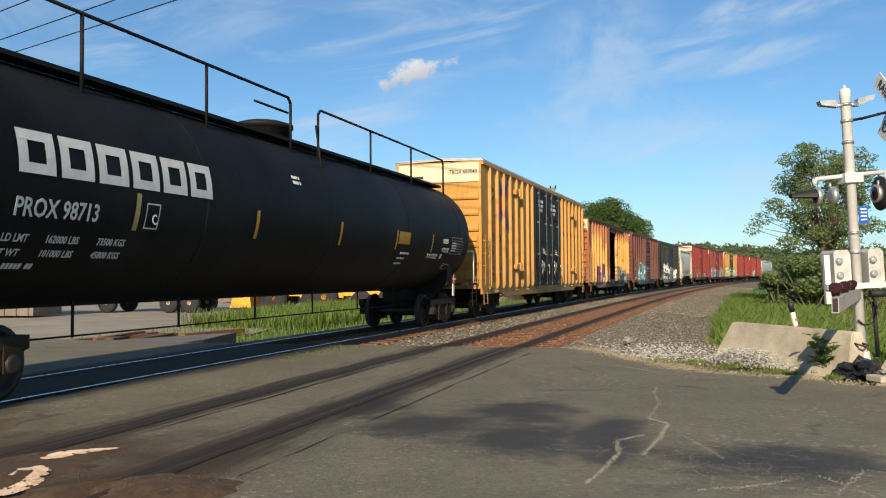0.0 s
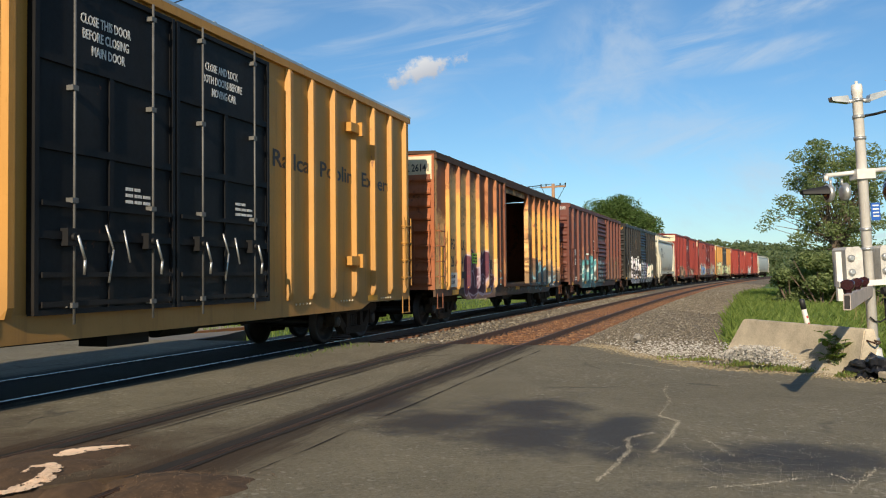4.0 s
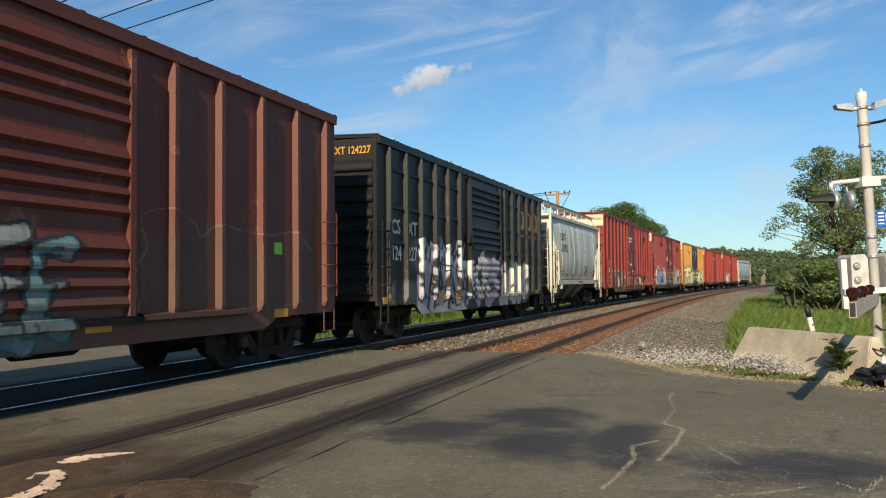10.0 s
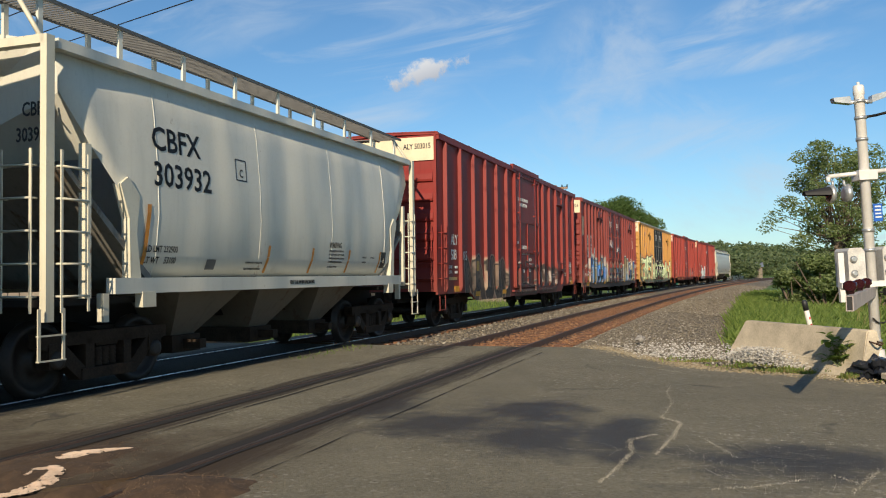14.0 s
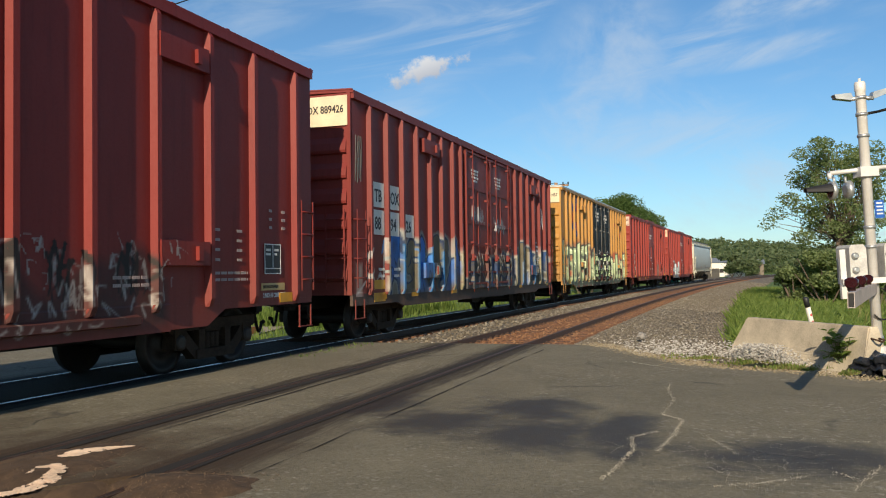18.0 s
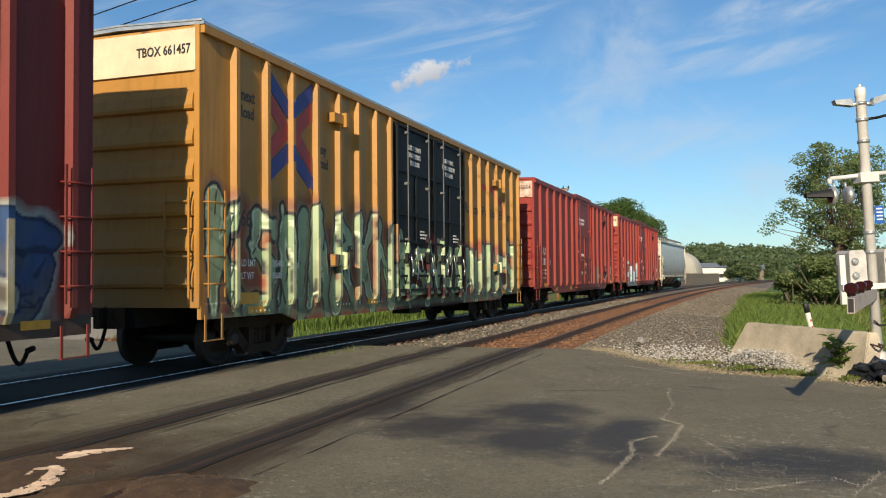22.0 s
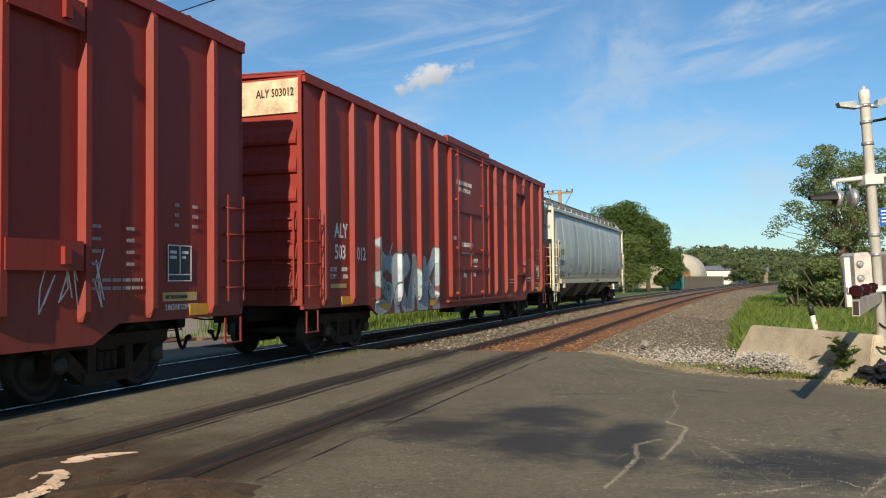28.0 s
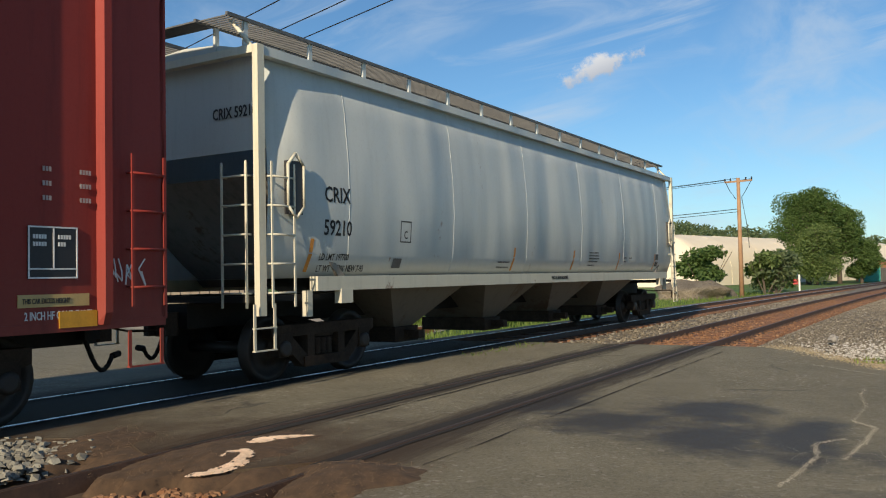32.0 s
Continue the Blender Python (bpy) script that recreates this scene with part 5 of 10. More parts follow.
    for k, b in enumerate(([((2.0, 1.1), (2.05, 1.5), 0.25, 0.2)], [((3.35, 1.25), (3.45, 1.7), 0.40, 0.26)], [((4.0, 1.2), (4.1, 1.75), 0.42, 0.30)], [((4.75, 1.25), (4.9, 1.7), 0.34, 0.22)])):
        d = sp.reach(b) + 0.05 * ripple(sp.X, sp.Z, k + 7.0, 0.4)
        sp.lay((0.035 - d) / 0.02, aqua)
        sp.lay(-d / 0.02, navy)
    for c in ([(3.2, 1.5), (3.1, 1.2), (3.35, 1.0), (3.6, 1.2), (3.45, 1.5), (3.2, 1.45)], [(3.7, 1.85), (3.85, 1.6), (4.0, 1.85), (4.3, 1.6), (4.2, 1.3)], [(4.4, 1.0), (4.5, 1.4), (4.75, 1.8), (4.95, 1.5), (4.85, 1.1)], [(2.6, 1.2), (2.7, 1.45), (2.8, 1.2), (2.9, 1.4)]):
        sp.line(c, 0.016, aqua, 0.022)
    sp.mist(5.75, 6.35, 0.9, 1.95, (0.17, 0.20, 0.22), 8, 0.12, 0.1, 0.9)
    sp.line([(5.8, 1.6), (6.0, 1.9), (6.3, 1.75), (6.25, 1.3), (5.95, 1.2)], 0.02, (0.30, 0.32, 0.32))
    rnd = random.Random(31)
    for k in range(30):
        x, z = rnd.uniform(4.8, 6.9), rnd.uniform(0.85, 1.75)
        sp.line([(x, z), (x + rnd.uniform(-0.15, 0.15), z + 0.2), (x + rnd.uniform(-0.05, 0.3), z + rnd.uniform(-0.1, 0.2))], rnd.uniform(0.012, 0.03), rnd.choice(((0.14, 0.34, 0.44), (0.34, 0.36, 0.36), (0.09, 0.22, 0.32))), 0.01)
    for k in range(7):
        sp.line([(5.3 + 0.17 * k, 1.0), (5.38 + 0.17 * k, 1.3 + 0.1 * (k % 3)), (5.45 + 0.17 * k, 1.05)], 0.012, (0.16, 0.30, 0.36))
    sp.done([m], "dark sprayed letters with light blue outlines")
    sp = Spray(car, -1.5, 6.9, 0.68, 1.0)
    for k in range(18):
        x = -1.3 + 0.43 * k
        sp.line([(x, 0.95), (x + 0.12, 0.8), (x + 0.24, 0.93), (x + 0.3, 0.82)], 0.012, (0.13, 0.27, 0.32) if k % 3 else (0.02, 0.02, 0.03))
    sp.done([m], "pale blue sprayed scrawl along the sill")
    return car


def brown_car():
    def mat(car):
        return car_paint("dull_brown_red_paint", (0.125, 0.033, 0.021), car, 0.55, 0.4, 0.25, (0.23, 0.09, 0.045), 0.3)
    posts = [-7.1, -5.91, -4.72, -3.55, -2.4, -1.45] + [2.8, 3.9, 5.05, 6.2, 7.3]
    car, m, half = boxcar("dull brown-red boxcar with louvred door and turquoise sprayed lettering", 66.00, 81.48, 4.64, mat, posts, (-1.0, 1.95), NINE, G, inset=1.7, sill=(0.86, 0.66, 2.1))
    slide_door(car, -1.02, 1.96, 1.02, 4.4, m, 14)
    for b, x, z in (("BK", -6.6, 2.25), ("TY", -5.68, 2.25), ("152", -6.75, 1.8), ("652", -5.72, 1.8)):
        writing(b, x, z, 0.3, M["letter"], car)
    bars("stencil", M["letter"], car, -6.75, 1.05, [(0, 0.1, 0.6, 0.06), (0, 0, 0.6, 0.06), (1.1, 0.25, 0.7, 0.06), (5.0, 2.0, 0.45, 0.05), (5.0, 1.7, 0.45, 0.05), (5.0, 1.5, 0.45, 0.05)])
    end_writing("BKTY 152652", 4.38, 0.13, M["letter"], car, -half - 0.05, 0.75)
    for x in (-7.3, -4.3, -1.5, 1.2, 5.5):
        part("reflector", solid("reflector", M["amber"], (x, x + 0.45, -1.476, -1.462, 0.84, 0.98)), None, car)
    part("placard", solid("placard", M["lime"], (5.5, 5.75, -1.476, -1.462, 1.9, 2.1)), None, car)
    sp = Spray(car, -6.2, 2.1, 0.64, 3.1, posts, (-1.02, 1.96))
    grey, teal, deep, pale = (0.115, 0.10, 0.085), (0.075, 0.33, 0.37), (0.014, 0.07, 0.09), (0.52, 0.66, 0.63)
    sp.mist(-5.9, -4.6, 0.74, 1.9, grey, 1, 0.06, 0.25, 0.95)
    sp.line([(-5.9, 1.1), (-5.6, 1.5), (-5.4, 1.9), (-5.0, 2.0), (-4.8, 1.8)], 0.02, (0.30, 0.28, 0.25))
    for c in ([(-4.75, 2.35), (-4.5, 2.55), (-4.1, 2.45), (-3.6, 2.35), (-3.55, 2.8), (-3.0, 2.85), (-2.6, 2.7), (-2.4, 2.1)], [(-5.9, 0.95), (-5.7, 1.2), (-5.55, 0.95), (-5.4, 1.2), (-5.3, 0.95), (-5.1, 1.1)]):
        sp.line(c, 0.014, (0.33, 0.22, 0.13))
    sp.mist(-4.6, -1.3, 0.74, 2.1, (0.065, 0.062, 0.055), 5, 0.08, 0.2, 0.9)
    sp.row("ksark", -4.8, -1.35, 0.80, 2.0, [teal, (0.06, 0.27, 0.31), (0.10, 0.37, 0.40)], deep, 3, 0.16, fat=0.18, rim=0.035, shade=(0.035, 0.17, 0.21), glint=pale)
    for c, col in (([(-4.72, 0.9), (-4.68, 2.0)], pale), ([(-3.95, 1.3), (-3.9, 2.15), (-3.55, 2.35), (-3.3, 2.0), (-3.4, 1.7)], pale), ([(-3.6, 1.5), (-3.45, 2.1)], (0.55, 0.62, 0.58)), ([(-2.3, 0.9), (-2.2, 1.95)], pale), ([(-1.75, 0.95), (-1.4, 1.95)], pale)):
        sp.line(c, 0.035, col, 0.05)
    for x in (-3.9, -2.9):
        d = np.maximum(np.abs(sp.X - x) - 0.26, np.abs(sp.Z - 1.85) - 0.22)
        sp.lay(-d / 0.02, (0.05, 0.042, 0.036))
    sp.row("oee", -0.9, 0.9, 0.95, 1.95, [(0.22, 0.27, 0.26), (0.30, 0.33, 0.31)], (0.03, 0.035, 0.04), 8, 0.15, fat=0.13, rim=0.06, glint=(0.10, 0.30, 0.33))
    sp.mist(-1.3, 1.0, 0.74, 0.95, (0.05, 0.17, 0.19), 9, 0.08, 0.05, 0.7)
    sp.done([m], "turquoise sprayed letters with pale edges")
    sp = Spray(car, 2.0, 7.3, 0.95, 2.6, posts)
    sp.mist(2.15, 6.9, 1.0, 2.25, (0.115, 0.055, 0.036), 11, 0.08, 0.22, 0.75)
    sp.line([(2.15, 1.0), (2.1, 1.6), (2.3, 1.9), (2.2, 2.3), (2.8, 2.45), (3.3, 2.3), (3.5, 2.1), (3.9, 2.3), (4.5, 2.25), (5.3, 2.2), (6.2, 2.3), (6.8, 2.0)], 0.012, (0.26, 0.19, 0.13))
    sp.done([m], "faded buffed patch with a thin pale outline")
    return car


def black_car():
    def mat(car):
        return car_paint("dark_grey_paint", (0.0125, 0.0125, 0.0122), car, 0.45, 0.3, 0.16, (0.085, 0.058, 0.036), 0.22, fade=0.10, spec=0.25)
    posts = [-7.2, -6.22, -5.25, -4.27, -3.31, -2.34] + [2.2, 3.2, 4.14, 5.2, 6.11, 7.11]
    car, m, half = boxcar("dark grey boxcar with ribbed doors and pale sprayed lettering", 83.82, 99.34, 4.62, mat, posts, (-1.5, 1.68), NINE, G, inset=1.7, sill=(0.90, 0.63, 2.1))
    slide_door(car, -1.5, 1.68, 1.02, 4.4, m, 16)
    part("plate_border", solid("plate_border", M["amber"], (-3.92, -3.64, -1.467, -1.461, 2.31, 2.60)), None, car)
    part("plate", solid("plate", M["black"], (-3.905, -3.655, -1.470, -1.466, 2.325, 2.585)), None, car, "black plate with a yellow rim")
    spanning("PLATE", -3.89, -3.67, 2.51, 0.05, M["amber"], car, y=-1.4715)
    writing("C", -3.83, 2.36, 0.11, M["amber"], car, y=-1.4715)
    # the big company mark as plain shapes
    y = M["amber"]
    for x0 in (4.33, 5.38, 6.3):
        bm = bmesh.new()
        for k, (u0, u1, v0, v1) in enumerate(((0, 0.62, 3.82, 3.97), (0, 0.62, 3.25, 3.40), (0, 0.16, 3.25, 3.97), (0.46, 0.62, 3.25, 3.97))):
            box(bm, x0 + u0, x0 + u1, -1.472 - 0.001 * k, -1.46, v0, v1)
        part("company_mark", bm, y, car, "yellow block mark")
        part("mark_underline", solid("mark_underline", y, (x0, x0 + 0.62, -1.472, -1.46, 2.98, 3.12)), None, car)
    for b, x in (("124", -7.02), ("227", -6.05)):
        writing(b, x, 1.92, 0.34, M["letter"], car, wide=0.85)
    for b, x in (("CS", -7.0), ("XT", -6.02)):
        writing(b, x, 2.52, 0.34, M["letter"], car, wide=0.95)
    end_writing("CSXT 124227", 4.24, 0.17, M["amber"], car, -half - 0.02, 0.8)
    for x in (-7.5, -4.0, -2.6, 3.0, 6.5):
        part("reflector", solid("reflector", M["amber"], (x, x + 0.55, -1.476, -1.462, 0.93, 1.08)), None, car)
    part("placard", solid("placard", M["lime"], (5.2, 5.6, -1.476, -1.462, 2.1, 2.3)), None, car)
    part("placard", solid("placard", M["black"], (5.1, 5.8, -1.472, -1.462, 1.6, 2.05)), None, car)
    for k, x in enumerate((-6.9, -5.4, -3.0, -0.4, 1.3, 2.6, 3.9, 5.1, 6.6)):
        bm = bmesh.new()
        blob(bm, (x, -1.47, 4.645), 0.07 + 0.012 * (k % 3), 0.5, (1.5, 0.5, 0.45), 2)
        part("roof_sealant", bm, M["white"], car, "white sealant patch")
    # pressed stiffeners across the panels
    for x in (-6.71, -5.73, -4.76, -3.79, -2.82, 2.7, 3.67, 4.67, 5.66, 6.61):
        for z in (3.95, 3.1, 2.3):
            bm = bmesh.new()
            prism(bm, [(-1.455, z - 0.05), (-1.50, z - 0.02), (-1.455, z + 0.10)], "x", x - 0.36, x + 0.36)
            part("panel_stiffener", bm, m, car)
    sp = Spray(car, -7.3, 6.9, 0.62, 2.95, posts, (-1.5, 1.68))
    lilac, cold, ink = (0.55, 0.52, 0.60), (0.62, 0.64, 0.69), (0.010, 0.010, 0.014)
    for k, x in enumerate((-6.1, -5.7, -7.0)):
        sp.mist(x - 0.35, x + 0.3, 0.85 + 0.05 * k, 1.45, (0.26, 0.27, 0.25), k + 2, 0.15, 0.12, 0.6)
    sp.row("ksnkr", -5.3, -1.6, 0.84, 2.12, [cold, lilac, (0.64, 0.65, 0.68), (0.56, 0.52, 0.60)], ink, 5, 0.12, fat=0.155, rim=0.06, shade=(0.50, 0.51, 0.57), slip=0.06)
    d = np.minimum(np.minimum(sp.X + 5.5, -1.65 - sp.X), np.minimum(1.75 + 0.28 * ripple(sp.X, sp.Z * 0.0, 3.0, 0.35) - sp.Z, sp.Z - 0.60))
    sp.lay(np.clip(d / 0.03, 0, 1) * 0.95, (0.42, 0.42, 0.47))
    sp.lay(np.clip(d / 0.03, 0, 1) * np.clip(ripple(sp.X, sp.Z, 6.0, 0.7), 0, 0.8), (0.52, 0.48, 0.54))
    rnd = random.Random(44)
    for k in range(24):
        x = -5.4 + 0.155 * k
        z = rnd.uniform(0.75, 1.35)
        lean = rnd.choice((-1, 1)) * rnd.uniform(0.18, 0.4)
        tip = (x + lean, z + rnd.uniform(0.45, 0.8))
        sp.line([(x, z), tip], rnd.uniform(0.04, 0.10), ink, 0.02)
        sp.line([tip, (tip[0] + rnd.uniform(0.15, 0.4), tip[1] - rnd.uniform(0.05, 0.3))], 0.04, ink, 0.022)
        sp.line([(x, z), (x + rnd.uniform(0.2, 0.4), z - rnd.uniform(-0.05, 0.2))], 0.032, ink, 0.02)
    for c in ([(-4.9, 2.45), (-4.7, 2.2), (-4.5, 2.4), (-4.3, 2.25)], [(-3.9, 2.3), (-3.7, 2.5), (-3.6, 2.25), (-3.3, 2.3)], [(-2.7, 2.2), (-2.4, 2.5), (-2.25, 2.2)], [(-2.0, 2.1), (-1.8, 2.5)]):
        sp.line(c, 0.07, (0.33, 0.36, 0.35), 0.04)
    sp.line([(-4.2, 1.75), (-4.1, 1.95), (-4.0, 1.75)], 0.03, ink)
    cream, pinkish, teal = (0.68, 0.64, 0.54), (0.48, 0.28, 0.44), (0.025, 0.10, 0.105)
    sp.mist(-1.4, 1.6, 0.95, 1.9, (0.05, 0.045, 0.055), 6, 0.2, 0.3, 0.8)
    sp.row("krs", -1.45, 1.45, 0.95, 1.95, [(0.62, 0.60, 0.58), cream, (0.56, 0.48, 0.56)], ink, 9, 0.15, fat=0.19, rim=0.05, slip=0.05)
    sp.mist(0.1, 1.2, 1.5, 2.3, (0.42, 0.38, 0.45), 13, 0.2, 0.2, 0.8)
    sp.mist(1.55, 5.9, 0.85, 2.0, teal, 3, 0.12, 0.16, 0.9)
    for k, x in enumerate((1.95, 3.5, 4.4)):
        sp.mist(x - 0.3, x + 0.4, 1.75, 2.1 - 0.08 * k, pinkish, k, 0.12, 0.05, 0.85)
    sp.row("nun", 1.65, 5.1, 0.92, 1.8, [cream, (0.72, 0.68, 0.57), (0.64, 0.61, 0.52)], (0.02, 0.06, 0.065), 4, 0.10, fat=0.26, rim=0.045, glint=(0.66, 0.64, 0.58))
    sp.mist(4.9, 5.6, 0.9, 1.35, (0.35, 0.30, 0.33), 15, 0.15, 0.1, 0.8)
    for k in range(12):
        sp.line([(-2.2 + 0.68 * k, 0.93), (-1.95 + 0.68 * k, 0.88)], 0.03, (0.06, 0.11, 0.11) if k % 2 else (0.33, 0.32, 0.33))
    sp.done([m], "pale lilac and cream sprayed letters with black outlines")
    return car


def red_car(s0, s1, kind):
    """The four red boxcars share their build and differ in posts, doors and marks."""
    def mat(car):
        return car_paint("oxide_red_paint", {"plain": (0.215, 0.026, 0.021), "blue": (0.185, 0.030, 0.025)}.get(kind, RED), car, 0.5, 0.3, 0.0, dust=0.22, fade=0.12, spec=0.25)
    label = {"plain": "oxide red boxcar with plug door and dark sprayed tags", "blue": "dark red boxcar with double doors and blue sprayed lettering",
             "first": "clean oxide red boxcar with one plug door", "second": "oxide red boxcar with silver sprayed lettering beside its door"}[kind]
    if kind == "blue":
        posts = [-8.46, -7.57, -6.69, -5.78, -4.86, -4.02, -3.12, -2.43] + [3.47, 4.35, 5.25, 6.15, 7.07, 7.99, 8.9]
        hole = (-2.1, 2.7)
    else:
        posts = [-8.76, -7.55, -6.34, -5.14, -3.93, -2.73] + [2.6, 3.75, 4.95, 6.15, 7.35, 8.7]
        hole = (-1.8, 1.75)
    def grimy(car):
        return car_paint("grimy_sill_paint", (0.055, 0.030, 0.024), car, 0.65, 0.4, 0.3, (0.10, 0.05, 0.03), 0.3)
    deep = (0.93, 0.70, 2.75) if kind != "blue" else (0.78, 0.68, 2.3)
    car, m, half = boxcar(label, s0, s1, 5.19, mat, posts, hole, SIX, G, top_band=M["peeled"] if kind == "first" else M["stained_cream"] if kind == "second" else M["cream"], sill=deep, inset=2.45, sill_mat=grimy if kind == "blue" else None)
    if kind == "blue":
        for a, b in ((-2.08, 0.28), (0.32, 2.68)):
            plug_door(car, a, b, 1.0, 4.95, m, [a + 0.5, b - 0.45], [1.9, 2.9, 3.9])
            door_gear(car, a, b, m, M["grating"])
            bars("door_notice", M["letter"], car, a + 0.5, 4.1, [(0.1, 0.3, 0.7, 0.06), (0.12, 0.2, 0.6, 0.06), (0.14, 0.1, 0.66, 0.06), (0.2, 0.0, 0.5, 0.06)], y=-1.5235)
        for body, x, z in (("TB", -8.2, 3.0), ("OX", -7.35, 3.0), ("88", -8.2, 2.4), ("94", -7.35, 2.4), ("26", -6.45, 2.4)):
            part("number_panel", solid("number_panel", M["white"], (x - 0.1, x + 0.53, -1.474, -1.462, z - 0.12, z + 0.42)), None, car)
            writing(body, x + 0.02, z, 0.28, M["black"], car, y=-1.4775, wide=0.85)
        end_writing("TBOX 889426", 4.74, 0.16, M["black"], car, -half - 0.052, 0.8)
        bars("stencil", M["letter"], car, -8.0, 1.35, [(0, 0.15, 0.35, 0.06), (0, 0, 0.35, 0.06), (0.85, 0.15, 0.4, 0.06), (0.85, 0, 0.3, 0.06)])
        part("notice_plate", solid("notice_plate", M["amber"], (-8.25, -7.65, -1.474, -1.462, 1.1, 1.3)), None, car)
        part("notice_plate", solid("notice_plate", M["amber"], (-8.25, -7.65, -1.476, -1.464, 0.83, 1.02)), None, car)
        brs = ((-4.86, 4.6), (-4.86, 1.5), (6.15, 4.5), (6.15, 1.5))
        scribble(car, -9.1, 3.3, 0.35, 1.0, 7, M["grating"])
        scribble(car, 7.3, 3.0, 0.6, 0.9, 9)
        red_stencils(car, 6.6, 1.55)
        bars("stencil", M["letter"], car, 6.6, 2.2, [(0, 0.0, 0.3, 0.06), (0.7, 0.0, 0.15, 0.06), (0, 0.16, 0.3, 0.06), (0.7, 0.16, 0.15, 0.06), (0, 0.32, 0.2, 0.06), (0.7, 0.32, 0.15, 0.06)])
    else:
        plug_door(car, -1.75, 1.72, 0.98, 4.98, m, [-1.3, 0.95], [1.75, 2.25, 3.35], trim=m)
        part("door_track", solid("door_track", m, (-2.0, 4.6, -1.56, -1.46, 0.84, 0.9)), None, car)
        part("door_rail", solid("door_rail", m, (-2.0, 1.78, -1.56, -1.44, 5.1, 5.27)), None, car)
        writing("SECURE BOTH HASPS", -0.85, 2.35, 0.13, M["letter"], car, y=-1.5235, wide=0.62)
        writing("BEFORE MOVING CAR", -0.85, 2.15, 0.13, M["letter"], car, y=-1.5235, wide=0.62)
        for k, w in enumerate(("UNLATCH", "TO CLOSE", "DOOR")):
            writing(w, 0.1, 1.92 - 0.2 * k, 0.12, M["letter"], car, y=-1.5235, wide=0.62)
        writing("SEAL", -0.7, 1.5, 0.13, M["letter"], car, y=-1.5235, wide=0.7)
        writing("OPEN CLOSE", -1.72, 2.52, 0.1, M["letter"], car, y=-1.5235, wide=0.55)
        writing("CLOSE AND LOCK DOORS", -1.2, 4.06, 0.12, M["letter"], car, y=-1.5235, wide=0.66)
        writing("BEFORE MOVING CAR", -1.08, 3.87, 0.12, M["letter"], car, y=-1.5235, wide=0.66)
        num = {"first": "503004", "second": "503012", "plain": "503015"}[kind]
        writing("ALY", -8.27, 2.28, 0.29, M["letter"], car, wide=0.8)
        writing(num[:3], -8.27, 1.86, 0.29, M["letter"], car, wide=0.8)
        writing(num[3:], -7.3, 1.86, 0.27, M["letter"], car, wide=0.75)
        end_writing("ALY " + num, 4.78, 0.15, M["black"], car, -half - 0.052, 0.75)
        writing("LD LMT", -8.45, 1.62, 0.085, M["letter"], car, wide=0.7)
        writing("LT WT", -8.45, 1.48, 0.085, M["letter"], car, wide=0.7)
        if kind == "second":
            writing("208600", -7.98, 1.62, 0.085, M["letter"], car, wide=0.7)
            writing("77400", -7.93, 1.48, 0.085, M["letter"], car, wide=0.7)
        else:
            bars("stencil", M["letter"], car, -8.0, 1.48, [(0, 0.14, 0.3, 0.07), (0, 0, 0.3, 0.07)])
        part("notice_band", solid("notice_band", M["tan_band"], (-8.45, -7.8, -1.474, -1.462, 1.30, 1.38)), None, car)
        dx = 0.33 if kind == "second" else 0.16
        red_stencils(car, 7.55 + dx, 1.45)
        part("notice_band", solid("notice_band", M["tan_band"], (7.45 + dx, 8.2 + dx, -1.474, -1.462, 1.18, 1.3)), None, car)
        writing("THIS CAR EXCESS HEIGHT", 7.49 + dx, 1.215, 0.05, M["black"], car, y=-1.477, wide=0.62)
        bars("stencil", M["faint"], car, 6.3, 1.35, [(0, 0.1, 0.9, 0.042), (0, 0.0, 0.9, 0.042), (0, 0.3, 0.15, 0.042), (0.6, 0.3, 0.15, 0.042), (0, 0.45, 0.15, 0.042), (0.6, 0.45, 0.15, 0.042), (0, 0.6, 0.15, 0.042), (0.6, 0.6, 0.15, 0.042), (0, 0.75, 0.15, 0.042), (0.6, 0.75, 0.15, 0.042)])
        bars("stencil", M["faint"], car, 7.7 + dx, 2.2, [(0, 0.0, 0.1, 0.046), (0.4, 0.0, 0.15, 0.046), (0, 0.14, 0.1, 0.046), (0.4, 0.14, 0.15, 0.046), (0, 0.28, 0.1, 0.046), (0.4, 0.28, 0.15, 0.046)])
        bars("stencil", M["faint"], car, 4.15, 1.3, [(0, 0.1, 0.65, 0.042), (0, 0, 0.7, 0.042)])
        if kind == "first":
            scribble(car, 5.5, 0.95, 1.0, 0.9, 3)
        if kind == "second":
            writing("60K", -3.52, 1.29, 0.13, M["letter"], car, wide=0.75)
            scribble(car, 8.72, 1.33, 0.5, 0.32, 5)
        if kind == "plain":
            part("notice_plate", solid("notice_plate", M["amber"], (-6.2, -5.75, -1.474, -1.462, 1.55, 1.85)), None, car, "yellow notice plate")
        writing("2 INCH HF COMP SHOES", 7.52 + dx, 1.06, 0.08, M["letter"], car, wide=0.6)
        brs = ((5.5, 4.55), (5.5, 1.75))
    for x, z in brs:
        part("bracket", solid("bracket", m, (x - 0.55, x + 0.55, -1.58, -1.46, z - 0.17, z + 0.17), (x + 0.2, x + 0.3, -1.64, -1.5, z - 0.1, z + 0.1)), None, car)
    for x in (-8.0, -3.2, -6.1, 4.0, 8.2):
        part("reflector", solid("reflector", M["amber"], (x, x + 0.42, -1.476, -1.462, 0.97 if abs(x) > 6.5 else 0.80, 1.13 if abs(x) > 6.5 else 0.94) if kind != "blue" else (x, x + 0.42, -1.476, -1.462, 0.88, 0.98)), None, car)
    red_sprays(car, m, posts, kind)
    return car


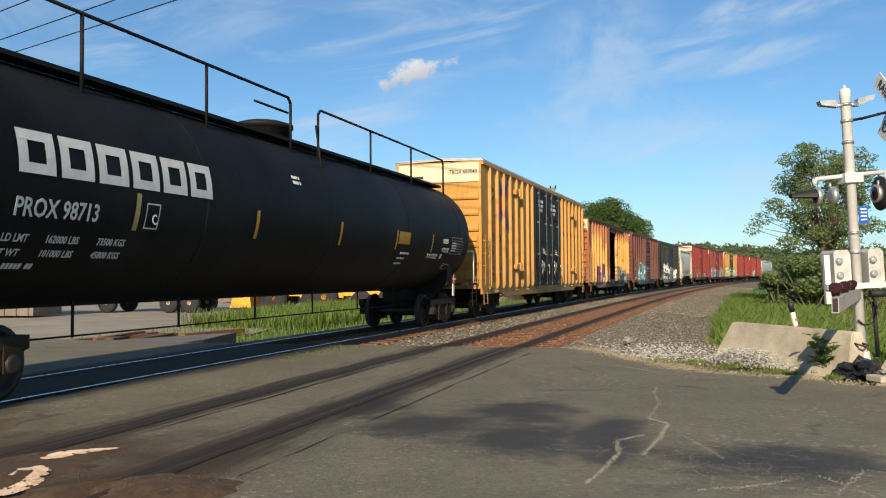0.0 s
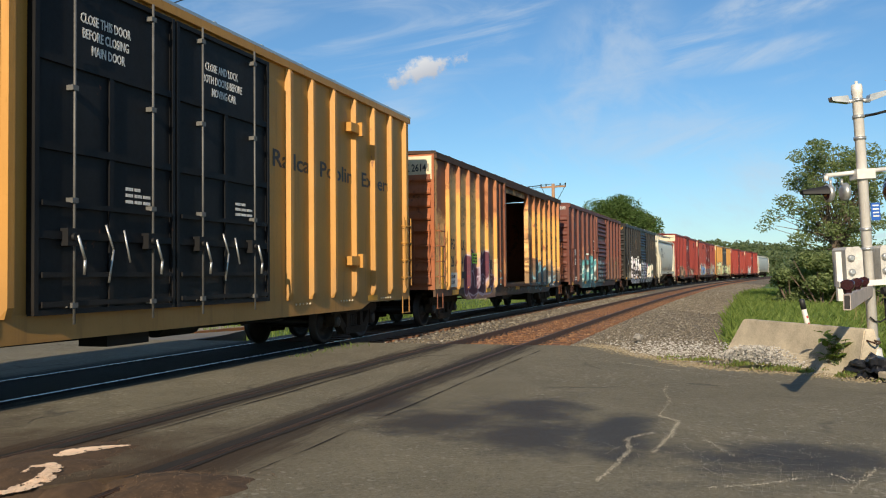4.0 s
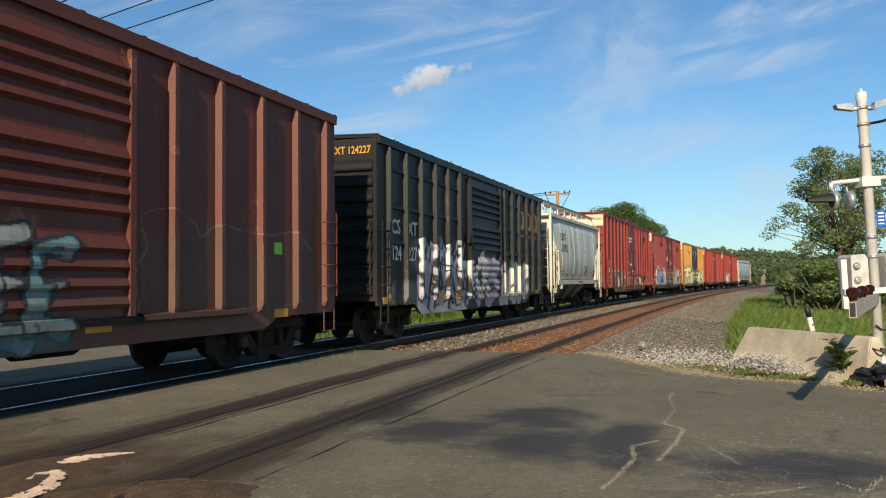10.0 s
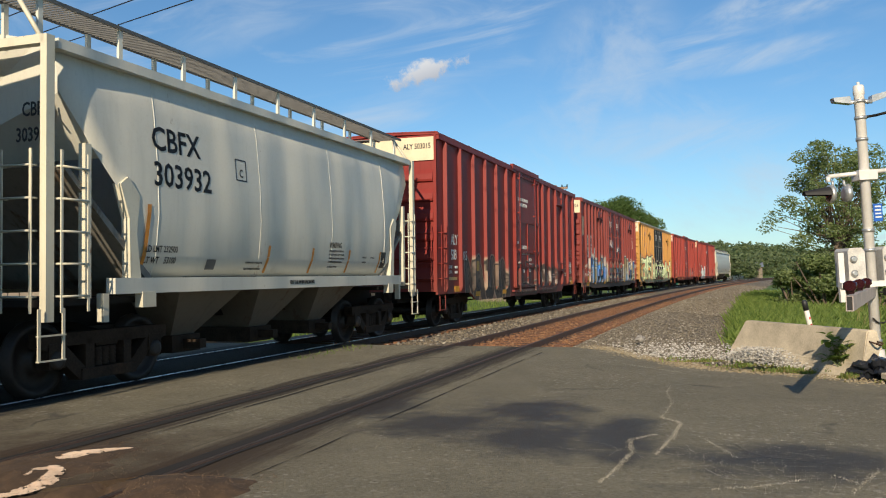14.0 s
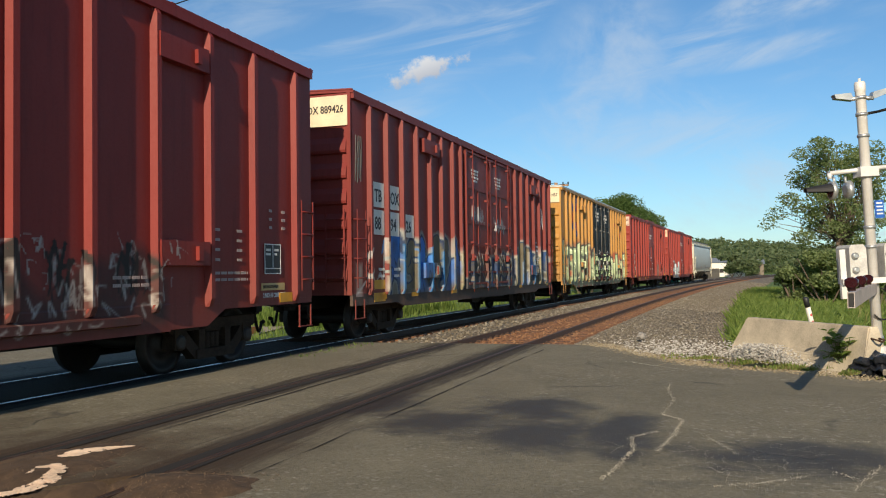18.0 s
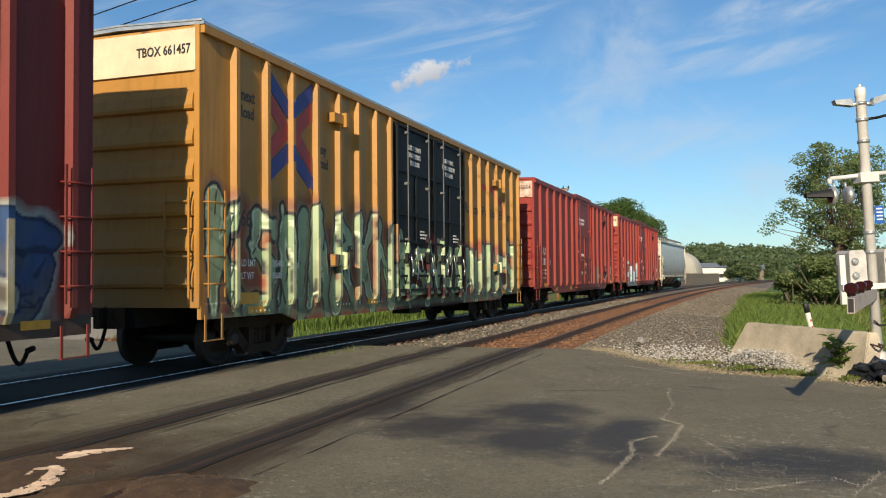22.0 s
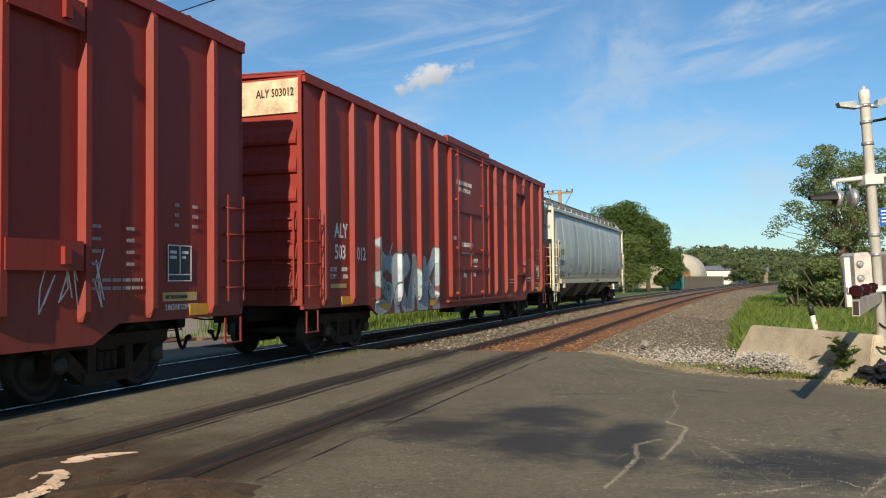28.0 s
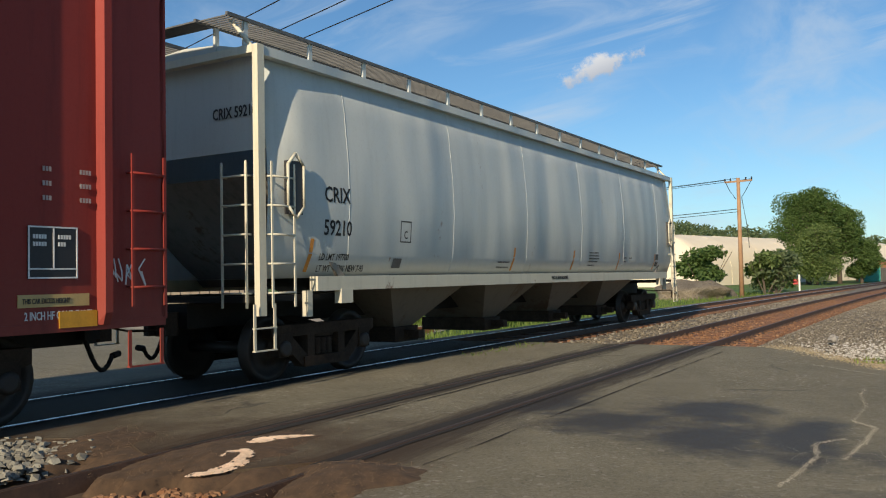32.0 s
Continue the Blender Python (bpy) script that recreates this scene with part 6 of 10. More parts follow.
def red_sprays(car, m, posts, kind):
    tar, chalk = (0.018, 0.014, 0.014), (0.40, 0.36, 0.33)
    if kind == "plain":
        sp = Spray(car, -7.4, 6.4, 0.68, 2.1, posts, (-1.8, 1.75))
        tan = (0.30, 0.205, 0.15)
        sp.mist(-7.0, -2.5, 0.72, 1.35, tan, 3, 0.08, 0.2, 0.9)
        ash, rim = (0.115, 0.090, 0.075), (0.012, 0.011, 0.012)
        for k, (x, form) in enumerate(((-7.0, "n"), (-6.05, "a"), (-5.1, "u"), (-4.1, "o"), (-3.2, "n"))):
            sp.letter(form, x, 0.78, 0.86, 1.0, (ash, (0.21, 0.145, 0.105))[k % 2], rim, 0.15, 70 + k, 0.05, shade=(0.050, 0.038, 0.034), glow=(0.31, 0.23, 0.17), slip=0.03)
        sp.line([(-3.9, 1.45), (-3.75, 1.6), (-3.6, 1.4), (-3.75, 1.2), (-3.9, 1.45)], 0.06, tar)
        sp.mist(-1.7, 1.55, 0.95, 1.55, (0.075, 0.032, 0.028), 21, 0.25, 0.3, 0.75)
        for c in ([(-1.5, 1.0), (-1.45, 1.75), (-1.0, 1.85), (-0.8, 1.35), (-1.2, 1.15)], [(-0.7, 1.0), (-0.55, 1.7), (-0.1, 1.9), (0.15, 1.5), (-0.2, 1.2), (0.1, 1.0)], [(0.4, 1.05), (0.45, 1.7), (0.85, 1.75), (1.0, 1.3), (0.7, 1.1)], [(-1.2, 1.0), (-0.4, 1.12), (0.5, 0.98), (1.3, 1.1)], [(1.1, 1.6), (1.35, 1.75), (1.45, 1.3)]):
            sp.line(c, 0.05, tar, 0.03)
            sp.line([(x + 0.05, z + 0.045) for x, z in c], 0.013, chalk, 0.008, force=0.8)
        sp.mist(-1.7, 1.6, 0.75, 1.0, (0.06, 0.035, 0.03), 12, 0.12, 0.08, 0.7)
        rnd = random.Random(5)
        sp.mist(2.0, 5.3, 0.85, 1.65, (0.030, 0.022, 0.022), 17, 0.2, 0.35, 0.8)
        for k in range(60):
            x, z = rnd.uniform(2.0, 5.4), rnd.uniform(0.85, 1.8)
            sp.line([(x, z), (x + rnd.uniform(-0.12, 0.12), z + 0.15), (x + rnd.uniform(-0.1, 0.2), z + rnd.uniform(-0.1, 0.2))], rnd.uniform(0.010, 0.024), chalk, 0.008, force=0.8)
        for g in (2.2, 3.1, 4.3):
            for k in range(9):
                x = g + rnd.uniform(0, 0.6)
                sp.line([(x, 1.85 - rnd.random() * 0.3), (x + rnd.uniform(-0.1, 0.1), 1.5), (x + rnd.uniform(-0.12, 0.12), 1.15 + rnd.random() * 0.2)], 0.035, tar, 0.012)
            for k in range(7):
                x = g + rnd.uniform(0, 0.8)
                sp.line([(x, 1.2 + rnd.random() * 0.5), (x + rnd.uniform(0.02, 0.12), 1.0 + rnd.random() * 0.4)], 0.012, chalk)
        for k in range(16):
            x = -1.6 + 0.35 * k
            sp.line([(x, 0.86), (x + 0.12, 0.78 + 0.06 * (k % 2)), (x + 0.22, 0.88)], 0.012, chalk, force=0.8)
        sp.done([m], "black and tan sprayed letters and drips")
    if kind == "blue":
        sp = Spray(car, -9.2, 9.2, 0.96, 3.5, posts, (-2.1, 2.7))
        blue, deep, moss, fog = (0.035, 0.16, 0.50), (0.010, 0.030, 0.085), (0.125, 0.105, 0.065), (0.50, 0.50, 0.46)
        sp.mist(-7.6, -2.3, 0.8, 2.3, fog, 3, 0.45, 0.22, 0.75)
        sp.mist(-7.4, -2.3, 0.8, 1.9, moss, 4, 0.15, 0.25, 0.9)
        sp.row("askna", -7.5, -2.4, 0.92, 2.05, [blue, (0.17, 0.145, 0.09), (0.035, 0.18, 0.55), (0.12, 0.105, 0.07)], deep, 6, 0.2, fat=0.21, rim=0.05, shade=(0.105, 0.096, 0.068), glow=(0.26, 0.27, 0.25), slip=0.07)
        sp.mist(-9.15, -8.75, 0.95, 1.7, (0.44, 0.40, 0.36), 33, 0.12, 0.1, 0.7)
        for c in ([(-9.1, 1.0), (-8.6, 1.3), (-8.25, 1.75), (-8.45, 1.95), (-8.6, 1.5), (-8.3, 1.25)], [(-8.2, 1.1), (-7.9, 1.45), (-7.75, 1.3), (-7.65, 2.2)]):
            sp.line(c, 0.03, (0.42, 0.38, 0.36), 0.045, force=0.85)
        yellow, sky_blue, bone = (0.66, 0.56, 0.30), (0.07, 0.34, 0.72), (0.62, 0.58, 0.48)
        sp.posted(posts, -7.6, -2.3, 0.95, 2.05, (yellow, sky_blue, bone, sky_blue), 5)
        rnd = random.Random(12)
        for k in range(34):
            x, z = rnd.choice((rnd.uniform(-8.3, -2.5), rnd.uniform(2.9, 8.5))), rnd.uniform(0.95, 1.9)
            sp.line([(x, z), (x + rnd.uniform(-0.2, 0.2), z + rnd.uniform(0.1, 0.3)), (x + rnd.uniform(-0.1, 0.35), z + rnd.uniform(-0.1, 0.25))], rnd.uniform(0.012, 0.04), rnd.choice(((0.30, 0.33, 0.32), (0.04, 0.20, 0.50), (0.012, 0.014, 0.018), (0.16, 0.05, 0.03))), 0.008)
        sp.line([(-8.3, 0.95), (-7.2, 0.84), (-6.3, 0.95), (-5.4, 0.85)], 0.03, (0.30, 0.17, 0.17))
        sp.mist(2.85, 8.8, 0.8, 2.3, fog, 8, 0.4, 0.28, 0.7)
        sp.mist(2.9, 8.7, 0.8, 1.95, (0.05, 0.055, 0.05), 9, 0.15, 0.28, 0.9)
        sp.row("knaks", 2.9, 8.7, 0.90, 2.0, [(0.025, 0.07, 0.19), moss, (0.03, 0.15, 0.42), (0.17, 0.15, 0.10)], deep, 9, 0.2, fat=0.20, rim=0.05, shade=(0.10, 0.10, 0.08), glow=(0.30, 0.33, 0.31), slip=0.07)
        sp.mist(-2.1, 2.7, 0.8, 2.2, (0.10, 0.09, 0.075), 14, 0.3, 0.25, 0.6)
        sp.row("suns", -2.0, 2.6, 1.0, 1.85, [(0.05, 0.05, 0.055), (0.085, 0.03, 0.025), (0.02, 0.05, 0.13)], deep, 15, 0.15, fat=0.13, rim=0.05, glow=(0.16, 0.18, 0.16), slip=0.06)
        for x0, z0 in ((-1.55, 2.95), (0.75, 2.75)):
            for k in range(4):
                x = x0 + 0.3 * k
                sp.line([(x, z0 + 0.42), (x + 0.04, z0), (x + 0.17, z0 + 0.38), (x + 0.22, z0 - 0.06), (x + 0.30, z0 + 0.2)], 0.022, (0.36, 0.38, 0.40), 0.030)
        sp.posted(posts, 2.9, 8.7, 0.95, 1.95, (yellow, sky_blue, bone, yellow), 6)
        sp.done([m], "blue and olive sprayed letters in a pale haze")
    if kind == "first":
        sp = Spray(car, 2.3, 6.6, 0.85, 2.2, posts)
        d = np.maximum(np.abs(sp.X - 3.45) - 0.75, np.abs(sp.Z - 1.45) - 0.52)
        sp.lay(-d / 0.03 * 0.8, (0.17, 0.085, 0.075))
        rnd = random.Random(8)
        for k in range(26):
            x, z = rnd.uniform(2.75, 4.1), rnd.uniform(1.0, 1.8)
            sp.line([(x, z), (x + rnd.uniform(-0.1, 0.1), z + 0.15), (x + rnd.uniform(-0.05, 0.15), z + 0.05)], 0.012, (0.32, 0.25, 0.24), force=0.8)
        sp.line([(2.65, 0.95), (2.7, 1.95), (4.2, 2.0), (4.25, 0.95)], 0.015, (0.36, 0.28, 0.26), force=0.8)
        sp.done([m], "chalky sprayed block beside the door")
    if kind == "second":
        sp = Spray(car, -6.9, -2.4, 0.70, 2.6, posts)
        steel, pale, dark = (0.27, 0.34, 0.38), (0.50, 0.57, 0.61), (0.035, 0.045, 0.055)
        d = sp.reach([((-6.4, 1.0), (-2.8, 1.0), 0.2, 0.2), ((-6.2, 1.0), (-6.25, 2.0), 0.3, 0.3), ((-4.8, 1.0), (-5.0, 2.0), 0.4, 0.35), ((-3.0, 1.0), (-2.85, 1.9), 0.25, 0.25)])
        sp.lay((0.12 - d) / 0.25 * 0.45, dark)
        sp.row("skak", -6.4, -2.75, 0.84, 1.95, [steel, pale, (0.30, 0.37, 0.41), (0.40, 0.47, 0.51)], dark, 4, 0.16, fat=0.20, rim=0.03, shade=(0.30, 0.36, 0.40), glint=(0.50, 0.55, 0.58), slip=0.03)
        for c in ([(-6.3, 2.25), (-5.95, 1.7), (-5.5, 2.25)], [(-2.85, 1.4), (-2.6, 2.25)]):
            sp.line(c, 0.13, steel, 0.03)
        sp.done([m], "silver-blue sprayed letters with dark outlines")


def hopper(label, s0, s1, h, eave, bays, mark, number, inset):
    """A covered hopper with bellied sides, slope sheets, outlets, a roof walk on stanchions and end ladders."""
    car = thing("covered_hopper", label, "hopper car", G)
    half = (s1 - s0) / 2
    TRAIN.append((car, (s0 + s1) / 2, half - inset))
    m = car_paint("pale_grey_paint", (0.50, 0.53, 0.51) if bays == 4 else (0.62, 0.61, 0.53), car, 0.42, 0.12, 0.03, (0.2, 0.12, 0.07), 0.18, fade=0.12, dents=1.0)
    mw = car_paint("off_white_trim", (0.60, 0.57, 0.45), car, 0.45, 0.2, 0.12, (0.2, 0.12, 0.07), 0.2)
    # grime and the shade round bays and slope sheets, both in this grey
    grimy_shaded = car_paint("shaded_grimy_grey_paint", (0.20, 0.19, 0.165), car, 0.6, 0.5, 0.3, (0.12, 0.08, 0.05), 0.6)
    low = 1.42
    hb = half - (0.25 if bays == 4 else 0.35)
    # the bellied sides: a ring of stations along the car
    bm = bmesh.new()
    prof = [(0.0, eave + 0.30), (-0.6, eave + 0.26), (-1.15, eave + 0.14), (-1.40, eave), (-1.47, eave - 0.5), (-1.53, eave - 1.2), (-1.55, eave - 1.8), (-1.5, 1.75), (-1.38, low)]
    full = prof + [(-y, z) for y, z in prof[::-1][:-1]]
    xs = spread(-hb, hb, 25)
    rings = []
    for x in xs:
        e = max(0.0, (abs(x) - hb + 1.5) / 1.5)
        ring = []
        for y, z in full:
            zz = z
            ring.append(bm.verts.new((x - math.copysign(1.15 * min(1.0, max(0.0, (3.45 - z) / 1.1)) * (1 if bays != 4 else 0.0) * e, x), y * (1 - 0.04 * e), zz)))
        rings.append(ring)
    for a, b in zip(rings, rings[1:]):
        for i in range(len(full) - 1):
            f = bm.faces.new((a[i], a[i + 1], b[i + 1], b[i]))
            f.smooth = True
    for r in (rings[0], rings[-1]):
        bm.faces.new([v for v in r if v.co.z > (2.6 if bays == 4 else 2.3)])
    body = part("hopper_body", bm, m, car, "bellied grey side sheets")
    part("top_rail", solid("top_rail", m, (-hb - 0.1, hb + 0.1, -1.5, -1.36, eave - 0.02, eave + 0.1)), None, car)
    part("top_rail", solid("top_rail", m, (-hb - 0.1, hb + 0.1, 1.36, 1.5, eave - 0.02, eave + 0.1)), None, car)
    for s in (-1, 1):
        part("side_sill", solid("side_sill", mw if bays == 4 else m, (-half + 1.1, half - 1.1, s * 1.5 - 0.07, s * 1.5 + 0.07, 1.24, 1.44)), None, car)
    # weld lines
    for x in spread(-hb + 1.6, hb - 1.6, 6 if bays == 4 else 4):
        bm = bmesh.new()
        for (y0, z0), (y1, z1) in zip(prof[3:-1], prof[4:]):
            tube(bm, (x, y0 + 0.001, z0), (x, y1 + 0.001, z1), 0.0055, 5)
        part("weld_seam", bm, m, body)
    # outlets
    for i in range(bays):
        xc = (i - (bays - 1) / 2) * (2 * (half - inset - 1.0) / bays)
        wd = (half - inset - 1.0) / bays
        bm = bmesh.new()
        lo = [(xc - 0.28, -0.45), (xc + 0.28, -0.45), (xc + 0.28, 0.45), (xc - 0.28, 0.45)]
        hi = [(xc - wd * 0.9, -1.4), (xc + wd * 0.9, -1.4), (xc + wd * 0.9, 1.4), (xc - wd * 0.9, 1.4)]
        a, b = [bm.verts.new((x, y * 1.5, 0.56)) for x, y in lo], [bm.verts.new((x, y, 1.45)) for x, y in hi]
        for k in range(4):
            bm.faces.new((a[k], a[(k + 1) % 4], b[(k + 1) % 4], b[k]))
        bm.faces.new(a[::-1])
        bm.faces.new(b)
        bay = part("hopper_bay", bm, grimy_shaded, car)
        part("outlet", solid("outlet", M["truck"], (xc - 0.35, xc + 0.35, -0.75, 0.75, 0.30, 0.56), (xc - 0.08, xc + 0.08, -1.05, -0.75, 0.36, 0.50)), None, bay)
    bm = bmesh.new()
    box(bm, -half, half, -0.28, 0.28, 0.78, 1.1)
    for s in (-1, 1):
        box(bm, s * half - 1.9 * (s > 0), s * half + 1.9 * (s < 0), -1.4, 1.4, 1.12, 1.2)
    part("underframe", bm, M["iron"], car)
    # slope sheets and end frames
    for s in (-1, 1):
        bm = bmesh.new()
        x0 = s * hb
        prism(bm, [(x0, 2.75), (x0 - s * 0.1, 2.75), (x0 - s * 1.75, 1.3), (x0 - s * 1.6, 1.3)], "y", -1.45, 1.45)
        part("slope_sheet", bm, grimy_shaded, car)
        e = thing_part_end(car, s, half, hb, eave, h, mw)
    # roof walk on stanchions
    k = int(hb * 1.6)
    post = solid("walk_stanchion", m, (-0.035, 0.035, -0.02, 0.02, eave + 0.1, h))
    for i in range(k + 1):
        for y in (-1.12, -0.6, 0.6, 1.12):
            part("walk_stanchion", post, None, car, at=pose(-hb + 2 * hb * i / k, y, 0))
    bm = bmesh.new()
    for y in (-1.15, -0.58, 0.58, 1.15):
        box(bm, -hb - 0.35, hb + 0.35, y - 0.02, y + 0.02, h, h + 0.045)
    n = int(hb * 2 / 0.065)
    for i in range(n):
        x = -hb - 0.3 + i * (2 * hb + 0.6) / n
        for s in (-1, 1):
            box(bm, x, x + 0.022, min(s * 0.58, s * 1.15), max(s * 0.58, s * 1.15), h + 0.012, h + 0.03)
    for s in (-1, 1):
        for i in range(18):
            x = s * (hb + 0.02 + 0.018 * i)
            box(bm, x - 0.004, x + 0.004, -0.58, 0.58, h + 0.01, h + 0.03)
    part("roof_walk", bm, M["grating"], car, "open steel grating walkway")
    for x in spread(-hb + 1.5, hb - 1.5, bays):
        bm = bmesh.new()
        lathe(bm, [(0.38, eave + 0.2), (0.38, eave + 0.33), (0.25, eave + 0.38)], at=(x, 0, 0), sides=18)
        part("roof_hatch", bm, m, car)
    if bays == 4:
        for s in (-1, 1):
            hole = part("hand_hole", solid("hand_hole", M["black"], (s * (hb - 0.42) - 0.13, s * (hb - 0.42) + 0.13, -1.585, -1.5, 2.25, 2.95)), None, car, "dark opening in the side sheet")
            bm = bmesh.new()
            xm = s * (hb - 0.42)
            pipe(bm, [(xm - 0.15, -1.585, 2.35), (xm - 0.15, -1.585, 2.9), (xm, -1.585, 3.05), (xm + 0.15, -1.585, 2.9), (xm + 0.15, -1.585, 2.35), (xm, -1.585, 2.2), (xm - 0.15, -1.585, 2.35)], 0.022)
            part("rim", bm, mw, hole)
    else:
        for s in (-1, 1):
            bm = bmesh.new()
            box(bm, s * (half - 0.72) - 0.05, s * (half - 0.72) + 0.05, -1.5, -1.4, 1.2, 3.05)
            part("brace_post", bm, mw, car)
            bm = bmesh.new()
            xe = s * (hb - 1.13)
            prism(bm, [(xe + s * 0.06, 1.44), (xe - s * 0.14, 1.44), (xe - s * 0.06, 2.0), (xe - s * 0.12, 2.5), (xe + s * 0.1, 2.72), (xe + s * 0.24, 2.62), (xe + s * 0.08, 2.2)], "y", -1.53, -1.40)
            part("corner_plate", bm, mw, car, "cream rounded corner plate")
    for s in (-1, 1):
        truck(car, s * (half - inset))
    couplers(car, half)
    # writing, laid on the bellied side
    def skin(x, z):
        for (y0, z0), (y1, z1) in zip(prof[3:], prof[4:]):
            if z1 <= z <= z0:
                return (y0 + (y1 - y0) * (z - z0) / (z1 - z0)) * (1 - 0.04 * max(0.0, (abs(x) - hb + 1.5) / 1.5))
        return -1.5

    def words(body, x, z, size, wide=0.75):
        me = text_mesh(body, size, M["black"], wide).copy()
        for v in me.vertices:
            px, pz = x + v.co.x, z + v.co.y
            v.co = (px, skin(px, pz) - 0.005, pz)
        part("lettering", me, None, car)["kind"] = "stuff"

    def flat(name, mat, pieces, label="", lift=0.004, lean=0.0):
        bm = bmesh.new()
        for x0, x1, z0, z1 in pieces:
            k = max(1, int((z1 - z0) / 0.1))
            rows = []
            for i in range(k + 1):
                z, dx = z0 + (z1 - z0) * i / k, lean * i / k
                rows.append([bm.verts.new((q + dx, skin(q + dx, z) - lift, z)) for q in (x0, x1)])
            for p, q in zip(rows, rows[1:]):
                bm.faces.new((p[0], p[1], q[1], q[0]))
        ob = part(name, bm, mat, car, label)
        if len(pieces) > 1:
            ob["kind"] = "stuff"
        return ob

    def lines(x, z, rows):
        got = []
        for dx, dz, ln, hg in rows:
            k = max(1, int(ln / (hg * 0.9)))
            got += [(x + dx + ln * i / k, x + dx + ln * (i + 0.62) / k, z + dz, z + dz + hg) for i in range(k)]
        flat("stencil", M["black"], got)
    four = bays == 4
    tx = -7.85 if four else -3.90
    words(mark, tx, 2.47 if four else 3.15, 0.22 if four else 0.33, 0.80 if four else 0.95)
    words(number, tx, 2.01 if four else 2.67, 0.22 if four else 0.33, 0.80 if four else 0.95)
    end_writing(mark + " " + number if four else mark, eave - 0.75, 0.15 if four else 0.17, M["black"], car, -hb - 0.02, 0.75)
    if not four:
        end_writing(number, eave - 1.05, 0.17, M["black"], car, -hb - 0.02, 0.75)
        words("WARNING", hb * 0.22, 1.98, 0.11, 0.7)
    if four:
        words("LD LMT 197700", -hb + 1.0, 1.66, 0.095, 0.72)
        words("LT WT   65300 NEW 7-93", -hb + 1.0, 1.5, 0.095, 0.72)
    else:
        words("LD LMT 232900", -4.02, 1.78, 0.09, 0.8)
        words("LT WT    53100", -4.02, 1.63, 0.09, 0.8)
    lines(hb * 0.22, 1.6, [(0, 0.3, 0.62, 0.035), (0, 0.23, 0.66, 0.035), (0, 0.16, 0.66, 0.035), (0, 0.09, 0.6, 0.035), (0.02, 0.0, 0.4, 0.03)])
    lines(hb * 0.5, 1.7, [(0, 0.1, 0.2, 0.035), (0, 0.0, 0.2, 0.035), (0.4, 0.1, 0.2, 0.035)])
    lines(-hb * 0.3, 1.55, [(0, 0.1, 0.5, 0.03), (0, 0.0, 0.5, 0.03)])
    flat("consolidated_plate", M["black"], [(hb - 1.75, hb - 1.5, 1.6, 1.95)], "dark data plate")
    gx, gz = (-hb + 2.9, 1.95) if four else (-1.95, 2.93)
    flat("grade_mark", M["black"], [(gx, gx + 0.3, gz, gz + 0.02), (gx, gx + 0.3, gz + 0.32, gz + 0.34), (gx, gx + 0.02, gz + 0.02, gz + 0.32), (gx + 0.28, gx + 0.3, gz + 0.02, gz + 0.32)])
    words("C", gx + 0.1, gz + 0.06, 0.13, 0.8)
    for i, x in enumerate(spread(-hb + (0.75 if four else 1.32), hb - 1.9, 6)):
        if i != 1:
            flat("stripe", M["orange_tape"], [(x, x + 0.07, 1.5, 1.95 if four or i else 2.4)], "orange stripe", 0.005, 0.06)
    flat("route_card", M["grating"], [(-hb + 2.75, -hb + 2.98, 1.55, 1.7)], "small grey card holder", 0.008)
    writing("VENT CAR WHEN UNLOADING", -0.4, 1.31, 0.07, M["black"], car, y=-1.576, wide=0.65)
    return car


def thing_part_end(car, s, half, hb, eave, h, mat):
    """Corner posts, end ladder, grab irons and steps of one end of a hopper."""
    bm = bmesh.new()
    x = s * (half - 0.12)
    for y in (-1.47, 1.47):
        box(bm, x - 0.06, x + 0.06, y - 0.045, y + 0.045, 0.95, eave + 0.1)
    box(bm, x - 0.06, x + 0.06, -1.47, 1.47, eave, eave + 0.1)
    for y in (-1.0, 1.0):
        tube(bm, (x, y * 1.4, eave + 0.05), (x, y, h + 0.02), 0.03, 6)
    part("end_frame", bm, mat, car, "off-white corner posts")
    lad = ladder_mesh(mat, 0.42, 5, 1.05, 2.9)
    part("ladder", lad, None, car, at=pose(x + (0.1 if s < 0 else -0.52), -1.585, 0))
    part("ladder", lad, None, car, at=pose(x + (0.52 if s < 0 else -0.1), 1.56, 0, 0, 0, 180))
    part("ladder", lad, None, car, at=pose(x + s * 0.14, s * 0.95, 0, 0, 0, -90 if s < 0 else 90))
    st = step_mesh(mat, 0.36, 0.52, 1.1)
    for y in (-1.52, 1.52):
        part("sill_step", st, None, car, at=pose(x - 0.16, y, 0))
    part("sill_post", solid("sill_post", mat, (x - 0.05 - s * 0.9, x + 0.05 - s * 0.9, -1.5, -1.4, 0.9, 1.25)), None, car)
    part("jacking_pad", solid("jacking_pad", mat, (x - s * 1.6 - 0.13, x - s * 1.6 + 0.13, -1.582, -1.46, 1.06, 1.26)), None, car)


tank_car()
yellow_car(27.03, 45.67, "663543", True)
rusty_car()
brown_car()
black_car()
hopper("pale grey three-bay covered hopper with cream end frames", 101.03, 112.53, 4.72, 4.1, 3, "CBFX", "303932", 1.55)
red_car(114.52, 133.18, "plain")
red_car(135.26, 153.78, "blue")
yellow_car(156.30, 174.94, "661457", False)
red_car(177.56, 196.61, "first")
red_car(198.89, 217.87, "second")
hopper("long pale grey four-bay covered hopper with off-white trim", 219.55, 237.87, 4.76, 4.28, 4, "CRIX", "59210", 1.85)

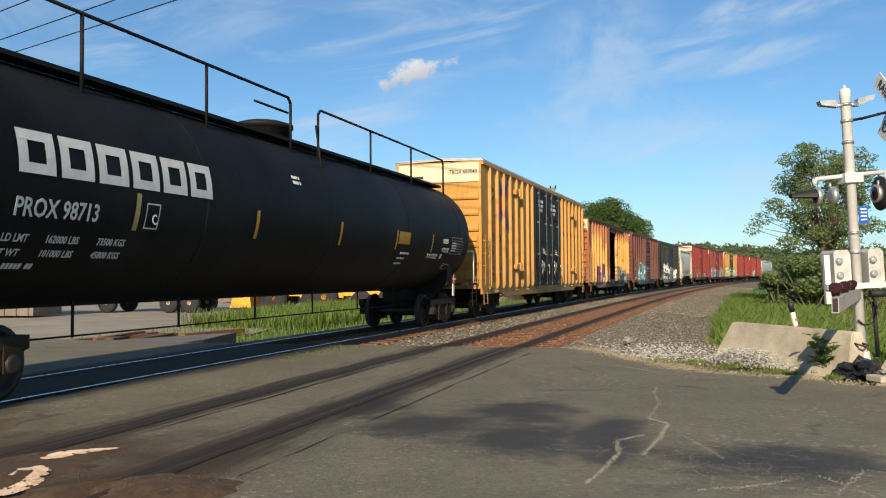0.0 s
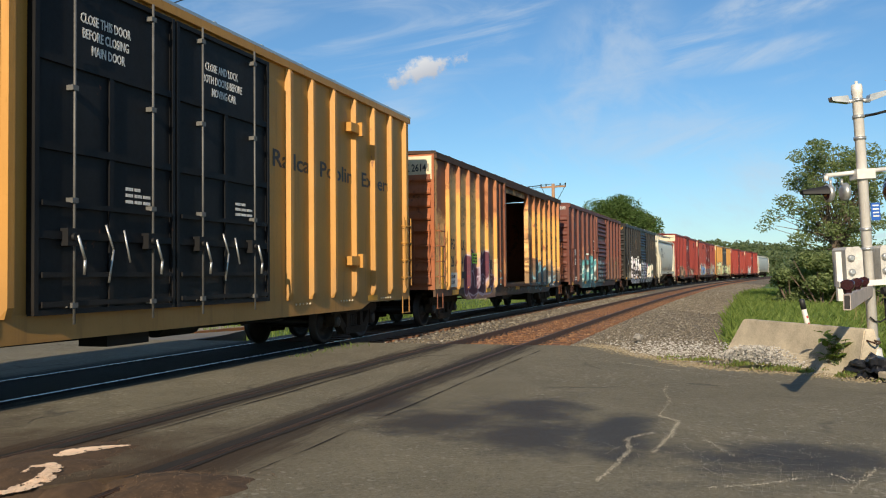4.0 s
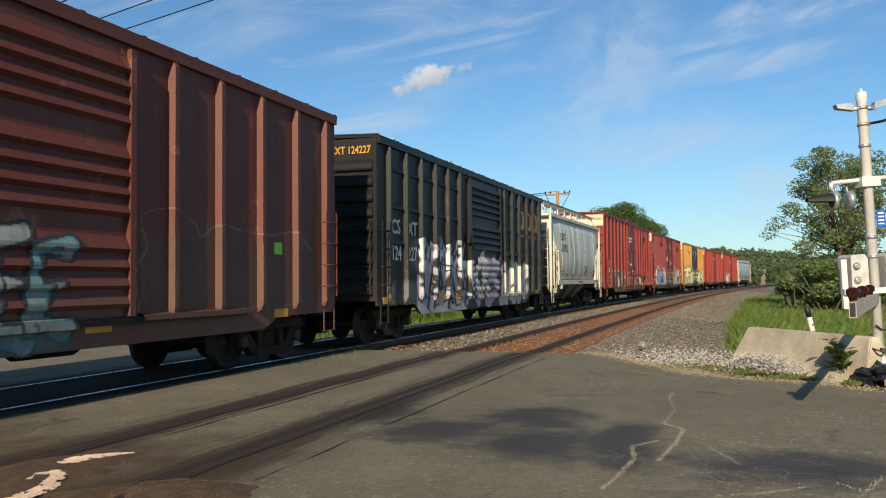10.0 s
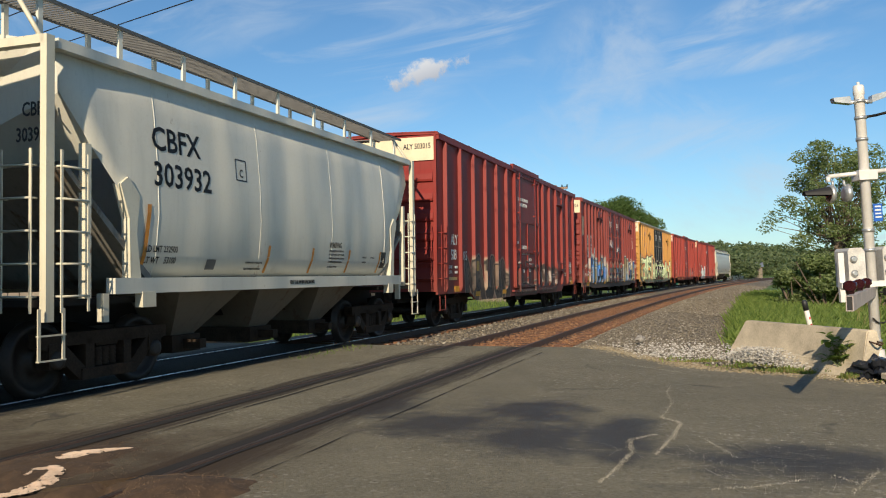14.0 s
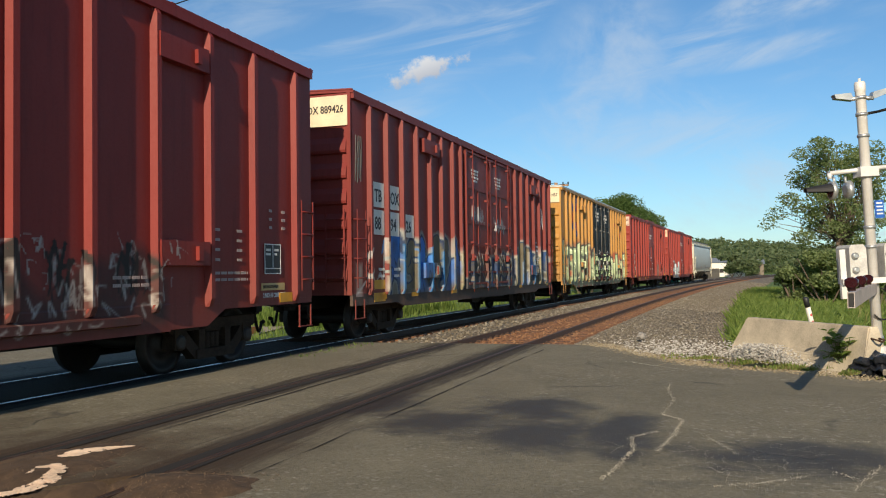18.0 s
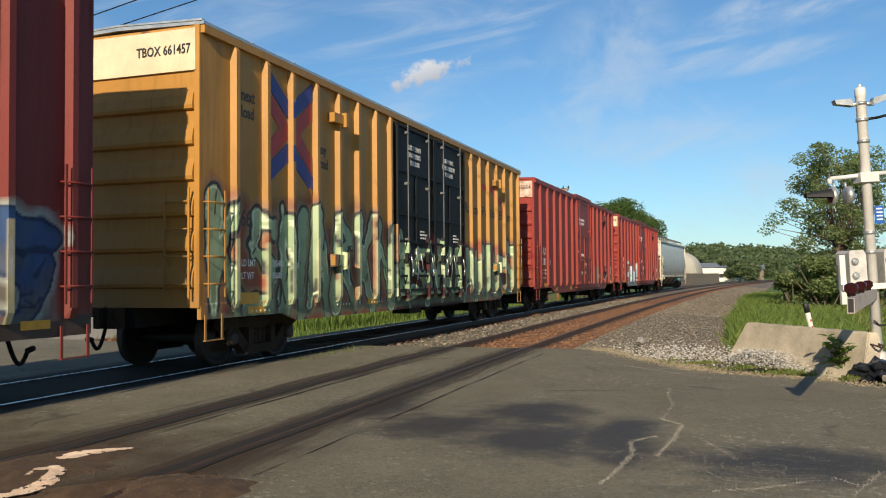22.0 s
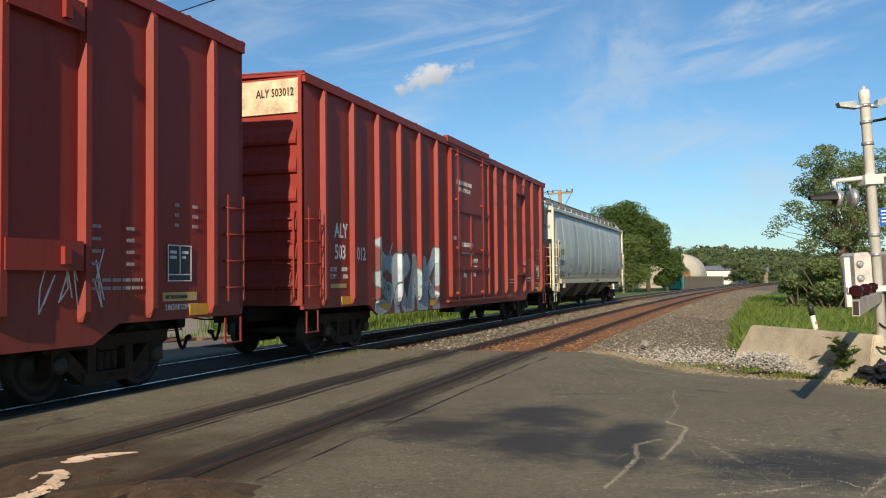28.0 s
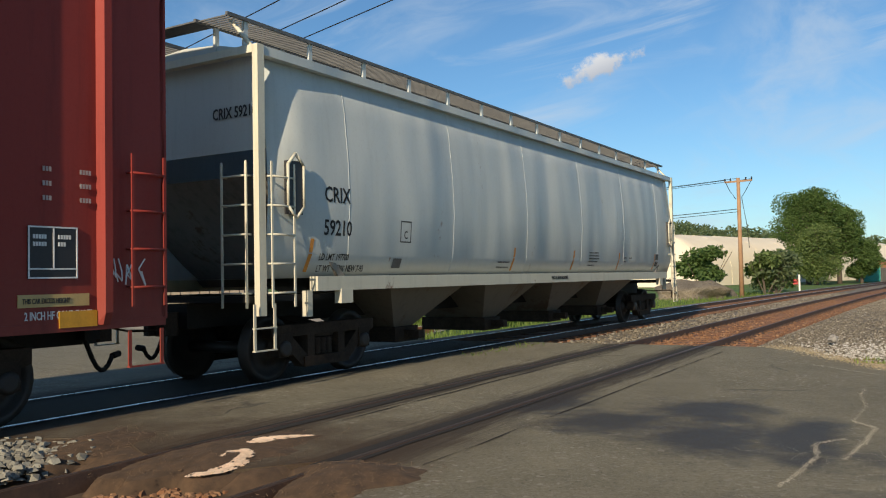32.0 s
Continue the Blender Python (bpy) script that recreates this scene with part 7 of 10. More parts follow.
# ---- the ground, road and tracks ----
def asphalt(n, b):
    p = place_of(n, world=True)
    x, y, z = n.split(p)
    fine = n.noise(p, 90.0, 3.0, 0.7)
    mid = n.noise(p, 1.4, 5.0, 0.6)
    big = n.noise(p, 0.22, 3.0, 0.5)
    c = n.ramp(n.math("ADD", n.math("MULTIPLY", mid, 0.6), n.math("MULTIPLY", big, 0.4)), [(0.3, (0.128, 0.115, 0.078)), (0.7, (0.214, 0.192, 0.130))])
    grit = n.noise(p, 34.0, 4.0, 0.75)
    c = n.mix(n.math("MULTIPLY", n.step(grit, 0.5, 0.68), 0.65), c, (0.265, 0.24, 0.185))
    c = n.mix(n.math("MULTIPLY", n.math("SUBTRACT", 1.0, n.step(grit, 0.30, 0.46)), 0.7), c, (0.045, 0.041, 0.032))
    c = n.mix(n.math("MULTIPLY", n.step(n.noise(p, 6.0, 5.0, 0.7), 0.52, 0.7), 0.3), c, (0.085, 0.077, 0.064))
    c = n.mix(n.math("MULTIPLY", n.step(fine, 0.56, 0.68), 0.75), c, (0.34, 0.315, 0.25))
    rough = n.math("MULTIPLY", n.step(n.noise(p, 0.45, 4.0, 0.6), 0.42, 0.62), n.step(n.voronoi(p, 30.0, "F1", "Color"), 0.80, 0.86))
    c = n.mix(n.math("MULTIPLY", rough, 0.7), c, (0.36, 0.33, 0.27))
    # darker, smoother patches with ragged edges on the near lane
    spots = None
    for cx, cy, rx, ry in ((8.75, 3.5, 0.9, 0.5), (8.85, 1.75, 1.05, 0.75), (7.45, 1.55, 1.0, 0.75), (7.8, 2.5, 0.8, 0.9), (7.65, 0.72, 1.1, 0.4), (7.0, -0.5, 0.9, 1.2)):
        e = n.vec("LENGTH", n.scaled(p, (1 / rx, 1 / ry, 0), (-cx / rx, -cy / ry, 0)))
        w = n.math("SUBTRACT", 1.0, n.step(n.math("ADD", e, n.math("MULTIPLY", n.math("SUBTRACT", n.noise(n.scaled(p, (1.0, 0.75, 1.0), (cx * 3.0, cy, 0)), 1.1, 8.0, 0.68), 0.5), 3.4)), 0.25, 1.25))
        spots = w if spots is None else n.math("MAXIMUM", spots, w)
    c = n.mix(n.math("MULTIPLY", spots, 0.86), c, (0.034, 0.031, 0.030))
    # tar and rubber worn along the rails, which lie on arcs round one centre
    reach = n.math("SUBTRACT", n.vec("LENGTH", n.scaled(p, (1, 1, 0), (-BEND_FROM, BEND - TRAIN_Y, 0))), BEND)
    band = None
    soft = n.math("MULTIPLY", n.math("SUBTRACT", n.noise(n.scaled(p, (0.30, 5.0, 1.0)), 1.5, 7.0, 0.72), 0.5), 1.15)
    for off, wide in ((NEAR_Y - TRAIN_Y - GAUGE / 2, 0.52), (NEAR_Y - TRAIN_Y + GAUGE / 2, 0.46), (-GAUGE / 2, 0.3), (GAUGE / 2, 0.25)):
        away = n.math("ABSOLUTE", n.math("SUBTRACT", reach, off))
        w = n.math("SUBTRACT", 1.0, n.step(n.math("ADD", away, soft), wide * 0.35, wide))
        band = w if band is None else n.math("MAXIMUM", band, w)
    c = n.mix(n.math("MULTIPLY", band, 0.88), c, (0.034, 0.026, 0.020))
    # oil, brake dust and the train's painted shade between the rails of its track
    oily_shade = n.math("SUBTRACT", 1.0, n.step(n.math("ADD", n.math("ABSOLUTE", reach), soft), 1.0, 1.55))
    c = n.mix(n.math("MULTIPLY", oily_shade, 0.92), c, (0.013, 0.012, 0.011))
    # brown dust near the left rails
    dusty = n.math("MULTIPLY", n.math("SUBTRACT", 1.0, n.step(n.math("ADD", x, n.math("MULTIPLY", n.math("SUBTRACT", mid, 0.5), 5.0)), 4.5, 8.5)), n.step(y, 2.6, 3.8))
    c = n.mix(n.math("MULTIPLY", dusty, 0.85), c, (0.050, 0.029, 0.016))
    # cracks
    cr = n.voronoi(n.vec("ADD", p, n.vec("MULTIPLY", n.noise(p, 2.5, 3.0, color=True), (0.5, 0.5, 0))), 0.42, "DISTANCE_TO_EDGE")
    line = n.math("MULTIPLY", n.math("SUBTRACT", 1.0, n.step(cr, 0.0, 0.02)), n.step(n.noise(p, 0.5, 2.0), 0.56, 0.66))
    c = n.mix(n.math("MULTIPLY", line, 0.6), c, (0.04, 0.038, 0.035))
    n.link(c, b.inputs["Base Color"])
    n.feed(b.inputs["Roughness"], n.math("SUBTRACT", 0.88, n.math("MULTIPLY", spots, 0.25)))
    b.inputs["Specular IOR Level"].default_value = 0.3
    bumped(n, b, n.math("ADD", n.math("ADD", fine, grit), n.math("MULTIPLY", line, -1.5)), 0.8, 0.008)


def gravelly(name, cols, scale=26.0, patch=0.9, bump=0.03):
    def build(n, b):
        p = place_of(n, world=True)
        cell = n.voronoi(p, scale, "F1", "Color")
        d = n.voronoi(p, scale)
        r = n.split(cell)[0]
        c = n.ramp(r, [(i / (len(cols) - 1), k) for i, k in enumerate(cols)])
        c = n.mix(n.math("MULTIPLY", n.step(n.noise(p, patch, 5.0, 0.6), 0.4, 0.7), 0.5), c, cols[0])
        n.link(c, b.inputs["Base Color"])
        b.inputs["Roughness"].default_value = 0.9
        bumped(n, b, n.math("SUBTRACT", 1.0, d), 0.9, bump)
    return material(name, build)


def grassy(n, b):
    p = place_of(n, world=True)
    f = n.noise(p, 0.35, 5.0, 0.6)
    g = n.noise(p, 9.0, 4.0, 0.7)
    c = n.ramp(n.math("ADD", n.math("MULTIPLY", f, 0.6), n.math("MULTIPLY", g, 0.4)), [(0.3, (0.035, 0.075, 0.014)), (0.5, (0.075, 0.14, 0.022)), (0.72, (0.15, 0.19, 0.05))])
    n.link(c, b.inputs["Base Color"])
    b.inputs["Roughness"].default_value = 0.9
    bumped(n, b, g, 1.0, 0.05)


M["dull_head"] = plain("dull_brown_rail_head", (0.075, 0.05, 0.038), 0.5, 0.4, 0.4, 5.0)
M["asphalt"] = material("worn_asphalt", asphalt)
M["ballast"] = gravelly("grey_ballast", [(0.10, 0.080, 0.055), (0.185, 0.155, 0.112), (0.27, 0.23, 0.17)], 22.0)
M["rust_ballast"] = gravelly("rust_stained_ballast", [(0.19, 0.073, 0.026), (0.29, 0.125, 0.048), (0.35, 0.185, 0.090)], 22.0)
M["grass"] = material("rough_grass", grassy)
M["stone"] = plain("pale_stone", (0.36, 0.34, 0.31), 0.85, 0.0, 0.4, 2.0, 0.01, random=0.5)
M["concrete"] = plain("weathered_concrete", (0.50, 0.435, 0.33), 0.9, 0.0, 0.4, 2.2, 0.008)
M["sleeper"] = plain("rusty_sleeper", (0.17, 0.080, 0.038), 0.85, 0.0, 0.5, 3.0, 0.006, random=0.4)
M["bark"] = plain("grey_bark", (0.13, 0.10, 0.075), 0.9, 0.0, 0.45, 4.0, 0.02)
M["pole_wood"] = plain("pole_wood", (0.34, 0.20, 0.11), 0.85, 0.0, 0.3, 2.0, 0.004)


def leafy(name, dark, light):
    def build(n, b):
        r = n.tree.nodes.new("ShaderNodeNewGeometry").outputs["Random Per Island"]
        p = place_of(n, world=True)
        f = n.math("ADD", n.math("MULTIPLY", r, 0.6), n.math("MULTIPLY", n.noise(p, 0.5, 3.0), 0.4))
        n.link(n.ramp(f, [(0.2, dark), (0.85, light)]), b.inputs["Base Color"])
        b.inputs["Roughness"].default_value = 0.6
        b.inputs["Specular IOR Level"].default_value = 0.25
        # thin leaves let some light through
        glow = n.tree.nodes.new("ShaderNodeBsdfTranslucent")
        n.link(n.mix(1.0, n.ramp(f, [(0.2, dark), (0.85, light)]), (1.25, 1.35, 0.7), "MULTIPLY"), glow.inputs["Color"])
        both = n.put("ShaderNodeMixShader", Fac=0.48)
        n.link(b.outputs[0], both.inputs[1])
        n.link(glow.outputs[0], both.inputs[2])
        out = next(q for q in n.tree.nodes if q.type == "OUTPUT_MATERIAL")
        n.link(both.outputs[0], out.inputs[0])
    return material(name, build)


M["leaf"] = leafy("broad_leaves", (0.060, 0.105, 0.032), (0.165, 0.245, 0.080))
# the far green is paled by distance haze put into the leaf colour
M["leaf_far"] = leafy("hazed_woodland_leaves", (0.090, 0.125, 0.066), (0.20, 0.245, 0.125))
M["leaf_light"] = leafy("light_leaves", (0.075, 0.115, 0.036), (0.24, 0.31, 0.115))
M["leaf_airy"] = leafy("airy_pale_leaves", (0.095, 0.135, 0.052), (0.29, 0.35, 0.16))
M["blade"] = leafy("grass_blades", (0.085, 0.145, 0.030), (0.26, 0.33, 0.09))
M["dry_blade"] = leafy("dry_grass", (0.13, 0.13, 0.045), (0.32, 0.29, 0.12))


def sheet(name, mat, outline, z, label, category, kind="structure", thick=0.05):
    bm = bmesh.new()
    prism(bm, outline, "z", z - thick, z)
    return tagged(part(name, bm, mat), label, category, kind=kind)


def strip(s0, s1, lo, hi, z0, z1, step=6.0):
    """A bank along the tracks: a trapezoid between offsets from the train's track."""
    bm = bmesh.new()
    k = max(1, int((s1 - s0) / step))
    rows = []
    for i in range(k + 1):
        s = s0 + (s1 - s0) * i / k
        rows.append([bm.verts.new(along(s, o, z)) for o, z in ((lo[0], z0), (lo[1], z1), (hi[1], z1), (hi[0], z0))])
    for a, b in zip(rows, rows[1:]):
        for j in range(3):
            bm.faces.new((a[j], a[j + 1], b[j + 1], b[j]))
    return bm


def ground():
    bm = bmesh.new()
    bmesh.ops.create_grid(bm, x_segments=2, y_segments=2, size=4000)
    for v in bm.verts:
        v.co.z = -0.45
    tagged(part("ground", bm, M["grass"]), "grassy ground reaching to the horizon", "ground", kind="structure")
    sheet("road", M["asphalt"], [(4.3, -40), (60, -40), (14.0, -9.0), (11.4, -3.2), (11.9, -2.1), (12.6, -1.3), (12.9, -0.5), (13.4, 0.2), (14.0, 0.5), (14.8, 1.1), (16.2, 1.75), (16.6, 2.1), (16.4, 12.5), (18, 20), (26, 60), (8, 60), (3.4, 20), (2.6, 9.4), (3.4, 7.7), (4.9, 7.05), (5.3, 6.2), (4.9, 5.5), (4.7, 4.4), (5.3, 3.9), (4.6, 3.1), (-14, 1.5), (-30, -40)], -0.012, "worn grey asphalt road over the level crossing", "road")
    tagged(part("ballast_bed", strip(15.5, 420, (-8.6, -6.3), (3.2, 2.4), -0.46, -0.16), M["ballast"]), "grey crushed stone ballast under both tracks", "ballast", kind="structure")
    tagged(part("ballast_bed", strip(-140, 8.0, (-8.0, -6.0), (3.2, 2.2), -0.46, -0.16), M["ballast"]), "grey crushed stone ballast under both tracks", "ballast", kind="structure")
    tagged(part("stained_ballast", strip(16.35, 150, (-5.5, -5.35), (-2.7, -2.9), -0.2, -0.125), M["rust_ballast"]), "rust-brown stained ballast between the near rails", "ballast", kind="structure")
    d = NEAR_Y - TRAIN_Y
    for off, lab in ((-GAUGE / 2, "train track"), (GAUGE / 2, "train track"), (d - GAUGE / 2, "near track"), (d + GAUGE / 2, "near track")):
        web = strip(-140, 420, (off - 0.07, off - 0.035), (off + 0.07, off + 0.035), -0.17, -0.002, 4.0)
        r = tagged(part("rail", web, M["rail"]), "rusty steel rail with a bright worn head", "rail", group="rails", kind="structure")
        head = strip(-140, 420, (off - 0.02, off - 0.018), (off + 0.02, off + 0.018), -0.002, 0.003, 4.0)
        part("rail_head", head, M["tread"] if abs(off) < 1.5 else M["dull_head"], r, "worn running surface")
        if abs(off) > 1.5:
            bm = bmesh.new()
            box(bm, -0.09, 0.09, -0.16, 0.16, -0.121, -0.105)
            for sx in (-1, 1):
                for sy in (-1, 1):
                    box(bm, sx * 0.05 - 0.014, sx * 0.05 + 0.014, sy * 0.10 - 0.014, sy * 0.10 + 0.014, -0.105, -0.075)
            plate = mesh_of("tie_plate", bm, M["rail"])
            for k in range(70):
                part("tie_plate", plate, None, r, at=Matrix.Translation(along(16.7 + k * 0.52, off)) @ Matrix.Rotation(turn_at(16.7 + k * 0.52), 4, "Z"))
        tie = solid("sleeper", M["sleeper"], (-0.11, 0.11, -1.3, 1.3, -0.19, -0.121)) if off in (-GAUGE / 2, d - GAUGE / 2) else None
        if tie:
            centre = off + GAUGE / 2
            for k in range(110):
                s = 16.7 + k * 0.52
                part("sleeper", tie, None, r, at=Matrix.Translation(along(s, centre)) @ Matrix.Rotation(turn_at(s), 4, "Z"))


ground()


def barrier(x0, y0, x1, y1):
    """A concrete barrier block, with a sloped foot and chamfered ends."""
    a, b = Vector((x0, y0, 0)), Vector((x1, y1, 0))
    ln = (b - a).length
    bm = bmesh.new()
    prism(bm, [(-0.26, -0.3), (-0.26, -0.1), (-0.17, 0.1), (-0.085, 0.58), (0.085, 0.58), (0.17, 0.1), (0.26, -0.1), (0.26, -0.3)], "x", 0, ln)
    for v in bm.verts:
        if v.co.z > 0.5:
            v.co.x += 0.30 if v.co.x < ln / 2 else -0.02
    bmesh.ops.bevel(bm, geom=bm.edges[:], offset=0.02, segments=2, affect="EDGES")
    t = thing("concrete_barrier", "weathered concrete road barrier block at the verge", "barrier", "barriers", at=Matrix.Translation(a) @ Matrix.Rotation(math.atan2(b.y - a.y, b.x - a.x), 4, "Z"))
    part("block", bm, M["concrete"], t)
    for x in (0.75, ln - 0.75):
        bm = bmesh.new()
        lathe(bm, [(0.028, -0.006), (0.03, 0.0), (0.018, 0.003)], at=(0, 0, 0), axis="y", sides=12)
        part("pin_hole", bm, M["rail"], t, "rust-stained pin hole", at=pose(x, 0.128, 0.36, -10, 0, 0))
    bm = bmesh.new()
    pipe(bm, [(ln - 0.02, -0.06, 0.42), (ln + 0.1, -0.05, 0.40), (ln + 0.13, 0.0, 0.38), (ln + 0.1, 0.06, 0.40), (ln - 0.02, 0.07, 0.42)], 0.014)
    part("lifting_loop", bm, M["rail"], t, "rusty steel loop")
    return t


barrier(15.9, -0.62, 13.15, -2.3)
barrier(12.8, -2.6, 10.3, -4.2)


def leaf_cloud(bm, centre, rx, ry, rz, count, size, hollow=0.5):
    """Many small leaf clumps, thicker towards the outside."""
    for _ in range(count):
        d = Vector((random.gauss(0, 1), random.gauss(0, 1), random.gauss(0, 1))).normalized()
        r = hollow + (1 - hollow) * random.random() ** 0.6
        r *= 0.82 + 0.35 * noise.noise(d * 2.1 + Vector(centre) * 0.3)
        c = Vector(centre) + Vector((d.x * rx, d.y * ry, d.z * rz)) * r
        u = Vector((random.gauss(0, 1), random.gauss(0, 1), random.gauss(0, 0.6))).normalized()
        w = u.orthogonal().normalized()
        w.rotate(Matrix.Rotation(random.random() * 6.28, 3, u))
        s = size * random.uniform(0.6, 1.3)
        vs = [bm.verts.new(c + u * s * a + w * s * b) for a, b in ((-0.9, 0), (0, -0.42), (0.9, 0), (0, 0.42))]
        bm.faces.new(vs)


def limb(bm, a, b, r0, r1, sides=7):
    tube(bm, a, b, r0, sides, r1)


def tree(name, label, at, height, crowns, leaf, size, count, trunk_r=0.2, stems=1, group="", sunk=0.0):
    t = thing(name, label, "tree", group, at=pose(*at))
    bm = bmesh.new()
    for k in range(stems):
        lean = Vector((random.uniform(-0.1, 0.1) * (stems > 1), random.uniform(-0.16, 0.16) * (stems > 1), 1)).normalized()
        fork = lean * height * 0.42
        limb(bm, (0.1 * k, 0.15 * k, -sunk - 0.3), fork, trunk_r, trunk_r * 0.65)
        many = len(crowns) > 50
        for cx, cy, cz, rx, ry, rz in (crowns[k::stems * 2] if many else crowns):
            limb(bm, fork * random.uniform(0.8, 1.0), (cx * 0.85, cy * 0.85, cz), trunk_r * 0.5, trunk_r * 0.12, 5)
            for _ in range(1 if many else 3):
                d = Vector((random.uniform(-1, 1) * rx, random.uniform(-1, 1) * ry, random.uniform(-0.3, 1) * rz)) * 0.75
                limb(bm, (cx * 0.6, cy * 0.6, cz * 0.8 + fork.z * 0.1), Vector((cx, cy, cz)) + d, trunk_r * 0.22, 0.015, 4)
    part("trunk", bm, M["bark"], t)
    bm = bmesh.new()
    vol = sum((c[3] * c[4] * c[5]) ** 0.7 for c in crowns)
    for c in crowns:
        leaf_cloud(bm, c[:3], c[3], c[4], c[5], int(count * (c[3] * c[4] * c[5]) ** 0.7 / vol), size)
    me = mesh_of("crown", bm, leaf, normals=False)
    part("crown", me, None, t)
    return t


def crowns_in(w, d, z0, z1, k):
    """k overlapping clumps that fill a crown of that width and depth between two heights."""
    got = []
    for i in range(k):
        a = random.random() * 6.28
        r = random.uniform(0.15, 0.62)
        z = z0 + (z1 - z0) * random.uniform(0.18, 0.85)
        taper = 1 - 0.45 * abs((z - z0) / (z1 - z0) - 0.42)
        q = random.uniform(0.28, 0.42)
        got.append((math.cos(a) * r * w / 2 * taper, math.sin(a) * r * d / 2 * taper, z, w * q * 0.75, d * q * 0.75, (z1 - z0) * q * 0.55))
    return got


random.seed(3)
tree("verge_tree", "slender light green tree with an airy crown behind the signal", (43.5, -6.2, -0.4), 8.2, [(c[0] * 1.22, c[1] * 1.32, c[2], c[3] * 0.33, c[4] * 0.33, c[5] * 0.28) for c in crowns_in(7.6, 6.0, 1.2, 9.0, 150)] + [(0.0, 2.7, 4.5, 0.8, 0.7, 0.45), (0.3, 3.1, 4.0, 0.5, 0.6, 0.4), (0.0, 2.2, 5.2, 0.7, 0.7, 0.4)], M["leaf_airy"], 0.080, 22000, 0.085, 3)
tree("broad_tree", "tall dark green broadleaf tree beyond the track", (121, 11.6, -0.4), 12.6, crowns_in(9.0, 9.0, 3.0, 13.0, 34), M["leaf"], 0.17, 34000, 0.4)
tree("broad_tree", "tall dark green broadleaf tree beyond the track", (126, 8.2, -0.4), 11.4, crowns_in(8.0, 8.0, 2.0, 11.8, 30), M["leaf"], 0.17, 28000, 0.35)
tree("broad_tree", "leafy green tree with low branches beyond the track", (116, 10.2, -0.4), 7.6, crowns_in(9.0, 8.0, 0.2, 7.6, 30), M["leaf_light"], 0.16, 26000, 0.3)
tree("broad_tree", "leafy green tree with low branches beyond the track", (128, 5.6, -0.4), 6.0, crowns_in(6.0, 6.0, 0.2, 6.4, 14), M["leaf"], 0.18, 14000, 0.25)


def ridge(a):
    """How high the far ridge stands over the eye, in degrees, by heading."""
    return 2.25 + 0.088 * max(-6, min(14, a)) + 0.35 * noise.noise(Vector((a * 0.35, 2.0, 0))) + 0.22 * noise.noise(Vector((a * 1.6, 5.0, 0)))


def wood_line():
    random.seed(5)
    hm = bmesh.new()
    rows = []
    for i in range(61):
        a = -40 + 2 * i
        r = []
        for d, k in ((230, 0.0), (330, 0.35), (430, 0.72), (560, 0.8)):
            top = 1.42 + d * math.tan(radians(ridge(a)))
            r.append(hm.verts.new((math.cos(radians(a)) * d, math.sin(radians(a)) * d, -0.5 + (top - 6) * k if k else -0.5)))
        rows.append(r)
    for p, q in zip(rows, rows[1:]):
        for j in range(3):
            hm.faces.new((p[j], p[j + 1], q[j + 1], q[j]))
    tagged(part("hill", hm, M["grass"]), "low hill covered in woods", "hill", kind="structure")
    bm = bmesh.new()
    for i in range(1500):
        a = random.uniform(-38, 40)
        d = 235 + 215 * random.random() ** 0.5
        f = (d - 230) / 200
        top = 1.42 + d * math.tan(radians(ridge(a))) * min(1.0, 0.45 + 0.55 * f)
        h = random.uniform(7, 11)
        size = random.uniform(4, 7)
        c = (math.cos(radians(a)) * d, math.sin(radians(a)) * d, top - h * 0.5 + random.uniform(-1.5, 0.6))
        leaf_cloud(bm, c, size, size, h * 0.5, 85, 0.95, 0.45)
    ob = part("far_wood", mesh_of("far_wood", bm, M["leaf_far"], normals=False), None)
    tagged(ob, "distant green woodland on a low rise", "woodland", kind="stuff")


wood_line()

# ---- the crossing: tar bands, grooves, grit, sand, cracks ----
M["groove"] = plain("dark_groove", (0.010, 0.008, 0.007), 0.95, 0.0, 0.4, 6.0, world=True)
M["sand"] = plain("spilled_sand", (0.80, 0.61, 0.44), 0.95, 0.0, 0.22, 5.0, 0.006, world=True)
M["straw"] = plain("dry_crack_weeds", (0.40, 0.37, 0.30), 0.95, 0.0, 0.35, 9.0, world=True)
M["grit_pale"] = plain("pale_grit", (0.22, 0.20, 0.16), 0.95, 0.0, 0.4, 30.0, world=True)
M["far_road"] = plain("pale_dusty_paving", (0.15, 0.14, 0.125), 0.9, 0.0, 0.25, 0.6, 0.004, world=True)
M["yard"] = plain("pale_yard_dirt", (0.30, 0.26, 0.20), 0.95, 0.0, 0.3, 0.4, 0.01, world=True)


def ragged_band(s0, s1, o0, o1, z, mat, name, label, rough=0.1, step=0.25, seed=1.0):
    """A flat band along the track with uneven edges."""
    bm = bmesh.new()
    k = int((s1 - s0) / step)
    rows = []
    for i in range(k + 1):
        s = s0 + (s1 - s0) * i / k
        a = o0 + rough * noise.noise(Vector((s * 0.9, seed, 0))) + rough * 0.5 * noise.noise(Vector((s * 4, seed, 5)))
        b = o1 + rough * noise.noise(Vector((s * 0.9, seed, 9))) + rough * 0.5 * noise.noise(Vector((s * 4, seed, 2)))
        rows.append((bm.verts.new(along(s, a, z)), bm.verts.new(along(s, b, z))))
    for a, b in zip(rows, rows[1:]):
        bm.faces.new((a[0], b[0], b[1], a[1]))
    return tagged(part(name, bm, mat), label, "road surface", kind="structure")


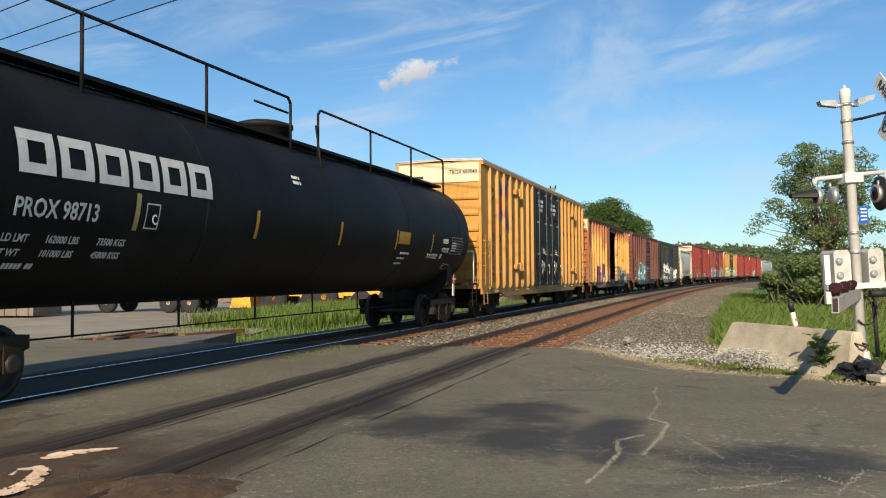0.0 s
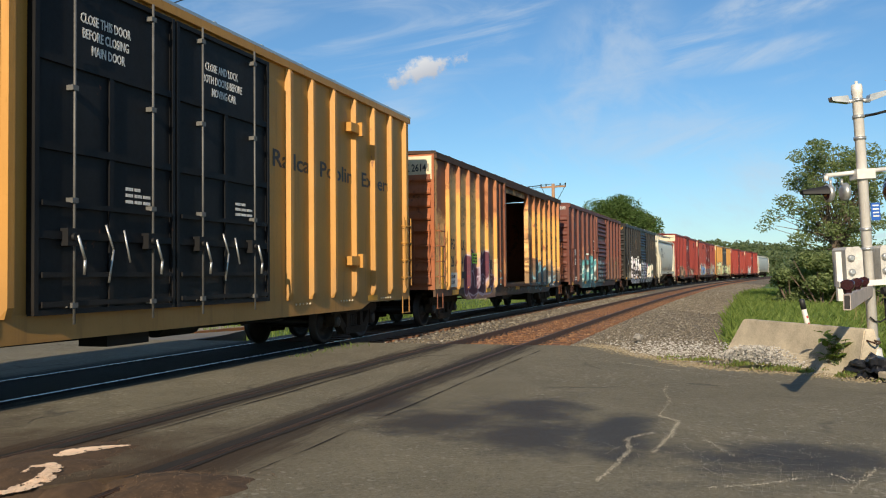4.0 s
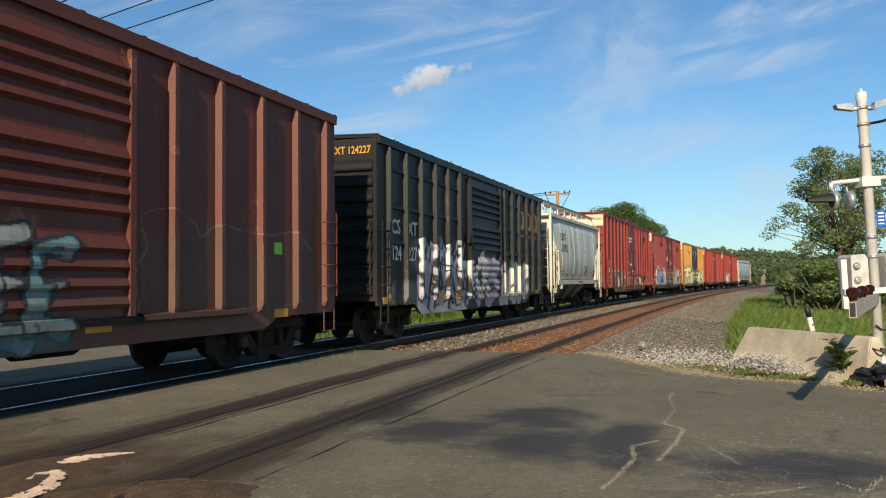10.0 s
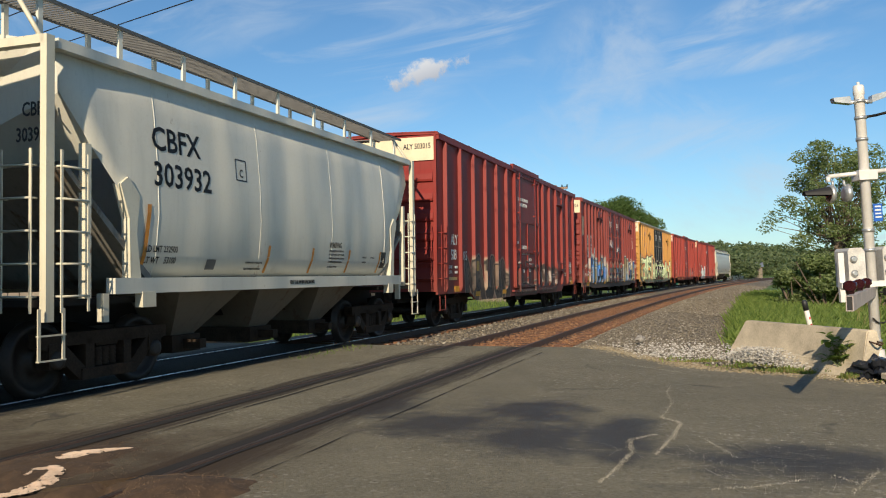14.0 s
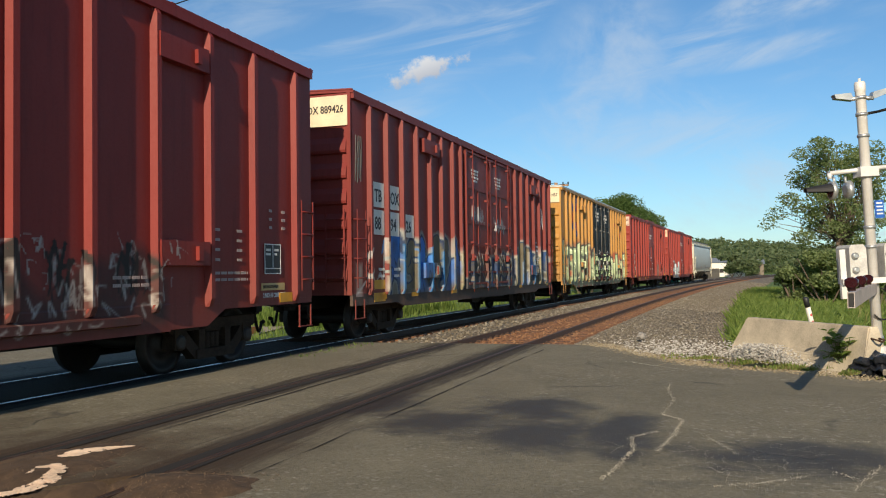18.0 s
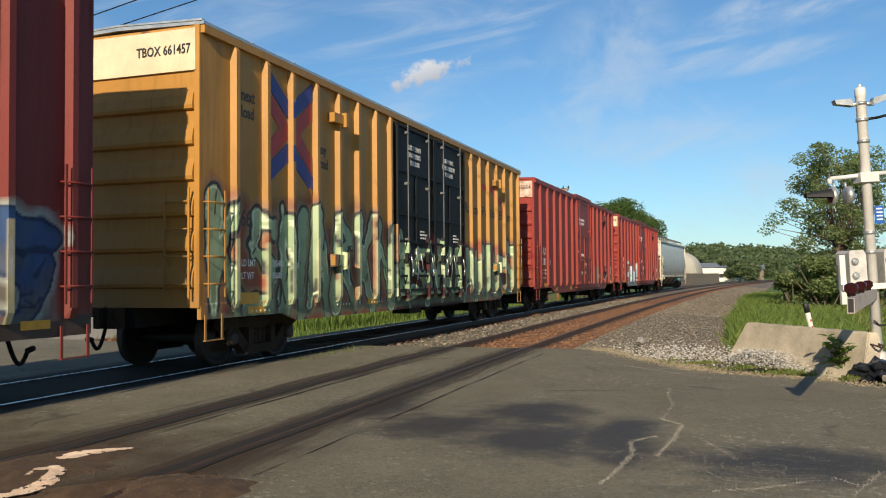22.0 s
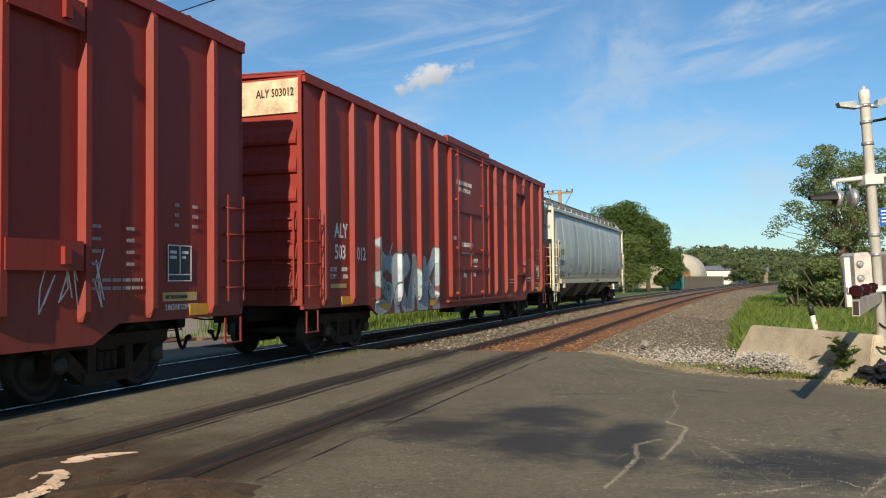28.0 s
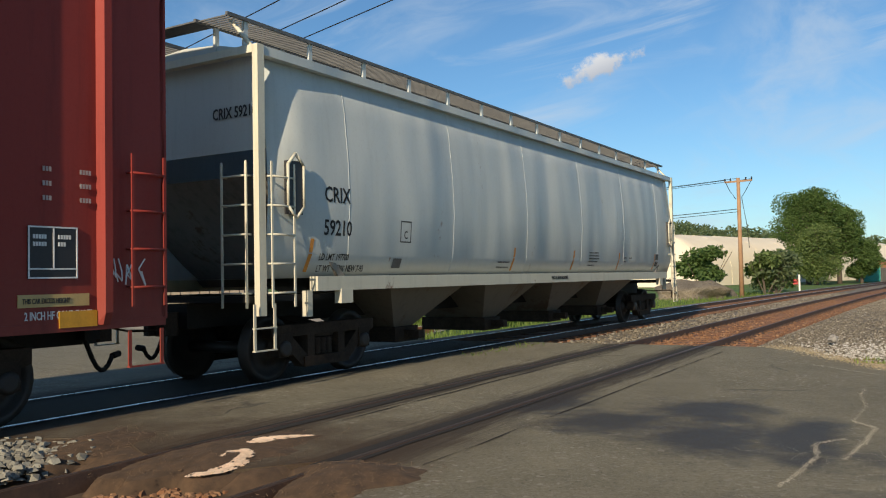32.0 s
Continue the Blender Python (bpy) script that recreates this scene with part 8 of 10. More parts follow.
def crossing():
    d = NEAR_Y - TRAIN_Y
    for base in (0.0, d):
        for s in (-1, 1):
            r = base + s * GAUGE / 2
            inner = -s
            near = base < -1
            lo, hi = sorted((r + inner * 0.035, r + inner * (0.17 if near else 0.125)))
            ragged_band(5.2, 16.5, lo, hi, -0.005, M["groove"], "flangeway", "dark groove beside a rail in the road", 0.012, 0.25, r)
            lo, hi = sorted((r - inner * 0.035, r - inner * (0.10 if near else 0.085)))
            ragged_band(5.2, 16.5, lo, hi, -0.005, M["groove"], "flangeway", "dark worn gap beside a rail in the road", 0.03, 0.2, r + 9)
    for o in (d - GAUGE / 2 - 0.62, d + GAUGE / 2 - 0.38):
        ragged_band(5.6, 15.6, o, o + 0.018, -0.006, M["groove"], "panel_joint", "dark joint line in the paving", 0.03, 0.3, o)


crossing()


M["grit"] = plain("dark_brown_grit", (0.072, 0.043, 0.023), 0.97, 0.0, 0.55, 9.0, 0.012, world=True, grain=170.0)
M["grit_bits"] = plain("brown_grit_grains", (0.10, 0.064, 0.038), 0.95, 0.0, 0.5, 30.0, world=True)


class Mound:
    """A low heap of loose grit whose edge runs out under the paving."""

    def __init__(self, cx, cy, rx, ry, turn, high, seed, base=-0.035):
        self.cx, self.cy, self.rx, self.ry, self.turn, self.high, self.seed, self.base = cx, cy, rx, ry, radians(turn), high, seed, base

    def point(self, a, f):
        k = 1 + 0.42 * noise.noise(Vector((math.cos(a) * 1.4 + self.seed, math.sin(a) * 1.4, self.seed))) + 0.2 * noise.noise(Vector((math.cos(a) * 4.0, math.sin(a) * 4.0 + self.seed, 3.0)))
        u, v = math.cos(a) * self.rx * f * k, math.sin(a) * self.ry * f * k
        x, y = self.cx + u * math.cos(self.turn) - v * math.sin(self.turn), self.cy + u * math.sin(self.turn) + v * math.cos(self.turn)
        z = self.base + (self.high - self.base) * (1 - f ** 2.2) + (1 - f) * 0.01 + 0.014 * noise.noise(Vector((x * 3.5, y * 3.5, self.seed))) + 0.006 * noise.noise(Vector((x * 14, y * 14, 1)))
        return Vector((x, y, z))

    def build(self, name, label, category, mat, bits, bit_mat, lo=0.0025, hi=0.0065):
        bm = bmesh.new()
        rings = [[bm.verts.new(self.point(2 * math.pi * i / 64, f)) for i in range(64)] for f in (0.04, 0.15, 0.28, 0.41, 0.54, 0.66, 0.77, 0.87, 0.95, 1.0)]
        skirt = [self.point(2 * math.pi * i / 64, 1.12) for i in range(64)]
        rings.append([bm.verts.new((p.x, p.y, -0.17)) for p in skirt])
        for p, q in zip(rings, rings[1:]):
            for i in range(64):
                bm.faces.new((p[i], p[(i + 1) % 64], q[(i + 1) % 64], q[i])).smooth = True
        bm.faces.new(rings[0])
        tagged(part(name, bm, mat), label, category, kind="structure")
        bm = bmesh.new()
        for _ in range(bits):
            p = self.point(random.random() * 6.28, min(1.25, abs(random.gauss(0.75, 0.25))))
            p.z = max(p.z, -0.010)
            s, tw = random.uniform(lo, hi), random.random() * 6
            vs = [bm.verts.new(p + Vector((math.cos(tw + b) * s, math.sin(tw + b) * s, 0))) for b in (0, 2.1, 4.2)]
            top = bm.verts.new(p + Vector((0, 0, s * 1.1)))
            for k in range(3):
                bm.faces.new((vs[k], vs[(k + 1) % 3], top))
        tagged(part("loose_grit", bm, bit_mat), "loose grains scattered round " + label, "grit", kind="stuff")


random.seed(9)
heap = Mound(5.25, 4.88, 1.05, 0.60, -2, 0.018, 2.0)
heap.build("grit_patch", "brown grit washed between the near rails", "ground patch", M["grit"], 1500, M["grit_bits"])
Mound(4.95, 3.42, 0.62, 0.46, 6, 0.050, 4.0).build("grit_patch", "brown grit washed over the edge of the crossing", "ground patch", M["grit"], 1100, M["grit_bits"])
Mound(5.15, 6.25, 0.75, 0.42, 20, 0.008, 6.0).build("grit_patch", "brown grit washed over the edge of the crossing", "ground patch", M["grit"], 800, M["grit_bits"])


def sand_spill(pts, count):
    """Pale sand trodden flat: grains strewn thickly along a line of (x, y, half width), thin at its rim."""
    bm = bmesh.new()
    for (x0, y0, w0), (x1, y1, w1) in zip(pts, pts[1:]):
        for _ in range(count):
            f = random.random()
            w = w0 + (w1 - w0) * f
            a, r = random.random() * 6.28, w * random.random() ** 0.6
            x, y = x0 + (x1 - x0) * f + math.cos(a) * r, y0 + (y1 - y0) * f + math.sin(a) * r * 0.8
            if noise.noise(Vector((x * 14, y * 20, 4))) < -0.05 - 0.6 * (1 - r / w):
                continue
            d = math.hypot((x - heap.cx) / heap.rx, (y - heap.cy) / heap.ry)
            z = max(-0.01, heap.base + (heap.high - heap.base) * (1 - min(1.0, d) ** 2.2) + 0.012) + 0.004 * (1 - r / w)
            s, tw = random.uniform(0.005, 0.015), random.random() * 6
            vs = [bm.verts.new((x + math.cos(tw + b) * s, y + math.sin(tw + b) * s * 0.8, z + 0.003 * math.sin(b * 3))) for b in (0, 1.3, 2.5, 3.9, 5.1)]
            bm.faces.new(vs)
    tagged(part("sand_spill", bm, M["sand"]), "pale orange sand spilled between the rails", "sand", kind="stuff")


sand_spill([(5.54, 4.82, 0.11), (5.68, 4.83, 0.13), (5.84, 4.77, 0.10), (6.08, 4.66, 0.03)], 1900)
sand_spill([(4.50, 4.50, 0.08), (4.68, 4.43, 0.10), (4.92, 4.46, 0.08), (5.14, 4.58, 0.07), (5.20, 4.68, 0.055), (5.08, 4.73, 0.05), (4.96, 4.68, 0.035)], 800)


def crack(pts, w=0.03, fuzz=0.06, count=60):
    """Pale dry weeds and grit along a crack in the paving."""
    bm = bmesh.new()
    for (x0, y0), (x1, y1) in zip(pts, pts[1:]):
        ln = math.hypot(x1 - x0, y1 - y0)
        for _ in range(int(count * 0.45 * ln)):
            f = random.random()
            x, y = x0 + (x1 - x0) * f + random.gauss(0, fuzz * 0.6), y0 + (y1 - y0) * f + random.gauss(0, fuzz * 0.6)
            a, s = random.random() * 6.28, random.uniform(0.003, w)
            c, q = math.cos(a), math.sin(a)
            vs = [bm.verts.new((x + c * u * s * 2 - q * v * s * 0.5, y + q * u * s * 2 + c * v * s * 0.5, -0.008 + (0.012 * random.random() if u else 0))) for u, v in ((-1, 0), (0, -1), (1, 0), (0, 1))]
            bm.faces.new(vs)
    return bm


def cracks():
    random.seed(11)
    for pts, dense in (([(11.1, 0.42), (10.53, 0.43), (9.6, 0.34), (8.65, 0.41)], 70), ([(8.65, 0.41), (8.37, 0.22), (7.6, 0.27), (6.88, 0.38)], 210), ([(7.73, 0.42), (7.41, 0.62), (6.9, 0.56), (6.21, 0.64), (5.85, 0.7)], 210),
                       ([(7.7, 0.04), (6.88, -0.23)], 70), ([(5.87, -0.04), (6.03, -0.36), (6.31, -0.67)], 130), ([(6.48, -0.84), (6.28, -0.97)], 150), ([(6.0, -0.9), (6.75, -1.2), (6.6, -1.5)], 90), ([(13.6, 1.2), (12.9, 0.6), (12.6, 0.3)], 100), ([(7.9, -0.1), (7.6, -0.9), (7.7, -1.6)], 40)):
        tagged(part("crack_weeds", crack(pts, 0.006, 0.022, dense * 3.0), M["straw"]), "pale dry weeds in a crack of the asphalt", "weeds", kind="stuff")
    # the worn corner is crazed with short cracks
    bm = bmesh.new()
    for _ in range(80):
        x, y = random.gauss(6.5, 0.65), random.gauss(-0.65, 0.75)
        if x < 5.2:
            continue
        a = random.gauss(1.75, 0.35) if random.random() < 0.65 else random.gauss(0.2, 0.3)
        for _ in range(random.randint(3, 9)):
            ln = random.uniform(0.03, 0.09)
            for q in range(5):
                u, v, r = x + math.cos(a) * ln * q / 5 + random.gauss(0, 0.006), y + math.sin(a) * ln * q / 5 + random.gauss(0, 0.006), random.uniform(0.0015, 0.0050)
                bm.faces.new([bm.verts.new((u + r * 1.8 * math.cos(a + b), v + r * math.sin(a + b), -0.0075)) for b in (0, 1.5, 3.1, 4.6)])
            x, y, a = x + math.cos(a) * ln, y + math.sin(a) * ln, a + random.gauss(0, 0.35)
    tagged(part("crack_weeds", bm, M["straw"]), "pale grit caught in fine cracks of the asphalt", "grit", kind="stuff")
    # loose specks over the worn corner of the road
    bm = bmesh.new()
    for k in range(2000):
        x, y = (random.gauss(6.3, 0.9), random.gauss(-0.5, 0.8)) if k % 3 else (random.uniform(5.0, 13.0), random.uniform(-2.6, 3.0))
        s = random.uniform(0.0012, 0.0040)
        vs = [bm.verts.new((x + s * math.cos(a + x), y + s * math.sin(a + x) * 0.7, -0.009 + 0.008 * (q == 0))) for q, a in enumerate((0, 1.6, 3.1, 4.7))] if x > 4.6 else []
        if not vs:
            continue
        bm.faces.new(vs)
    tagged(part("loose_grit", bm, M["grit_pale"]), "loose pale grit scattered on the asphalt", "grit", kind="stuff")


cracks()

# ---- stones, grass and weeds of the verge ----
def stones(name, label, mat, spots, lo, hi):
    bm = bmesh.new()
    for x, y, z in spots:
        s = random.uniform(lo, hi)
        h = s * random.uniform(0.5, 0.9)
        tw = random.random() * 6.28
        vs = []
        for i, (a, r, t) in enumerate(((0.0, 1, 0), (1.3, 0.9, 0), (2.4, 1.05, 0), (3.9, 0.95, 0), (5.1, 1.0, 0), (0.4, 0.6, 1), (2.5, 0.65, 0.9), (4.4, 0.55, 1.05))):
            rr = s * r * random.uniform(0.75, 1.2)
            vs.append(bm.verts.new((x + rr * math.cos(a + tw), y + rr * math.sin(a + tw), z - s * 0.25 + h * t * random.uniform(0.85, 1.15) + (0 if t else random.uniform(-0.1, 0.35) * s))))
        for f in ((5, 6, 7), (0, 1, 5), (1, 2, 6), (1, 6, 5), (2, 3, 6), (3, 4, 7), (3, 7, 6), (4, 0, 7), (0, 5, 7)):
            bm.faces.new([vs[i] for i in f])
    return tagged(part(name, mesh_of(name, bm, mat, normals=False), None), label, "stones", kind="stuff")


def islands(name, cols):
    def build(n, b):
        r = n.tree.nodes.new("ShaderNodeNewGeometry").outputs["Random Per Island"]
        p = place_of(n, world=True)
        c = n.ramp(r, [(i / (len(cols) - 1), k) for i, k in enumerate(cols)])
        c = n.mix(n.math("MULTIPLY", n.noise(p, 60.0, 3.0), 0.5), c, (0.12, 0.10, 0.08), "MULTIPLY")
        n.link(c, b.inputs["Base Color"])
        b.inputs["Roughness"].default_value = 0.9
    return material(name, build)


M["stones_grey"] = islands("grey_stones", [(0.10, 0.082, 0.058), (0.18, 0.153, 0.112), (0.26, 0.228, 0.172), (0.13, 0.107, 0.078), (0.40, 0.37, 0.31)])
M["stones_pale"] = islands("pale_stones", [(0.32, 0.30, 0.26), (0.52, 0.50, 0.45), (0.68, 0.66, 0.61), (0.40, 0.37, 0.33)])
M["litter"] = islands("dry_leaf_litter", [(0.20, 0.15, 0.085), (0.34, 0.27, 0.16), (0.44, 0.38, 0.26), (0.24, 0.20, 0.12)])
M["stones_bed"] = islands("pale_ballast_stones", [(0.15, 0.145, 0.12), (0.23, 0.22, 0.185), (0.31, 0.30, 0.25), (0.19, 0.18, 0.15)])
M["stones_rust"] = islands("rusty_stones", [(0.15, 0.065, 0.028), (0.26, 0.12, 0.052), (0.33, 0.19, 0.10), (0.19, 0.09, 0.042)])


def bank_z(off):
    """The height of the ballast shoulder at an offset from the train's track."""
    if off > -6.3:
        return -0.16
    return -0.16 - (min(-6.3 - off, 2.3)) * 0.09


def verge_stones():
    random.seed(21)
    spots = []
    while len(spots) < 18000:
        s, o = 16.0 + 34 * random.random() ** 1.7, random.uniform(-9.6, -5.2)
        p = along(s, o)
        if o > -5.45 and s > 16:
            continue
        spots.append((p.x, p.y, bank_z(o) + 0.01))
    stones("shoulder_stones", "grey crushed stone on the track shoulder", M["stones_grey"], spots, 0.014, 0.034)
    spots = []
    for _ in range(9000):
        s, o = 36.0 + 75 * random.random() ** 1.5, random.uniform(-9.2, -5.5)
        p = along(s, o)
        spots.append((p.x, p.y, bank_z(o) + 0.01))
    stones("shoulder_stones", "grey crushed stone on the track shoulder", M["stones_grey"], spots, 0.025, 0.055)
    spots = []
    for _ in range(2600):
        s, o = 5.0 + random.random() * 45 + 11, random.uniform(-2.6, -0.95)
        p = along(s, o)
        spots.append((p.x, p.y, -0.15))
    stones("shoulder_stones", "grey crushed stone between the two tracks", M["stones_grey"], spots, 0.03, 0.06)
    spots = []
    for _ in range(2600):
        s, o = 16.5 + 30 * random.random() ** 1.5, random.uniform(-5.4, -2.85)
        p = along(s, o)
        spots.append((p.x, p.y, -0.125))
    stones("track_stones", "rust-brown stones between the near rails", M["stones_rust"], spots, 0.025, 0.05)
    spots = []
    for _ in range(4600):
        f = random.gauss(0, 0.5)
        x, y = 14.35 + f * 0.52 + random.gauss(0, 0.16), -0.85 + f * 0.36 - random.gauss(0, 0.15)
        hump = 0.24 * math.exp(-f * f * 1.6)
        spots.append((x, y, hump * random.random() - 0.02))
    stones("stone_heap", "heap of pale broken stone against the barrier", M["stones_pale"], spots, 0.009, 0.024)
    spots = [(random.gauss(16.2, 1.3), random.gauss(0.55, 0.75), random.uniform(-0.09, -0.03)) for _ in range(1900)]
    spots = [q for q in spots if q[0] > 14.4 + max(0, q[1] - 0.4)]
    stones("stone_spill", "pale stone chips spread beside the road", M["stones_pale"], spots, 0.010, 0.026)
    edge = [(11.9, -2.1), (12.6, -1.3), (12.9, -0.5), (13.4, 0.2), (14.0, 0.5), (14.8, 1.1), (16.2, 1.75), (16.8, 2.2)]
    spots = []
    for (x0, y0), (x1, y1) in zip(edge, edge[1:]):
        for _ in range(420):
            f = random.random()
            spots.append((x0 + (x1 - x0) * f + random.gauss(0.05, 0.17), y0 + (y1 - y0) * f + random.gauss(-0.05, 0.15), -0.012))
    stones("edge_grit", "brown grit and dead leaves along the edge of the asphalt", M["litter"], spots, 0.006, 0.018)
    spots = []
    while len(spots) < 4200:
        x, y = random.uniform(-1.5, 5.2), random.uniform(5.4, 7.6)
        if x > 4.98 + 0.25 * noise.noise(Vector((y * 2, 1, 1))) or y < 5.9 or y > 7.3 + 0.1 * noise.noise(Vector((x * 2, 3, 1))):
            continue
        spots.append((x, y, -0.12 + 0.11 * random.random()))
    stones("bed_stones", "coarse pale grey ballast stones at the edge of the crossing", M["stones_bed"], spots, 0.03, 0.06)
    spots = [(random.uniform(1.0, 4.6), random.uniform(4.25, 5.0), -0.13) for _ in range(900)]
    stones("bed_stones", "rusty ballast stones between the near rails", M["stones_rust"], spots, 0.025, 0.05)
    bm = bmesh.new()
    nx, ny = 84, 50
    grid = []
    for i in range(nx + 1):
        x = -2.0 + 8.6 * i / nx
        row = []
        for j in range(ny + 1):
            y = 2.0 + 5.3 * j / ny
            f = min(1.0, max(0.0, ((5.45 if y < 4.1 else 4.85 if y < 5.75 else 4.9) + 0.35 * noise.noise(Vector((y * 1.5, 2, 0))) - x) / 0.45))
            row.append(bm.verts.new((x, y, -0.019 - 0.125 * f * f * (3 - 2 * f) + 0.012 * f * noise.noise(Vector((x * 4, y * 4, 7))))))
        grid.append(row)
    for p, q in zip(grid, grid[1:]):
        for j in range(ny):
            bm.faces.new((p[j], q[j], q[j + 1], p[j + 1])).smooth = True
    tagged(part("bank", bm, M["grit"]), "dark gritty bed round the near rails at the crossing", "ground", kind="structure")
    # one big pale lump lies alone on the shoulder
    bm = bmesh.new()
    blob(bm, (0, 0, 0.06), 0.12, 0.5, (1, 0.8, 0.75), 2)
    tagged(part("boulder", bm, M["stone"], at=pose(19.4, 1.35, -0.12)), "pale broken stone lump on the gravel", "stone")


verge_stones()


def blades(name, label, mat, count, area, lo, hi, base, width=0.012, lean=0.35):
    bm = bmesh.new()
    made = 0
    while made < count:
        p = area()
        if p is None:
            continue
        x, y = p
        h = random.uniform(lo, hi)
        a = random.random() * 6.28
        dx, dy = math.cos(a) * lean * h * random.random(), math.sin(a) * lean * h * random.random()
        wx, wy = -math.sin(a) * width, math.cos(a) * width
        z = base(x, y)
        v = [bm.verts.new(c) for c in ((x - wx, y - wy, z), (x + wx, y + wy, z), (x + dx * 0.4 + wx * 0.7, y + dy * 0.4 + wy * 0.7, z + h * 0.6), (x + dx, y + dy, z + h))]
        bm.faces.new((v[0], v[1], v[2]))
        bm.faces.new((v[0], v[2], v[3]))
        made += 1
    return tagged(part(name, mesh_of(name, bm, mat, normals=False), None), label, "grass", kind="stuff")


def verge_green():
    random.seed(31)

    def bank():
        s = 17.5 + 52 * random.random() ** 1.6
        edge = -8.45 - 0.45 * noise.noise(Vector((s * 0.35, 0, 3))) - max(0, 21 - s) * 0.18
        o = edge - abs(random.gauss(0, 1)) * 2.6 - random.random() * 1.0
        p = along(s, o)
        if (p.x - 15.9) * 1.68 - (p.y + 0.62) * -2.75 < -0.4 and p.x < 17.0:
            return None
        return p.x, p.y
    blades("tall_grass", "lush bright green grass and weeds on the bank", M["blade"], 44000, bank, 0.14, 0.58, lambda x, y: -0.4, 0.02, 0.9)
    bm = bmesh.new()
    for _ in range(230):
        p = bank()
        if p and p[0] < 48:
            r = random.uniform(0.16, 0.42)
            leaf_cloud(bm, (p[0], p[1], -0.34 + r * 0.4), r * 1.3, r * 1.3, r * 0.8, 110, 0.045, 0.2)
    tagged(part("bank_weeds", mesh_of("bank_weeds", bm, M["blade"], normals=False), None), "leafy green weed clumps on the bank", "weeds", kind="stuff")

    def field():
        x = 18 + 60 * random.random()
        return x, -3.0 - random.random() * 20 - (x - 18) * 0.12
    blades("tall_grass", "paler seeding grass in the field behind the barrier", M["dry_blade"], 9000, field, 0.3, 0.8, lambda x, y: -0.45, 0.02)

    def beyond():
        s, o = 14 + 60 * random.random() ** 1.3, 2.6 + 7 * random.random() ** 1.6
        p = along(s, o)
        return p.x, p.y
    blades("tall_grass", "green grass strip on the far side of the track", M["blade"], 12000, beyond, 0.06, 0.28, lambda x, y: -0.42, 0.016)

    def kerb():
        t = random.random()
        x, y = 14.4 - 2.2 * t + random.gauss(0.1, 0.20), 0.45 - 2.5 * t + random.gauss(0, 0.16)
        return (x, y) if noise.noise(Vector((x * 2.2, y * 2.2, 5))) > 0.0 else None
    blades("low_weeds", "low yellowing weeds along the edge of the asphalt", M["dry_blade"], 1300, kerb, 0.010, 0.040, lambda x, y: -0.01, 0.012, 0.9)
    blades("low_weeds", "low green weeds along the edge of the asphalt", M["blade"], 520, kerb, 0.015, 0.065, lambda x, y: -0.01, 0.012, 0.9)

    def ballast_tufts():
        s = random.choice((13.6, 14.4, 15.2, 16.1))
        p = along(s + random.gauss(0, 0.2), -1.5 + random.gauss(0, 0.15))
        return p.x, p.y
    blades("low_weeds", "small weed tufts between the tracks", M["blade"], 260, ballast_tufts, 0.05, 0.16, lambda x, y: -0.1, 0.01, 0.8)


verge_green()


def weed_plant(x, y):
    """A leafy weed with heart-shaped leaves."""
    t = thing("weed", "leafy green weed growing against the concrete barrier", "plant", at=pose(x, y, -0.02))
    bm = bmesh.new()
    random.seed(41)
    tips = []
    for k in range(12):
        a = k * 0.7
        tip = Vector((math.cos(a) * 0.20, math.sin(a) * 0.20, random.uniform(0.15, 0.58)))
        limb(bm, (0, 0, 0), tip, 0.008, 0.004, 4)
        tips.append(tip)
    part("stems", bm, M["leaf_light"], t)
    for tip in tips:
        for q in range(8):
            bm = bmesh.new()
            c = tip * random.uniform(0.35, 1.05) + Vector((random.gauss(0, 0.04), random.gauss(0, 0.04), 0))
            u = Vector((random.uniform(-1, 1), random.uniform(-1, 1), random.uniform(-0.4, 0.3))).normalized()
            w = u.cross(Vector((0, 0, 1))).normalized()
            s = random.uniform(0.065, 0.11)
            v = [bm.verts.new(c + u * a * s + w * b * s + Vector((0, 0, z * s))) for a, b, z in ((0, 0, 0), (0.2, 0.6, 0.05), (0.8, 0.55, 0.1), (1.6, 0, -0.15), (0.8, -0.55, 0.1), (0.2, -0.6, 0.05), (0.8, 0, 0.0))]
            for f in ((0, 1, 6), (1, 2, 6), (2, 3, 6), (3, 4, 6), (4, 5, 6), (5, 0, 6)):
                bm.faces.new([v[i] for i in f])
            part("leaf", bm, M["blade"], t)


weed_plant(13.45, -1.92)


